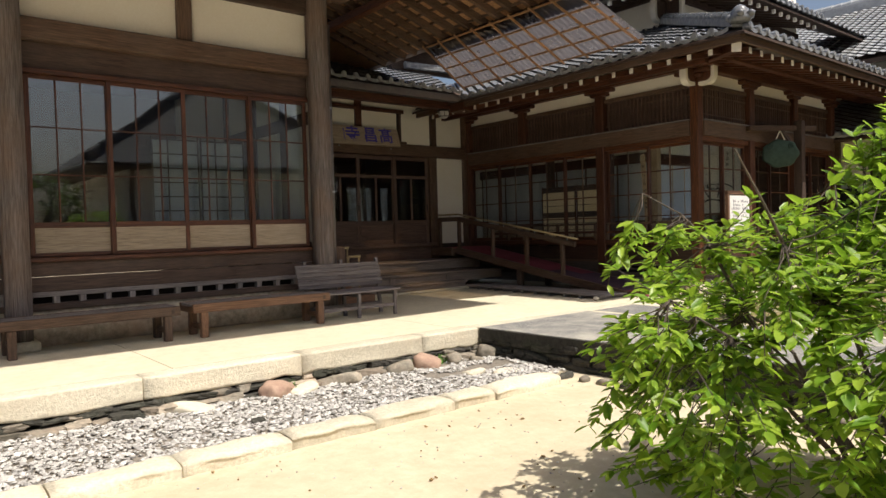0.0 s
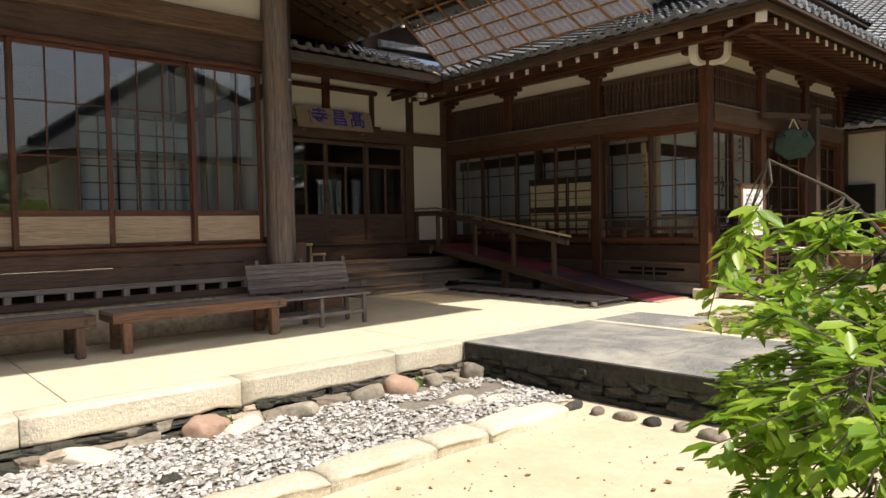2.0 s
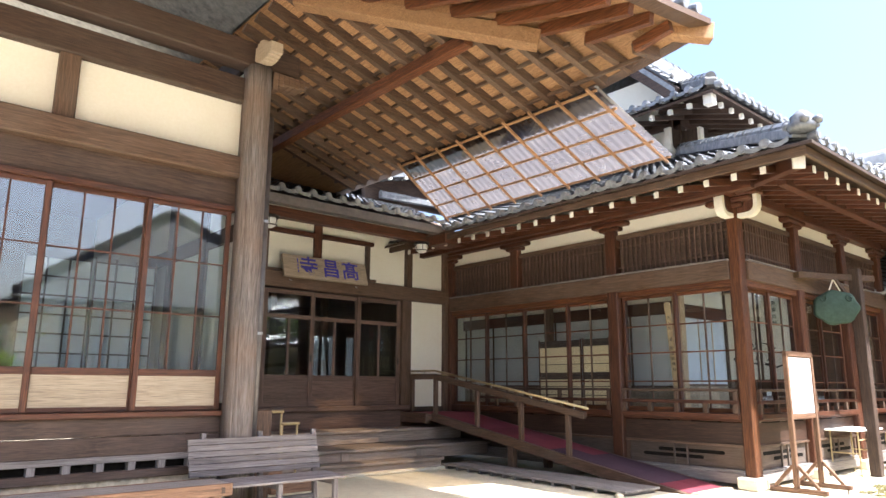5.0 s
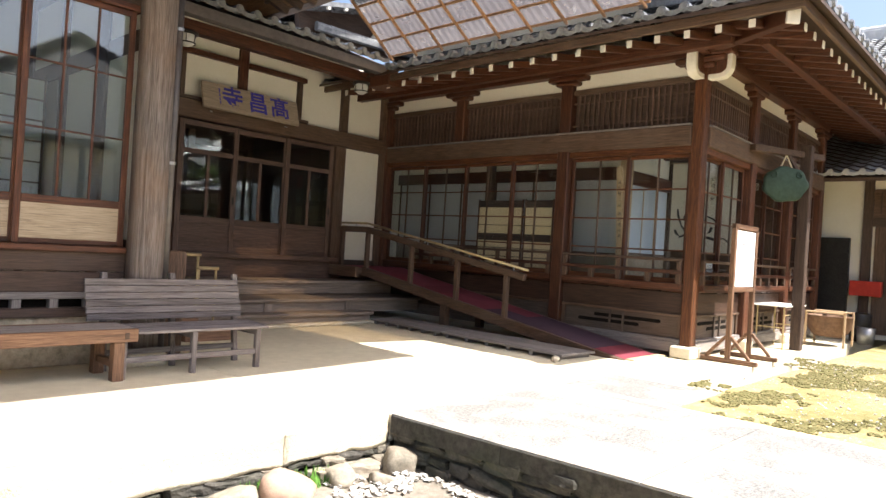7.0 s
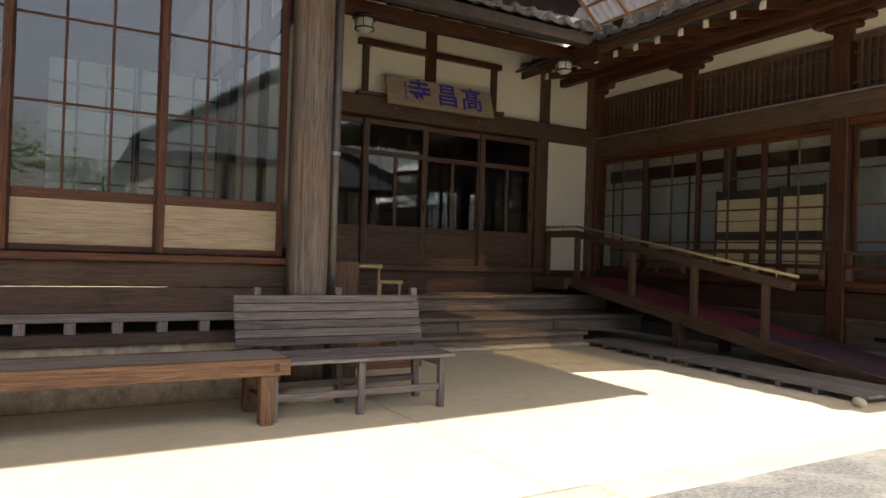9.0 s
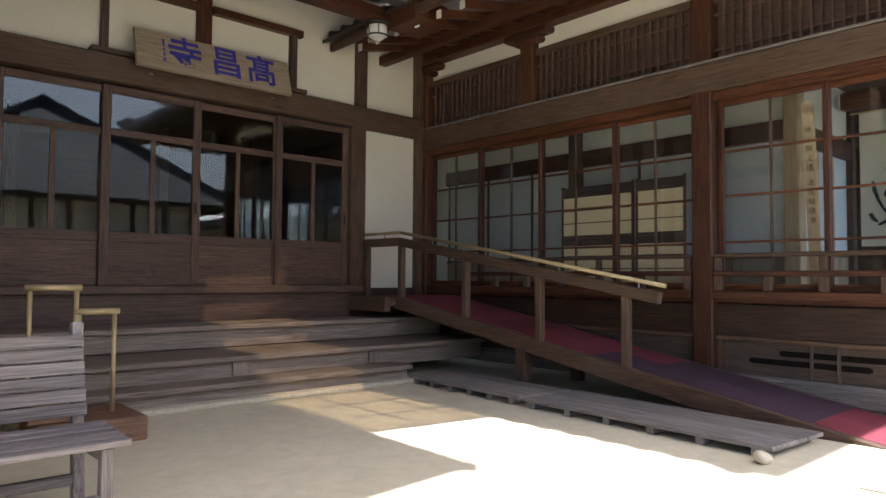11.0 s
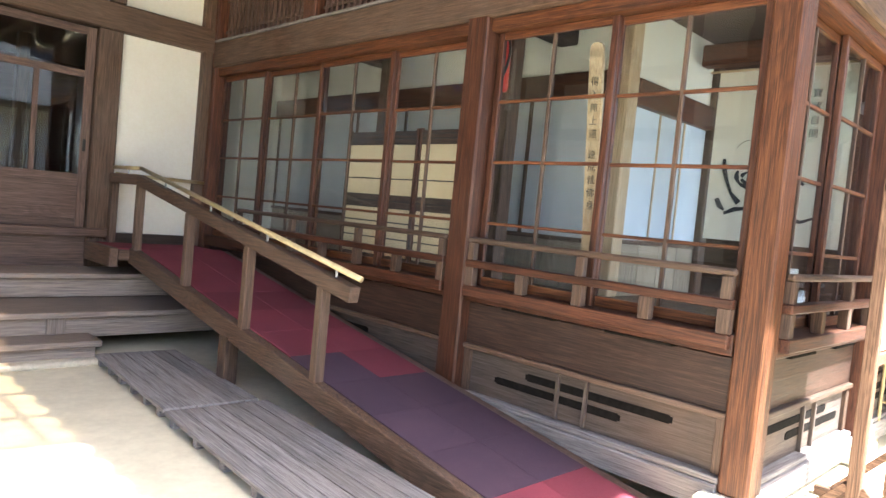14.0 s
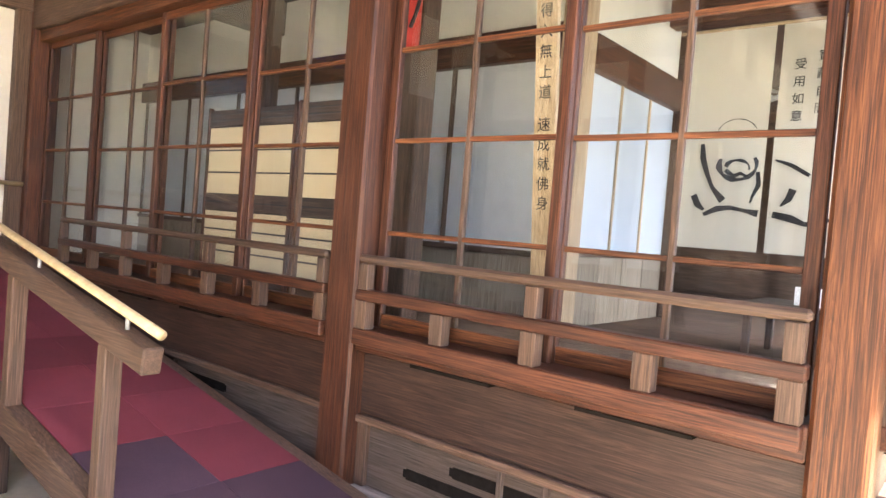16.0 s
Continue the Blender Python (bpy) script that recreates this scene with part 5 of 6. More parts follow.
eave_tiles(wroof, (17.28, 8, 3.2), (0, -1, 0), 9, tile_pale, out=(-1, 0, 0))
tall = thing("storehouse_building", (25, 2, 0), "taller plaster house with a silver-grey tiled roof", "building", kind="structure")
part("wall", box(20.5, 30, -12, 9, 0, 5.4, 0), plaster, tall)
part("roof", slab([(19.4, -13, 5.25), (25, -13, 7.95), (25, 10, 7.95), (19.4, 10, 5.25)], 0.12), W("dark", "x"), tall)
part("tile_field", tile_field((19.35, 10, 5.33), (0, -1, 0), (1, 0, 0.482), 22.9, 6.2), tile_pale, tall)
ridge(tall, (25, -13, 8.1), (25, 10, 8.1), tile_pale, 0.14, 0.3)

# ---- fill lamps added in the east hall openings to stand in for daylight ----
for x0, x1, watts in ((11.75, 13.3, 2.2), (13.8, 17.1, 4.8)):
    lamp = new("opening_fill_light", bpy.data.lights.new("opening_fill_light", "AREA"))
    lamp.data.shape, lamp.data.size, lamp.data.size_y, lamp.data.energy = "RECTANGLE", x1 - x0, 1.6, watts
    lamp.data.color = (0.86, 0.93, 1.0)
    lamp.matrix_world = look(((x0 + x1) / 2, 6.16, 1.9), ((x0 + x1) / 2, 9.0, 1.6))

# another added fill lamp, just inside the west glass
lamp = new("opening_fill_light", bpy.data.lights.new("opening_fill_light", "AREA"))
lamp.data.shape, lamp.data.size, lamp.data.size_y, lamp.data.energy = "RECTANGLE", 3.7, 1.6, 0.7
lamp.data.color = (1.0, 0.96, 0.9)
lamp.matrix_world = look((11.67, 10.1, 1.9), (14.0, 10.1, 1.7))

# ---- forecourt stones ----
rnd = random.Random(11)
low_kerb = thing("border_kerb", (3, 4.3, GZ), "low rounded granite border round the gravel bed", "kerb", kind="structure")
cuts = [-3.4, -2.2, -1.1, -0.1, 0.89, 1.69, 2.52, 3.28, 4.16, 4.66, 5.62]
for x0, x1 in zip(cuts, cuts[1:]):
    bm = box(x0 + 0.008, x1 - 0.008, 4.14, 4.44, GZ - 0.05, -0.27, 0)
    bmesh.ops.subdivide_edges(bm, edges=bm.edges, cuts=6, use_grid_fill=True)
    ph = rnd.uniform(0, 50)
    for v in bm.verts:
        k = noise.noise(v.co * 4 + Vector((ph, 0, 0)))
        f = (v.co.y - 4.29) / 0.15
        v.co.z += 0.016 * k - (0.022 * f ** 4 if v.co.z > -0.3 else 0)
        v.co.y += 0.025 * k + 0.012 * math.sin(v.co.x * 2 + ph)
        e = min(v.co.x - x0, x1 - v.co.x)
        if e < 0.05 and v.co.z > -0.3:
            v.co.z -= 0.012
    part("border_stone", bm, granite, low_kerb, "", True)

rubble = thing("rubble_footing", (3, 5.9, GZ), "loose field stones packed under the terrace kerb", "stones", kind="structure")
x = -3.0
while x < 6.0:
    w = rnd.uniform(0.14, 0.42)
    h = rnd.uniform(0.035, 0.06)
    part("field_stone", block(x + w / 2, 5.92 + rnd.uniform(-0.05, 0.02), -0.345 + rnd.uniform(-0.005, 0.02), w * 0.5, 0.1, h, rnd, 0.35), rnd.choice((stone_mix, stone_mix, stone_dark)), rubble)
    for k in range(2):
        u = rnd.uniform(0.1, 0.2)
        part("field_stone", block(x + w * (0.25 + 0.5 * k), 5.985 + rnd.uniform(-0.02, 0.01), -0.25 + rnd.uniform(-0.012, 0.012), u * 0.6, 0.05, rnd.uniform(0.018, 0.038), rnd, 0.35), rnd.choice((stone_mix, stone_dark, stone_dark)), rubble)
    x += w * 0.92
# flank stones carry the shade below the walkway edge in their colour
flank = thing("stone_flank", (6.2, 3, GZ), "mossy stones darkened by painted shade, fitted tightly under the walkway edge", "wall", kind="structure")
z = GZ - 0.02
for row, h in enumerate((0.1, 0.085, 0.1)):
    y = 5.92
    while y > -3.0:
        w = rnd.uniform(0.16, 0.4)
        e = 6.1 + 0.055 * (5.93 - y + w / 2)
        hh = h * rnd.uniform(0.82, 1.15)
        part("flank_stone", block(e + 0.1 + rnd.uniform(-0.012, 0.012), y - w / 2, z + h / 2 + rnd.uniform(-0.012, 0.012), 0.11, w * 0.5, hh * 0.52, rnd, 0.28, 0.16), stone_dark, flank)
        y -= w * 0.96
    z += h
# thin dark strips added over the slab edge to paint its shaded face
y = 5.92
while y > -3.0:
    w = rnd.uniform(0.5, 1.3)
    e = 6.1 + 0.055 * (5.93 - y)
    k = 0.055 * w
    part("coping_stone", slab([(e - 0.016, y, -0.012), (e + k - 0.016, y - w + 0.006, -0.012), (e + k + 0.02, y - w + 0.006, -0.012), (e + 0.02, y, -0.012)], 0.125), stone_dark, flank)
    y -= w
# fill behind the stones, in the same shade-darkened colour
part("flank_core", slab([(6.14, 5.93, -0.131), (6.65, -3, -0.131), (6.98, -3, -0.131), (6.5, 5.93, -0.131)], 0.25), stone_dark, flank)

for cx, cy, cz, r, m, lab in ((6.0, 5.72, -0.3, (0.12, 0.11, 0.11), stone_mix, "round grey stone beside the walkway corner"), (3.19, 5.8, -0.31, (0.19, 0.13, 0.1), stone_red, "reddish stone in the gravel bed"), (2.35, 5.75, -0.34, (0.24, 0.11, 0.06), stone_pale, "flat orange-brown stone in the gravel bed"),
                               (5.05, 5.72, -0.3, (0.17, 0.13, 0.11), stone_red, "large tan stone under the kerb"), (4.7, 5.76, -0.31, (0.16, 0.11, 0.09), stone_mix, "grey-green stone under the kerb"), (5.25, 5.15, -0.36, (0.2, 0.12, 0.05), stone_pale, "flat pale stepping stone"),
                               (5.55, 4.88, -0.36, (0.19, 0.11, 0.045), stone_pale, "flat pale stepping stone"), (3.45, 5.72, -0.34, (0.16, 0.1, 0.06), stone_pale, "flat cream stone in the gravel bed"), (2.6, 4.95, -0.35, (0.075, 0.05, 0.05), stone_dark, "small dark stone on the gravel"),
                               (3.95, 5.76, -0.32, (0.2, 0.1, 0.08), stone_mix, "long grey stone under the kerb"), (5.5, 5.78, -0.31, (0.13, 0.09, 0.08), stone_mix, "rounded grey stone under the kerb"), (5.75, 5.6, -0.34, (0.1, 0.08, 0.05), stone_mix, "small grey stone by the corner")):
    solo("stone", lump(cx, cy, cz, *r, rnd, 0.18, 3), m, lab, "stone", smooth=True)
for i in range(17):
    yy = 4.3 - 0.25 * i
    e = 5.95 + 0.05 * (5.93 - yy)
    solo("edging_stone", lump(e - 0.16 + rnd.uniform(-0.02, 0.02), yy, -0.36, 0.06 + rnd.uniform(-0.02, 0.02), 0.085 + rnd.uniform(-0.03, 0.03), 0.045, rnd, 0.15, 2), stone_mix if i % 3 else stone_dark, "small rounded stone edging the walkway foot", "stone", "edging stones", smooth=True)


def scatter(name, count, x0, x1, y0, y1, zf, size, mat, seed, label, category, skip=None):
    """Many small loose stones joined into one mesh."""
    r = np.random.RandomState(seed)
    base_v = np.array([(1, 0, 0), (-1, 0, 0), (0, 1, 0), (0, -1, 0), (0, 0, 1), (0, 0, -1), (0.62, 0.62, 0.45), (-0.62, 0.62, 0.4), (-0.62, -0.62, 0.45), (0.62, -0.62, 0.4)], float)
    base_f = [(0, 6, 4), (6, 2, 4), (2, 7, 4), (7, 1, 4), (1, 8, 4), (8, 3, 4), (3, 9, 4), (9, 0, 4), (0, 5, 2), (0, 2, 6), (2, 5, 1), (2, 1, 7), (1, 5, 3), (1, 3, 8), (3, 5, 0), (3, 0, 9)]
    V, F = [], []
    k = 0
    for _ in range(count):
        x, y = r.uniform(x0, x1), r.uniform(y0, y1)
        if skip and skip(x, y):
            continue
        s = size * (0.55 + 0.9 * r.rand() ** 2)
        sc = np.array([s * r.uniform(0.7, 1.4), s * r.uniform(0.6, 1.0), s * r.uniform(0.35, 0.7)])
        p = base_v * (1 + r.uniform(-0.22, 0.22, (10, 1))) * sc
        a, t = r.uniform(0, 6.28), r.uniform(-0.5, 0.5)
        ca, sa, ct, st_ = math.cos(a), math.sin(a), math.cos(t), math.sin(t)
        p = p @ np.array([[ca, sa, 0], [-sa, ca, 0], [0, 0, 1]]) @ np.array([[1, 0, 0], [0, ct, st_], [0, -st_, ct]])
        p += (x, y, zf(x, y) + 0.25 * s)
        V.extend(p.tolist())
        F.extend([(a_ + k, b_ + k, c_ + k) for a_, b_, c_ in base_f])
        k += 10
    me = bpy.data.meshes.new(name)
    me.from_pydata(V, [], F)
    me.materials.append(mat)
    return tagged(new(name, me), label, category, kind="stuff")


scatter("gravel", 15000, -2.6, 6.05, 4.42, 5.93, lambda x, y: GZ + 0.045 + 0.02 * noise.noise(Vector((x * 2, y * 2, 0))), 0.021, pebbles, 5, "grey and white gravel bed before the terrace", "gravel", lambda x, y: x > 4.7 and y > 5.1 and noise.noise(Vector((x * 3, y * 3, 7))) > -0.05)
bed = bmesh.new()
sheet([(-3.4, 4.3, GZ + 0.035), (5.7, 4.3, GZ + 0.035), (6.25, 5.0, GZ + 0.035), (6.15, 6.0, GZ + 0.035), (-3.4, 6.0, GZ + 0.035)], bed)
tagged(part("gravel_bed", bed, speckled("damp_soil", (0.15, 0.13, 0.105), (0.27, 0.24, 0.2), 18, 0.95, 2, (0.12, 0.1, 0.07), 0.5, 0.5, 0.02)), "damp grey-brown soil under the gravel", "soil", kind="structure")
scatter("grit", 900, -0.5, 6.0, 0.0, 4.1, lambda x, y: GZ + 0.006, 0.008, pebbles, 8, "sparse grit and crumbs on the sand", "grit")
scatter("dry_leaves", 160, -0.5, 5.8, 0.2, 4.1, lambda x, y: GZ + 0.004, 0.016, speckled("dry_leaf", (0.16, 0.1, 0.04), (0.3, 0.2, 0.09), 20, 0.9, 4, (0.2, 0.13, 0.06), 0.4, 0.0), 9, "a few dry leaves lying on the sand", "leaves")
scatter("court_grit", 1500, 8.2, 14, 2.0, 5.1, lambda x, y: -0.01, 0.012, pebbles, 18, "grit on the earth of the court", "grit")


def blade_tuft(cx, cy, cz, n, r, h, rr):
    bm = bmesh.new()
    for _ in range(n):
        a, d = rr.uniform(0, 6.28), r * rr.random() ** 0.5
        p = Vector((cx + d * math.cos(a), cy + d * math.sin(a), cz))
        lean = Vector((rr.uniform(-0.6, 0.6), rr.uniform(-0.6, 0.6), 1)).normalized() * h * rr.uniform(0.5, 1.2)
        s = Vector((math.cos(a + 1), math.sin(a + 1), 0)) * rr.uniform(0.004, 0.012)
        vs = [bm.verts.new(q) for q in (p - s * 0.4, p + s * 0.4, p + lean * 0.6 + s, p + lean, p + lean * 0.6 - s)]
        bm.faces.new(vs)
    return bm


for cx, cy in ((4.88, 5.86), (5.3, 5.84), (5.45, 5.8), (3.35, 5.84), (4.98, 5.9)):
    solo("weed", blade_tuft(cx, cy, -0.36, 70, 0.09, 0.12, rnd), moss, "small bright green weed under the kerb", "weed", "weeds under the kerb")
moss_dry = speckled("dry_moss", (0.09, 0.085, 0.03), (0.19, 0.17, 0.07), 30, 0.9, 6, (0.14, 0.11, 0.05), 0.4, 0.0)
scatter("court_moss", 26000, 8.45, 13.5, 1.5, 5.15, lambda x, y: -0.012 + 0.02 * noise.noise(Vector((x, y, 2)) * 0.9), 0.02, moss_dry, 23, "patches of dry olive moss on the court earth", "moss",
        lambda x, y: (x < 9.5 and y > 4.7) or noise.noise(Vector((x * 0.9, y * 1.5, 4))) + 0.45 * noise.noise(Vector((x * 4, y * 6, 9))) < 0.12)

# ---- low platform tables and bench ----


def low_table(x0, x1, y0, y1, top, kind, label):
    t = thing("low_table", ((x0 + x1) / 2, (y0 + y1) / 2, 0), label, "table", "low platform tables")
    n = 5
    for i in range(n):
        a = y0 + 0.045 + (y1 - y0 - 0.09) * i / n
        part("top_board", box(x0 + 0.004, x1 - 0.004, a + 0.002, a + (y1 - y0 - 0.09) / n - 0.002, top - 0.035, top - 0.003, 0.003), W("grey", "x"), t)
    for y in (y0, y1 - 0.045):
        part("apron", box(x0, x1, y, y + 0.045, top - 0.11, top, 0.005), W(kind, "x"), t)
    for a in (x0, x1 - 0.04):
        part("end_apron", box(a, a + 0.04, y0 + 0.045, y1 - 0.045, top - 0.11, top - 0.036, 0.004), W(kind, "y"), t)
    for a in (x0 + 0.1, x1 - 0.19):
        for y in (y0 + 0.005, y1 - 0.095):
            part("leg", box(a, a + 0.09, y, y + 0.09, 0, top - 0.11, 0.006), W(kind, "z"), t)
        part("stretcher", box(a + 0.025, a + 0.065, y0 + 0.095, y1 - 0.095, 0.1, 0.16, 0.004), W(kind, "y"), t)
    part("peg", box(x1 - 0.11, x1 - 0.075, y0 - 0.004, y0, top - 0.085, top - 0.03, 0.001), W("dark", "x"), t)
    return t


low_table(1.05, 2.98, 7.98, 8.5, 0.42, "brown", "long low timber table with weathered brown legs")
low_table(3.12, 5.06, 7.93, 8.44, 0.43, "stand", "long low table with an orange-brown timber frame")

bench = thing("bench", (5.65, 8.33, 0), "grey weathered slatted bench with a leaning back", "bench")
for i in range(5):
    a = 7.96 + 0.083 * i
    part("seat_slat", box(4.88, 6.33, a, a + 0.072, 0.375 + 0.004 * i, 0.402 + 0.004 * i, 0.004), W("bench", "x"), bench)
for i in range(6):
    z0 = 0.45 + 0.06 * i
    y0 = 8.37 + 0.02 * i
    part("back_slat", beam((4.8, y0, z0 + 0.028), (6.26, y0, z0 + 0.028), 0.02, 0.056, 0.003), W("bench", "x"), bench)
for a in (4.95, 5.57, 6.22):
    part("leg", box(a, a + 0.05, 7.99, 8.04, 0, 0.37, 0.004), W("bench", "z"), bench)
    part("back_leg", beam((a + 0.025, 8.41, 0.0), (a + 0.025, 8.52, 0.86), 0.05, 0.05, 0.004, up=(1, 0, 0)), W("bench", "z"), bench)
    part("bearer", box(a + 0.005, a + 0.045, 8.04, 8.42, 0.31, 0.37, 0.003), W("bench", "y"), bench)
part("stretcher", box(4.95, 6.27, 8.0, 8.03, 0.13, 0.18, 0.003), W("bench", "x"), bench)
part("back_stretcher", box(4.95, 6.27, 8.41, 8.44, 0.13, 0.18, 0.003), W("bench", "x"), bench)

# stepped hand support on a timber box
sup = thing("step_support", (6.6, 10.0, 0), "timber step box with two brass-coloured grab frames", "support")
part("step_box", box(6.35, 6.98, 9.66, 10.25, 0.0, 0.16, 0.008), W("stand", "x"), sup)
part("upper_box", box(6.3, 6.55, 9.75, 10.25, 0.16, 0.34, 0.008), W("stand", "x"), sup)
for x0, x1, z1 in ((6.33, 6.6, 1.0), (6.62, 6.84, 0.84)):
    part("grab_bar", rod((x0 - 0.03, 9.95, z1), (x1 + 0.03, 9.95, z1), 0.022, 0.022, 10), brass, sup, "", True)
    for a in (x0, x1):
        part("upright", rod((a, 9.95, 0.16), (a, 9.95, z1 - 0.02), 0.016, 0.016, 8), brass, sup, "", True)
box_chest = box(5.62, 5.98, 9.0, 9.28, 0.0, 1.06, 0.012)
solo("cupboard", box_chest, W("brown", "z"), "plain narrow brown timber cupboard by the pillar", "cupboard")

# downpipe beside the pillar
pipe = thing("downpipe", (5.62, 8.78, 0.0), "dark grey metal downpipe with brackets", "pipe")
part("pipe", rod((5.62, 8.74, 0.0), (5.62, 8.74, 4.5), 0.04, 0.04, 12), gutter_mat, pipe, "", True)
for z in (0.6, 1.9, 3.2):
    part("bracket", rod((5.62, 8.74, z), (5.62, 8.74, z + 0.03), 0.048, 0.048, 12), steel, pipe)

# ---- ramp ----
ramp = thing("ramp", (10.95, 9.2, 0), "timber ramp carpeted in red and purple with a handrail", "ramp")


def rz(y):
    return min(0.86, 0.17 * (y - 6.36))


XR0, XR1 = 10.46, 11.4
part("deck", beam((10.94, 6.3, -0.045 + rz(6.4)), (10.94, 11.42, 0.815), 0.86, 0.05, 0.003), W("brown", "y"), ramp)
part("landing", box(10.3, 11.4, 11.42, 12.08, 0.74, 0.84, 0.006), W("brown", "x"), ramp)
part("landing_edge", box(10.24, 10.32, 11.36, 12.09, 0.68, 0.86, 0.008), W("brown", "y"), ramp)
for x0 in (10.44, 11.37):
    part("side_beam", beam((x0 + 0.04, 6.34, -0.07), (x0 + 0.04, 11.44, 0.79), 0.08, 0.15, 0.006), W("brown", "y"), ramp)
part("toe_strip", box(10.5, 11.4, 6.22, 6.34, 0, 0.02, 0.006), W("pale", "x"), ramp)
for x0 in (10.43, 11.3):
    part("leg", box(x0, x0 + 0.11, 9.38, 9.5, 0, rz(9.38) - 0.12, 0.005), W("brown", "z"), ramp)
pats = {0: "rr", 1: "pp", 2: "pp", 3: "pp", 4: "pr", 5: "rr", 6: "rr", 7: "rr", 8: "rr", 9: "rr", 10: "rr"}
for i in range(11):
    for c in range(2):
        y0, y1 = 6.34 + 0.462 * i, 6.34 + 0.462 * (i + 1)
        x0 = 10.52 + 0.426 * c
        part("carpet_tile", beam((x0 + 0.213, y0 + 0.001, rz(y0) + 0.006), (x0 + 0.213, y1 - 0.001, rz(y1) + 0.006), 0.424, 0.012, 0.002), carpet_red if pats[i][c] == "r" else carpet_purple, ramp)
part("carpet_tile", box(10.33, 11.38, 11.43, 12.07, 0.842, 0.855, 0.002), carpet_red, ramp)
for y in (8.27, 9.23, 10.25, 11.36):
    z = rz(y)
    part("rail_post", box(10.445, 10.515, y - 0.035, y + 0.035, z - 0.02, z + 0.61, 0.005), W("brown", "z"), ramp)
part("rail_beam", beam((10.48, 7.95, rz(7.95) + 0.655), (10.48, 11.4, 0.86 + 0.655), 0.075, 0.1, 0.006), W("brown", "y"), ramp)
part("rail_beam", box(10.44, 10.52, 11.37, 12.1, 1.465, 1.565, 0.006), W("brown", "y"), ramp)
part("rail_post", box(10.445, 10.515, 12.02, 12.09, 0.84, 1.465, 0.005), W("brown", "z"), ramp)
part("hand_bar", rod((10.48, 7.9, rz(7.9) + 0.765), (10.48, 11.38, 0.86 + 0.765), 0.019, 0.019, 12), brass, ramp, "round brass-coloured hand bar", True)
part("hand_bar", rod((10.48, 11.38, 1.625), (10.48, 12.1, 1.625), 0.019, 0.019, 12), brass, ramp, "round brass-coloured hand bar", True)
part("hand_bar", rod((10.5, 12.1, 1.56), (11.5, 12.1, 1.56), 0.019, 0.019, 12), brass, ramp, "round hand bar along the plaster", True)
for y in (8.15, 9.0, 9.9, 10.8, 11.7):
    z = rz(y) + 0.7
    part("bar_bracket", rod((10.48, y, z), (10.48, y, z + 0.06), 0.009, 0.009, 8), steel, ramp)
part("under_panel", box(10.5, 11.36, EY - 0.04, EY + 0.02, 0.0, 0.95, 0), W("dark", "x"), ramp)

# ---- duckboards ----
for y0, y1, x0, x1 in ((8.84, 10.46, 9.82, 10.47), (6.68, 8.8, 9.68, 10.38)):
    d = thing("duckboard", ((x0 + x1) / 2, (y0 + y1) / 2, 0), "grey weathered slatted duckboard on bearers", "duckboard", "duckboards beside the ramp")
    for i in range(6):
        w = (x1 - x0) / 6
        part("plank", box(x0 + w * i + 0.003, x0 + w * (i + 1) - 0.003, y0, y1, 0.05, 0.078, 0.003), W("grey", "y"), d)
    for k in range(6):
        yb = y0 + 0.08 + (y1 - y0 - 0.22) * k / 5
        part("bearer", box(x0 + 0.01, x1 - 0.01, yb, yb + 0.06, 0, 0.05, 0.003), W("grey", "x"), d)
    d.rotation_euler.z = radians(-4)

# ---- name plaque over the doors ----
plq = thing("name_plaque", (8.43, 11.98, 3.3), "pale weathered timber plaque with three blue characters", "plaque")
bm = box(7.57, 9.29, -0.025, 0.025, -0.21, 0.21, 0.006)
M = Matrix.Translation((0, 12.0, 3.37)) @ Matrix.Rotation(radians(-17), 4, "X")
bmesh.ops.transform(bm, matrix=M, verts=bm.verts)
pboard = part("board", bm, W("plaque", "x"), plq)
for ch, x in (("寺", 8.07), ("昌", 8.52), ("髙", 8.93)):
    bm = text_mesh(ch, 0.37, 0.006, 0.006)
    bmesh.ops.transform(bm, matrix=M @ Matrix.Translation((x, -0.028, 0.0)), verts=bm.verts)
    part("character", bm, indigo, pboard, "deep blue painted character")
for z in (-0.1, -0.04, 0.02, 0.08, 0.12):
    bm = box(7.84, 7.862, -0.0275, -0.0255, z - 0.02, z + 0.02, 0)
    bmesh.ops.transform(bm, matrix=M, verts=bm.verts)
    part("seal_mark", bm, indigo, pboard, "faint small painted mark")
for x in (7.75, 9.1):
    part("hook", rod((x, 12.06, 3.14), (x, 12.0, 3.12), 0.008, 0.008, 6), steel, plq)

# ---- eave lamps ----
for lx, ly in ((9.84, 11.03), (6.81, 11.03)):
    lp = thing("eave_lamp", (lx, ly, 3.72), "round frosted glass lamp in a black hoop under the eave", "lamp", "lamps under the entrance eave")
    part("plate", lathe([(0.0, 0.2), (0.14, 0.2), (0.15, 0.17), (0.12, 0.16), (0.0, 0.16)], (lx, ly, 3.72), 20), black_wood, lp, "", True)
    part("globe", lathe([(0.1, 0.16), (0.12, 0.11), (0.105, 0.05), (0.05, 0.01), (0.0, 0.0)], (lx, ly, 3.72), 20), lamp_glass, lp, "", True)
    for k in range(6):
        a = k * math.pi / 3
        part("hoop_bar", rod((lx + 0.125 * math.cos(a), ly + 0.125 * math.sin(a), 3.88), (lx + 0.11 * math.cos(a), ly + 0.11 * math.sin(a), 3.76), 0.006, 0.006, 6), black_wood, lp)
    bm = lathe([(0.108, 0.04), (0.118, 0.04), (0.118, 0.055), (0.108, 0.055), (0.108, 0.04)], (lx, ly, 3.72), 20)
    part("hoop", bm, black_wood, lp)

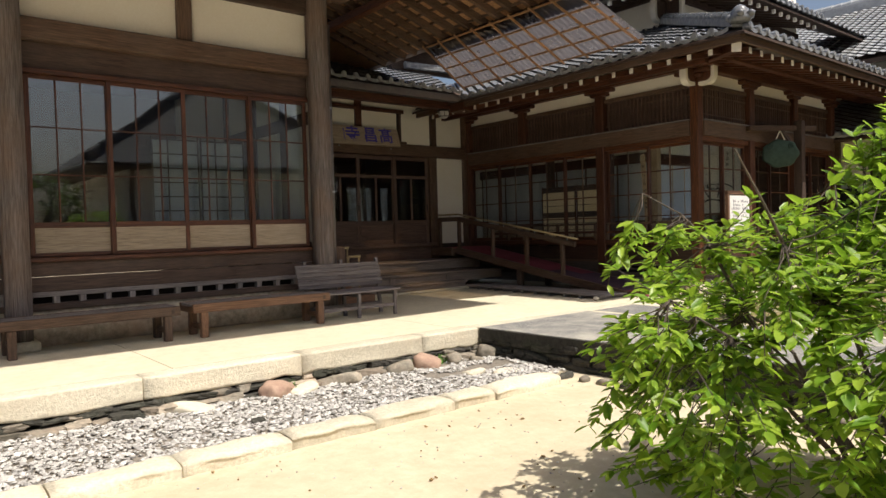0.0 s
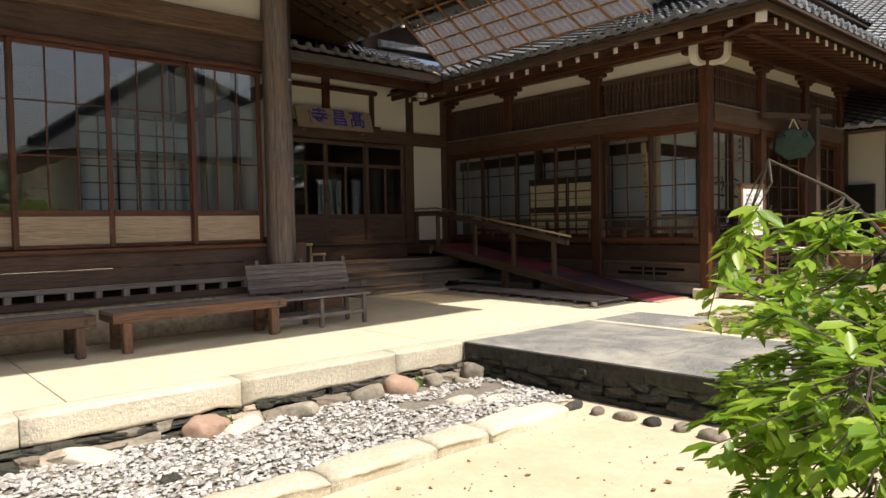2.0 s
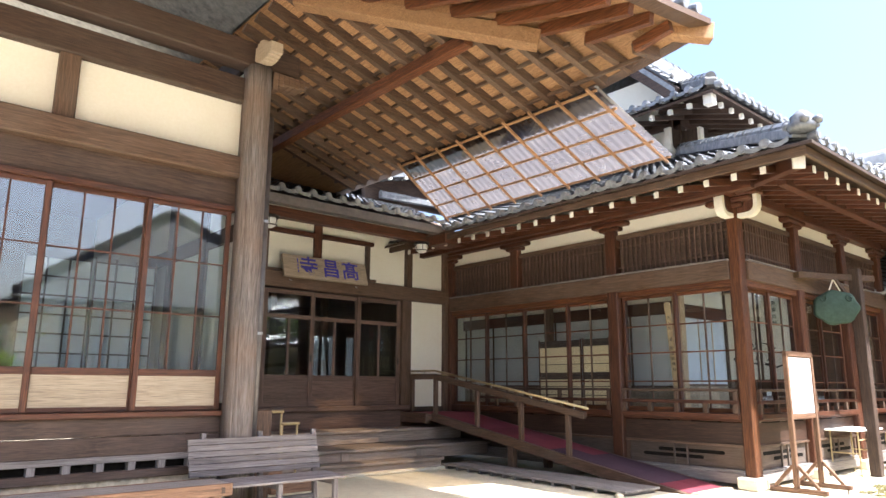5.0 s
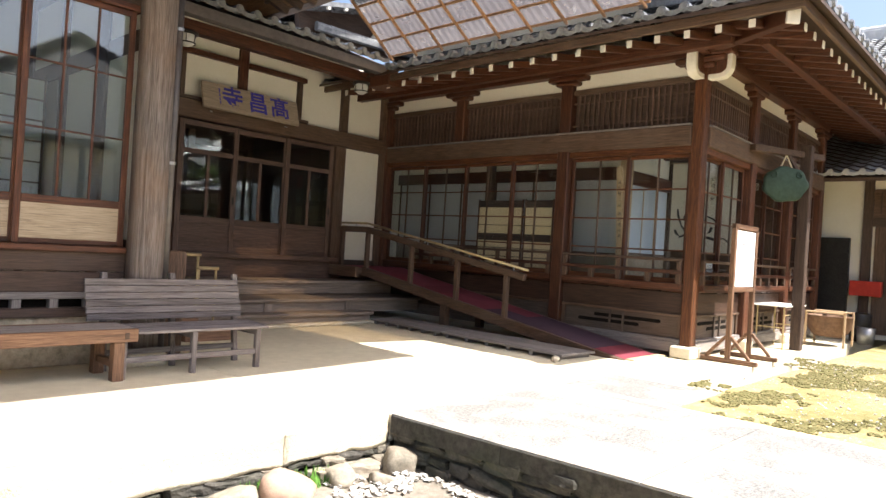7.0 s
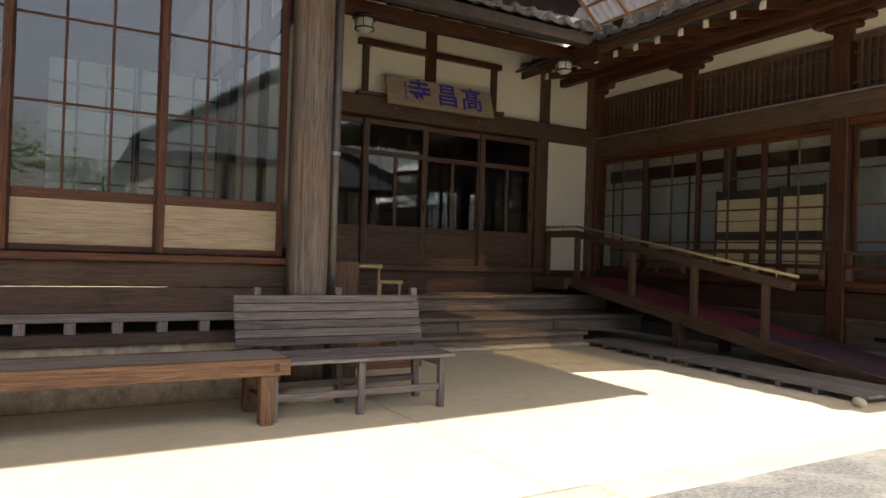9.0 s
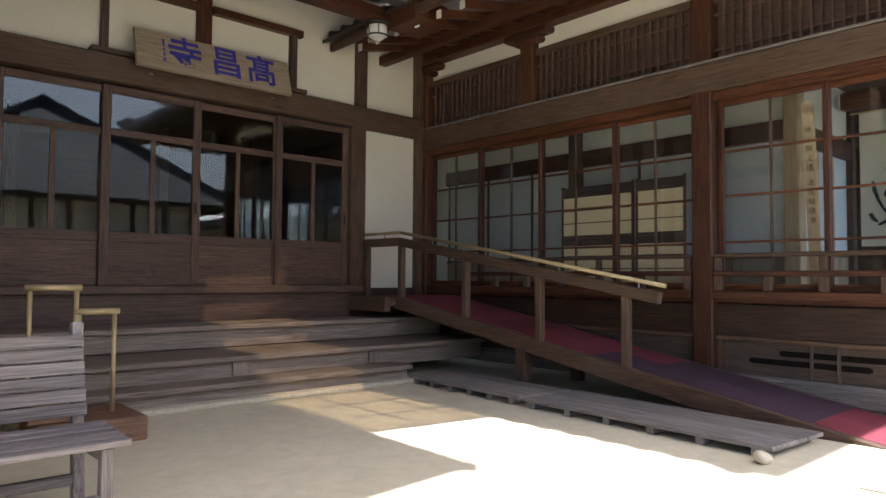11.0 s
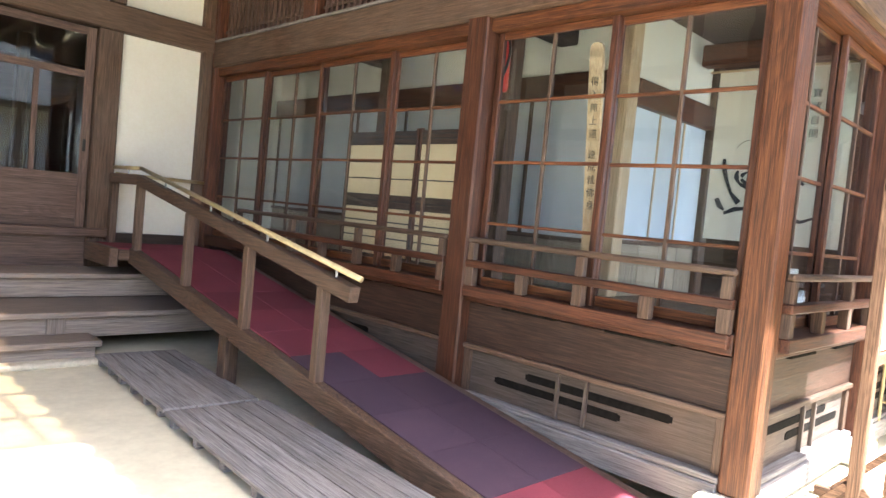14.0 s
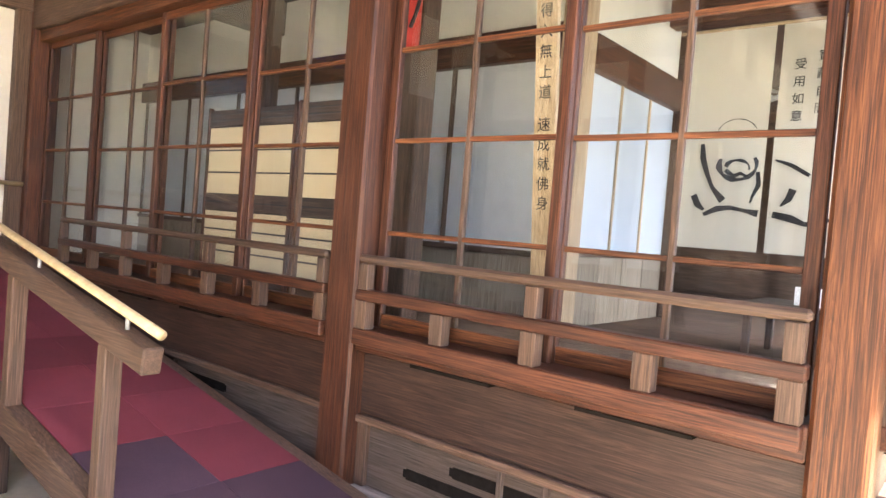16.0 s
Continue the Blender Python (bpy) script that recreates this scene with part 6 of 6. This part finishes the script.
# ---- notice stand, gong and yard things ----
stand = thing("notice_stand", (12.12, 5.53, 0), "timber notice stand with a white board on braced feet", "notice stand")
for x in (11.72, 12.52):
    part("foot", box(x - 0.035, x + 0.035, 5.15, 5.91, 0.0, 0.06, 0.008), W("stand", "y"), stand)
    part("post", box(x - 0.03, x + 0.03, 5.5, 5.56, 0.06, 1.8, 0.005), W("stand", "z"), stand)
    for s in (-1, 1):
        part("brace", beam((x, 5.53 + s * 0.28, 0.06), (x, 5.53 + s * 0.03, 0.34), 0.04, 0.045, 0.004, up=(1, 0, 0)), W("stand", "y"), stand)
part("top_rail", box(11.69, 12.55, 5.5, 5.56, 1.76, 1.83, 0.006), W("stand", "x"), stand)
part("bottom_rail", box(11.75, 12.49, 5.505, 5.555, 0.93, 0.99, 0.005), W("stand", "x"), stand)
notice = part("notice", box(11.76, 12.48, 5.515, 5.535, 1.0, 1.75, 0.002), paper, stand, "white notice sheet with faint grey writing")
r2 = random.Random(4)
for i in range(11):
    for k in range(9):
        if r2.random() < 0.75:
            z = 1.1 + 0.065 * k
            part("writing", box(11.83 + 0.056 * i, 11.83 + 0.056 * i + r2.uniform(0.018, 0.036), 5.511, 5.514, z, z + r2.uniform(0.02, 0.05), 0), speckled("grey_ink", (0.2, 0.2, 0.22), (0.34, 0.34, 0.36), 30, 0.8, 3, (0.4, 0.3, 0.3), 0.4, 0.0), notice)

frame_g = thing("gong_stand", (14.45, 5.45, 0), "dark timber post and beam that carry a bronze gong", "stand")
part("post", box(14.37, 14.53, 5.37, 5.53, 0, 3.26, 0.01), W("dark", "z"), frame_g)
part("beam", beam((13.16, 5.86, 3.07), (14.95, 5.36, 3.13), 0.11, 0.1, 0.008), W("brown", "x"), frame_g)
part("brace", beam((14.42, 5.46, 2.6), (14.0, 5.6, 3.05), 0.06, 0.06, 0.005), W("dark", "x"), frame_g)
gong = thing("gong", (13.98, 5.62, 2.28), "flat green bronze gong with scroll horns, hung on cord", "gong")
bm = bmesh.new()
n = 40
rings = []
for yy, sc in ((5.575, 0.88), (5.585, 0.98), (5.62, 1.0), (5.655, 0.98), (5.665, 0.88)):
    ring = []
    for i in range(n):
        a = 2 * math.pi * i / n
        r = 0.31 * (1 + 0.045 * math.cos(7 * a + 0.4)) * sc
        ring.append(bm.verts.new((13.98 + 1.1 * r * math.cos(a), yy, 2.6 + 0.9 * r * math.sin(a))))
    rings.append(ring)
for a, b in zip(rings, rings[1:]):
    for i in range(n):
        bm.faces.new((a[i], a[(i + 1) % n], b[(i + 1) % n], b[i]))
bm.faces.new(rings[0][::-1])
bm.faces.new(rings[-1])
disc = part("disc", bm, bronze, gong, "", True)
for s in (-1, 1):
    bm = bmesh.new()
    for i in range(14):
        a0, a1 = i * 0.42, (i + 1) * 0.42
        f = lambda a: Vector((13.98 + s * (0.2 + 0.06 * (1 - a / 8) * math.cos(a + 2)), 5.57, 2.74 + 0.06 * (1 - a / 8) * math.sin(a + 2)))
        rod(f(a0), f(a1), 0.014, 0.013, 6, bm)
    part("scroll", bm, bronze, disc, "raised scroll")
for x in (13.9, 14.068):
    part("cord", rod((x, 5.62, 2.86), (13.98, 5.62, 3.06), 0.012, 0.012, 6), linen, gong)

gong.rotation_euler.z = radians(-52)

tb = thing("folding_table", (14.5, 5.75, 0), "small round-cornered folding table with a pale top", "table")
part("tabletop", box(14.0, 15.1, 5.5, 6.0, 0.68, 0.705, 0.012), paper, tb, "pale worn tabletop")
for x in (14.1, 14.98):
    for y in (5.55, 5.95):
        part("leg", rod((x, y, 0.0), (x, y, 0.68), 0.013, 0.013, 8), brass, tb)
    part("leg_brace", rod((x, 5.55, 0.35), (x, 5.95, 0.35), 0.01, 0.01, 6), brass, tb)
part("rail", rod((14.1, 5.55, 0.55), (14.98, 5.55, 0.55), 0.01, 0.01, 6), brass, tb)
tub = thing("tub", (16.0, 5.35, 0), "rusty iron brazier tub in a light stand", "tub")
part("bowl", lathe([(0.0, 0.14), (0.24, 0.16), (0.34, 0.3), (0.36, 0.5), (0.38, 0.52), (0.33, 0.52), (0.3, 0.3), (0.0, 0.2)], (16.0, 5.35, 0), 24), tub_mat, tub, "", True)
for x in (15.7, 16.3):
    for y in (5.05, 5.65):
        part("stand_leg", rod((x, y, 0), (x, y, 0.6), 0.02, 0.02, 8), W("pale", "z"), tub)
    part("stand_rail", rod((x, 5.05, 0.58), (x, 5.65, 0.58), 0.018, 0.018, 8), W("pale", "y"), tub)
solo("door_board", box(18.28, 18.4, 5.6, 6.35, 0.02, 2.0, 0.01), black_wood, "dark charcoal board leaning on the plaster wall", "board")
solo("red_box", box(18.2, 18.42, 5.0, 5.55, 0.85, 1.15, 0.015), red_paint, "small red post box on the wall", "box")
solo("bin", lathe([(0.0, 0.0), (0.17, 0.0), (0.2, 0.5), (0.17, 0.54), (0.0, 0.56)], (17.6, 5.2, 0), 20), black_wood, "black plastic bin beside the wall", "bin", smooth=True)
solo("bucket", lathe([(0.0, 0.0), (0.13, 0.0), (0.16, 0.3), (0.15, 0.3), (0.12, 0.03), (0.0, 0.03)], (17.1, 5.0, 0), 18), steel, "grey metal bucket by the bin", "bucket", smooth=True)

# ---- things inside the east hall ----
for y0, y1, dx in ((8.48, 9.06, 0.0), (9.1, 10.08, 0.015)):
    s = thing("reed_screen", (11.92 + dx, (y0 + y1) / 2, 0.9), "standing screen of cream panels and black lines in dark frame", "screen", "screens behind the glass")
    xf = 11.9 + dx
    for a in (y0, y1 - 0.025):
        part("frame_post", box(xf - 0.012, xf + 0.02, a, a + 0.025, 0.9, 2.18, 0.004), W("red", "z"), s)
    for z0, z1 in ((0.98, 1.04), (1.475, 1.585), (2.045, 2.16)):
        part("frame_rail", box(xf - 0.01, xf + 0.018, y0 + 0.025, y1 - 0.025, z0, z1, 0.003), W("dark", "y"), s)
    for z in (1.53, 2.085, 2.125):
        part("inlay_line", box(xf - 0.014, xf - 0.01, y0 + 0.03, y1 - 0.03, z, z + 0.008, 0), black_wood, s)
    cuts_z = (1.04, 1.2, 1.345, 1.475)
    for zs in (cuts_z, (1.585, 1.735, 1.885, 2.045)):
        for z0, z1 in zip(zs, zs[1:]):
            part("reed_panel", box(xf, xf + 0.008, y0 + 0.025, y1 - 0.025, z0 + 0.006, z1 - 0.006, 0), reed, s)
    part("backing", box(xf + 0.009, xf + 0.014, y0 + 0.025, y1 - 0.025, 1.04, 2.045, 0), black_wood, s)

tab = thing("wooden_tablet", (11.68, 7.16, 0.9), "tall pale wooden tablet with a column of black characters", "tablet")
TM = Matrix.Translation((11.84, 7.21, 0.9)) @ Matrix.Rotation(radians(-6.2), 4, "Y")
bm = box(-0.012, 0.012, -0.052, 0.052, 0.0, 1.71, 0.004)
rod((-0.012, 0, 1.7), (0.012, 0, 1.7), 0.05, 0.05, 16, bm)
bmesh.ops.transform(bm, matrix=TM, verts=bm.verts)
tboard = part("board", bm, W("pale", "z"), tab)
for i, ch in enumerate("得入無上道速成就佛身"):
    bm = text_mesh(ch, 0.062, 0.002)
    gap = 0.05 if i > 4 else 0
    bmesh.ops.transform(bm, matrix=TM @ Matrix.Translation((-0.0135, 0, 1.5 - 0.082 * i - gap)) @ Matrix.Rotation(radians(-90), 4, "Z"), verts=bm.verts)
    part("character", bm, ink, tboard, "brush-written black character")

nor = thing("noren_curtain", (14.2, 7.0, 1.48), "cream linen door curtain with black brush strokes", "curtain")
NX, NS = 14.22, 1.14


def ny(y):
    return 6.98 + NS * (y - 6.71)


def nz(z):
    return 1.48 + NS * (z - 1.5)


part("rod", rod((NX, ny(6.12), nz(2.86)), (NX, ny(7.3), nz(2.86)), 0.012, 0.012, 8), W("pale", "y"), nor)
for y0, y1 in ((6.2, 6.69), (6.73, 7.22)):
    bm = bmesh.new()
    g = [[bm.verts.new((NX + 0.015 * math.sin(9 * (y0 + (y1 - y0) * i / 12)) * (1 - j / 14), ny(y0 + (y1 - y0) * i / 12), nz(1.5 + 1.36 * j / 14))) for i in range(13)] for j in range(15)]
    for j in range(14):
        for i in range(12):
            bm.faces.new((g[j][i], g[j][i + 1], g[j + 1][i + 1], g[j + 1][i]))
    npanel = part("panel", bm, linen, nor, "", True)


def stroke(points, w0, w1, name="brush_stroke"):
    bm = bmesh.new()
    k = len(points)
    prev = None
    for i, (y, z) in enumerate(points):
        a = points[max(0, i - 1)]
        b = points[min(k - 1, i + 1)]
        d = Vector((0, b[0] - a[0], b[1] - a[1])).normalized()
        nn = Vector((0, -d.z, d.y))
        w = (w0 + (w1 - w0) * i / (k - 1)) * (0.8 + 0.3 * math.sin(i * 1.7)) * NS / 2
        p = Vector((NX - 0.02, ny(y), nz(z)))
        cur = (bm.verts.new(p + nn * w), bm.verts.new(p - nn * w))
        if prev:
            bm.faces.new((prev[0], prev[1], cur[1], cur[0]))
        prev = cur
    part(name, bm, ink, npanel, "black brush stroke")


arc = lambda cy, cz, ry, rz_, a0, a1, n=14: [(cy + ry * math.cos(radians(a0 + (a1 - a0) * i / n)), cz + rz_ * math.sin(radians(a0 + (a1 - a0) * i / n))) for i in range(n + 1)]
stroke([(7.1, 2.15), (7.09, 2.06), (7.06, 1.97), (7.02, 1.88), (6.95, 1.8)], 0.03, 0.05)
stroke(arc(6.88, 2.02, 0.11, 0.09, 150, 385), 0.022, 0.04)
stroke(arc(6.88, 2.0, 0.07, 0.05, 10, 190, 8), 0.03, 0.012)
stroke([(6.95, 1.99), (6.9, 1.95), (6.86, 1.97), (6.82, 1.95)], 0.03, 0.03)
stroke([(6.76, 1.98), (6.75, 1.9), (6.78, 1.83), (6.79, 1.79)], 0.03, 0.02)
stroke([(7.13, 1.83), (7.1, 1.77), (7.06, 1.74)], 0.05, 0.025)
stroke([(7.06, 1.71), (6.98, 1.75), (6.9, 1.76), (6.82, 1.745), (6.74, 1.73)], 0.03, 0.045)
stroke(arc(6.9, 2.2, 0.12, 0.1, 20, 160), 0.006, 0.006)
stroke([(6.67, 2.05), (6.58, 2.02), (6.48, 1.96)], 0.014, 0.03)
stroke([(6.56, 1.88), (6.58, 1.82), (6.62, 1.78)], 0.055, 0.015)
stroke([(6.66, 1.73), (6.56, 1.71), (6.48, 1.68), (6.38, 1.72), (6.3, 1.66)], 0.045, 0.03)
for col, y in (("寶藏自開", 6.46), ("受用如意", 6.58)):
    for i, ch in enumerate(col):
        bm = text_mesh(ch, 0.078, 0.002)
        bmesh.ops.transform(bm, matrix=Matrix.Translation((NX - 0.02, ny(y), nz((2.64 if y < 6.5 else 2.6) - 0.1 * i))) @ Matrix.Rotation(radians(-90), 4, "Z"), verts=bm.verts)
        part("character", bm, ink, npanel, "brush-written black character")
ext = thing("fire_extinguisher", (12.2, 8.5, 2.5), "red fire extinguisher with a black hose, hung on a post", "extinguisher")
ext_z = 2.5
part("post", box(12.25, 12.4, 8.42, 8.58, 0.9, 3.4, 0.008), W("brown", "z"), ext)
part("cylinder", lathe([(0.0, 0.0), (0.055, 0.01), (0.06, 0.05), (0.06, 0.38), (0.04, 0.46), (0.025, 0.5), (0.0, 0.5)], (12.18, 8.46, ext_z), 16), red_paint, ext, "", True)
bm = bmesh.new()
pts = [Vector((12.13, 8.41 - 0.06 * math.sin(i * 0.4), ext_z + 0.5 - 0.05 * i)) for i in range(9)]
for a, b in zip(pts, pts[1:]):
    rod(a, b, 0.012, 0.012, 6, bm)
part("hose", bm, black_wood, ext)
lt = thing("inner_table", (13.5, 6.6, 0.9), "low dark table with a small white card on it", "table")
part("top", box(13.2, 13.8, 6.35, 6.8, 1.18, 1.21, 0.006), W("dark", "x"), lt)
for x in (13.23, 13.72):
    for y in (6.38, 6.74):
        part("leg", box(x, x + 0.04, y, y + 0.04, 0.9, 1.18, 0.004), W("dark", "z"), lt)
solo("card", box(13.36, 13.38, 6.42, 6.56, 1.21, 1.31, 0.001), paper, "small white printed card standing on the table", "card")

solo("pebble", lump(9.5, 6.72, 0.035, 0.05, 0.045, 0.035, rnd, 0.15, 2), stone_pale, "small white pebble beside the duckboards", "stone", smooth=True)

# ---- shrub beside the path ----
rb = random.Random(21)
bush = thing("shrub", (3.75, 0.55, GZ), "open leafy shrub with fresh green leaves and thin brown stems", "shrub")
twigs, crown = bmesh.new(), bmesh.new()
root = Vector((3.75, 0.5, GZ))


def leaf_at(bm, p, d, size):
    d = d.normalized()
    s = d.cross(Vector((rb.uniform(-0.4, 0.4), rb.uniform(-0.4, 0.4), 1))).normalized()
    u = s.cross(d)
    w = size * rb.uniform(0.38, 0.5)
    pts = [p, p + d * size * 0.35 + s * w * 0.48 - u * 0.0, p + d * size * 0.75 + s * w * 0.36 - u * size * 0.08, p + d * size - u * size * 0.2, p + d * size * 0.75 - s * w * 0.36 - u * size * 0.08, p + d * size * 0.35 - s * w * 0.48]
    mid1, mid2 = p + d * size * 0.35 - u * size * 0.07, p + d * size * 0.75 - u * size * 0.14
    v = [bm.verts.new(q) for q in pts + [mid1, mid2]]
    for f in ((0, 1, 6), (0, 6, 5), (1, 2, 7, 6), (6, 7, 4, 5), (2, 3, 7), (7, 3, 4)):
        bm.faces.new([v[i] for i in f])


limbs = []
for i in range(16):
    a = i / 16 * 6.283 + rb.uniform(-0.2, 0.2)
    reach = rb.uniform(0.55, 1.0)
    tip = root + Vector((1.25 * reach * math.cos(a), 1.2 * reach * math.sin(a), 0.75 + 1.15 * rb.random() * (1.2 - 0.6 * reach) + 0.25))
    prev, pr = root + Vector((0.08 * math.cos(a), 0.08 * math.sin(a), 0)), 0.017
    line = []
    limb = bmesh.new()
    for k in range(1, 8):
        t = k / 7
        q = root.lerp(tip, t) + Vector((0, 0, 0.35 * math.sin(t * 2.6))) + Vector((rb.uniform(-0.05, 0.05), rb.uniform(-0.05, 0.05), rb.uniform(-0.04, 0.04)))
        r = 0.017 * (1 - 0.8 * t)
        rod(prev, q, pr, r, 6, limb)
        prev, pr = q, r
        if k > 1:
            line.append(q)
    limbs.append(line)
    part("stem", limb, bark, bush)
nodes = [q for line in limbs for q in line]
count = 0
while count < 1950:
    a, b = rb.uniform(0, 6.283), rb.uniform(-0.75, 1)
    rr = rb.uniform(0.35, 1.0) ** 0.5
    c = math.sqrt(1 - b * b)
    p = Vector((3.95 + 1.55 * rr * c * math.cos(a), 0.62 + 1.62 * rr * c * math.sin(a), 0.55 + 1.0 * rr * b))
    high = count % 5 == 0
    if high:
        p = Vector((4.15 + 0.85 * rr * c * math.cos(a), 0.15 + 0.75 * rr * c * math.sin(a), 1.3 + 0.72 * rr * b))
    if noise.noise(p * 1.9 + Vector((3, 1, 0))) < -0.2 or p.z < -0.28:
        continue
    if p.x < 2.05 and p.y > 0.55 or p.y > 1.0 + 0.42 * (p.x - 1.63) or (not high and p.z > 1.36 + 0.25 * noise.noise(p * 3)):
        continue
    count += 1
    q = min(nodes, key=lambda m: (m - p).length)
    m1 = p + (q - p).normalized() * min(0.3, (q - p).length) + Vector((rb.uniform(-0.04, 0.04), rb.uniform(-0.04, 0.04), -0.03))
    if (q - p).length < 0.45:
        rod(q, m1, 0.0035, 0.003, 4, twigs)
    rod(m1, p, 0.003, 0.0015, 4, twigs)
    out = (p - m1).normalized()
    for k in range(rb.randint(11, 16)):
        t = rb.uniform(0.0, 1.0)
        base = m1.lerp(p, 0.25 + 0.75 * t)
        ang = rb.uniform(0, 6.283)
        d = out * 0.7 + Vector((math.cos(ang), math.sin(ang), rb.uniform(-0.25, 0.45)))
        leaf_at(crown, base, d, rb.uniform(0.05, 0.098))
tagged(part("twig_work", twigs, bark, bush), kind="stuff")
part("crown", crown, leaf, bush, "", True)

# ---- what the panes mirror: gate house and trees across the forecourt ----
gate = thing("opposite_hall", (12, -9, GZ), "plaster hall with a grey tiled hipped roof across the court", "building", kind="structure")
part("wall", box(7.2, 17, -18, -8.5, GZ, 4.3, 0), plaster, gate)
gb = bmesh.new()
v = [gb.verts.new(p) for p in ((5.6, -7.6, 4.0), (18.4, -7.6, 4.0), (12, -13.2, 8.5))]
gb.faces.new(v)
part("hip_roof", gb, tile_matt, gate)
part("hip_roof", slab([(5.6, -18.8, 4.0), (5.6, -7.6, 4.0), (12, -13.2, 8.5)], 0.05), tile_matt, gate)
part("hip_roof", slab([(18.4, -7.6, 4.0), (18.4, -18.8, 4.0), (12, -13.2, 8.5)], 0.05), tile_matt, gate)
part("eave", box(5.7, 18.3, -18.7, -7.7, 3.86, 3.98, 0.02), W("dark", "x"), gate)
ridge(gate, (5.7, -7.7, 4.08), (12, -13.2, 8.6), tile_matt, 0.12, 0.2)
ridge(gate, (18.3, -7.7, 4.08), (12, -13.2, 8.6), tile_matt, 0.12, 0.2)
for i in range(8):
    part("paper_window", box(7.6 + 1.15 * i, 8.6 + 1.15 * i, -8.49, -8.46, 0.6, 2.4, 0), paper, gate)
    for k in range(4):
        part("grid_bar", box(7.6 + 1.15 * i + 0.32 * k, 7.64 + 1.15 * i + 0.32 * k, -8.46, -8.44, 0.6, 2.4, 0), W("dark", "z"), gate)
for i in range(9):
    part("post", box(7.3 + 1.15 * i, 7.45 + 1.15 * i, -8.47, -8.4, GZ, 4.2, 0), W("dark", "z"), gate)
wall_s = thing("boundary_wall", (-5, -12, GZ), "low plaster boundary wall with a tiled coping", "wall", kind="structure")
part("wall", box(-40, 7, -12.3, -12, GZ, 1.6, 0), plaster, wall_s)
part("coping", slab([(-40, -12.6, 1.65), (7, -12.6, 1.65), (7, -12.1, 1.95), (-40, -12.1, 1.95)], 0.06), tile_mat, wall_s)
part("coping", slab([(-40, -12.1, 1.95), (7, -12.1, 1.95), (7, -11.7, 1.65), (-40, -11.7, 1.65)], 0.06), tile_mat, wall_s)


def garden_tree(x, y, h, spread, seed):
    rt = random.Random(seed)
    t = thing("tree", (x, y, GZ), "dark green garden tree with a layered open crown", "tree", "trees across the forecourt")
    bm = bmesh.new()
    p, r = Vector((x, y, GZ)), 0.16
    tips = []
    for k in range(6):
        q = p + Vector((rt.uniform(-0.2, 0.2), rt.uniform(-0.2, 0.2), h / 7))
        rod(p, q, r, r * 0.82, 8, bm)
        p, r = q, r * 0.82
        if k > 1:
            for s in range(3):
                a = rt.uniform(0, 6.28)
                e = p + Vector((math.cos(a), math.sin(a), rt.uniform(0.0, 0.5))) * spread * rt.uniform(0.5, 1)
                rod(p, e, r * 0.5, 0.02, 6, bm)
                tips += [p.lerp(e, 0.6), e]
    part("trunk", bm, bark, t)
    bm = bmesh.new()
    for e in tips:
        for _ in range(70):
            d = Vector((rt.gauss(0, 0.42), rt.gauss(0, 0.42), rt.gauss(0, 0.2)))
            c = e + d
            a, s = rt.uniform(0, 6.28), rt.uniform(0.06, 0.13)
            u, w = Vector((math.cos(a), math.sin(a), rt.uniform(-0.5, 0.5))) * s, Vector((-math.sin(a), math.cos(a), rt.uniform(-0.5, 0.5))) * s
            bm.faces.new([bm.verts.new(z) for z in (c - u, c + w * 0.6, c + u, c - w * 0.6)])
    part("crown", bm, leaf_far, t)


for i, (x, y, h, s) in enumerate(((4.6, -8.5, 4.2, 1.7), (1.5, -10, 5.2, 2.0), (-2.5, -9, 4.4, 1.8), (-7, -10.5, 5.5, 2.2), (19.2, -6, 5.0, 1.5))):
    garden_tree(x, y, h, s, 40 + i)
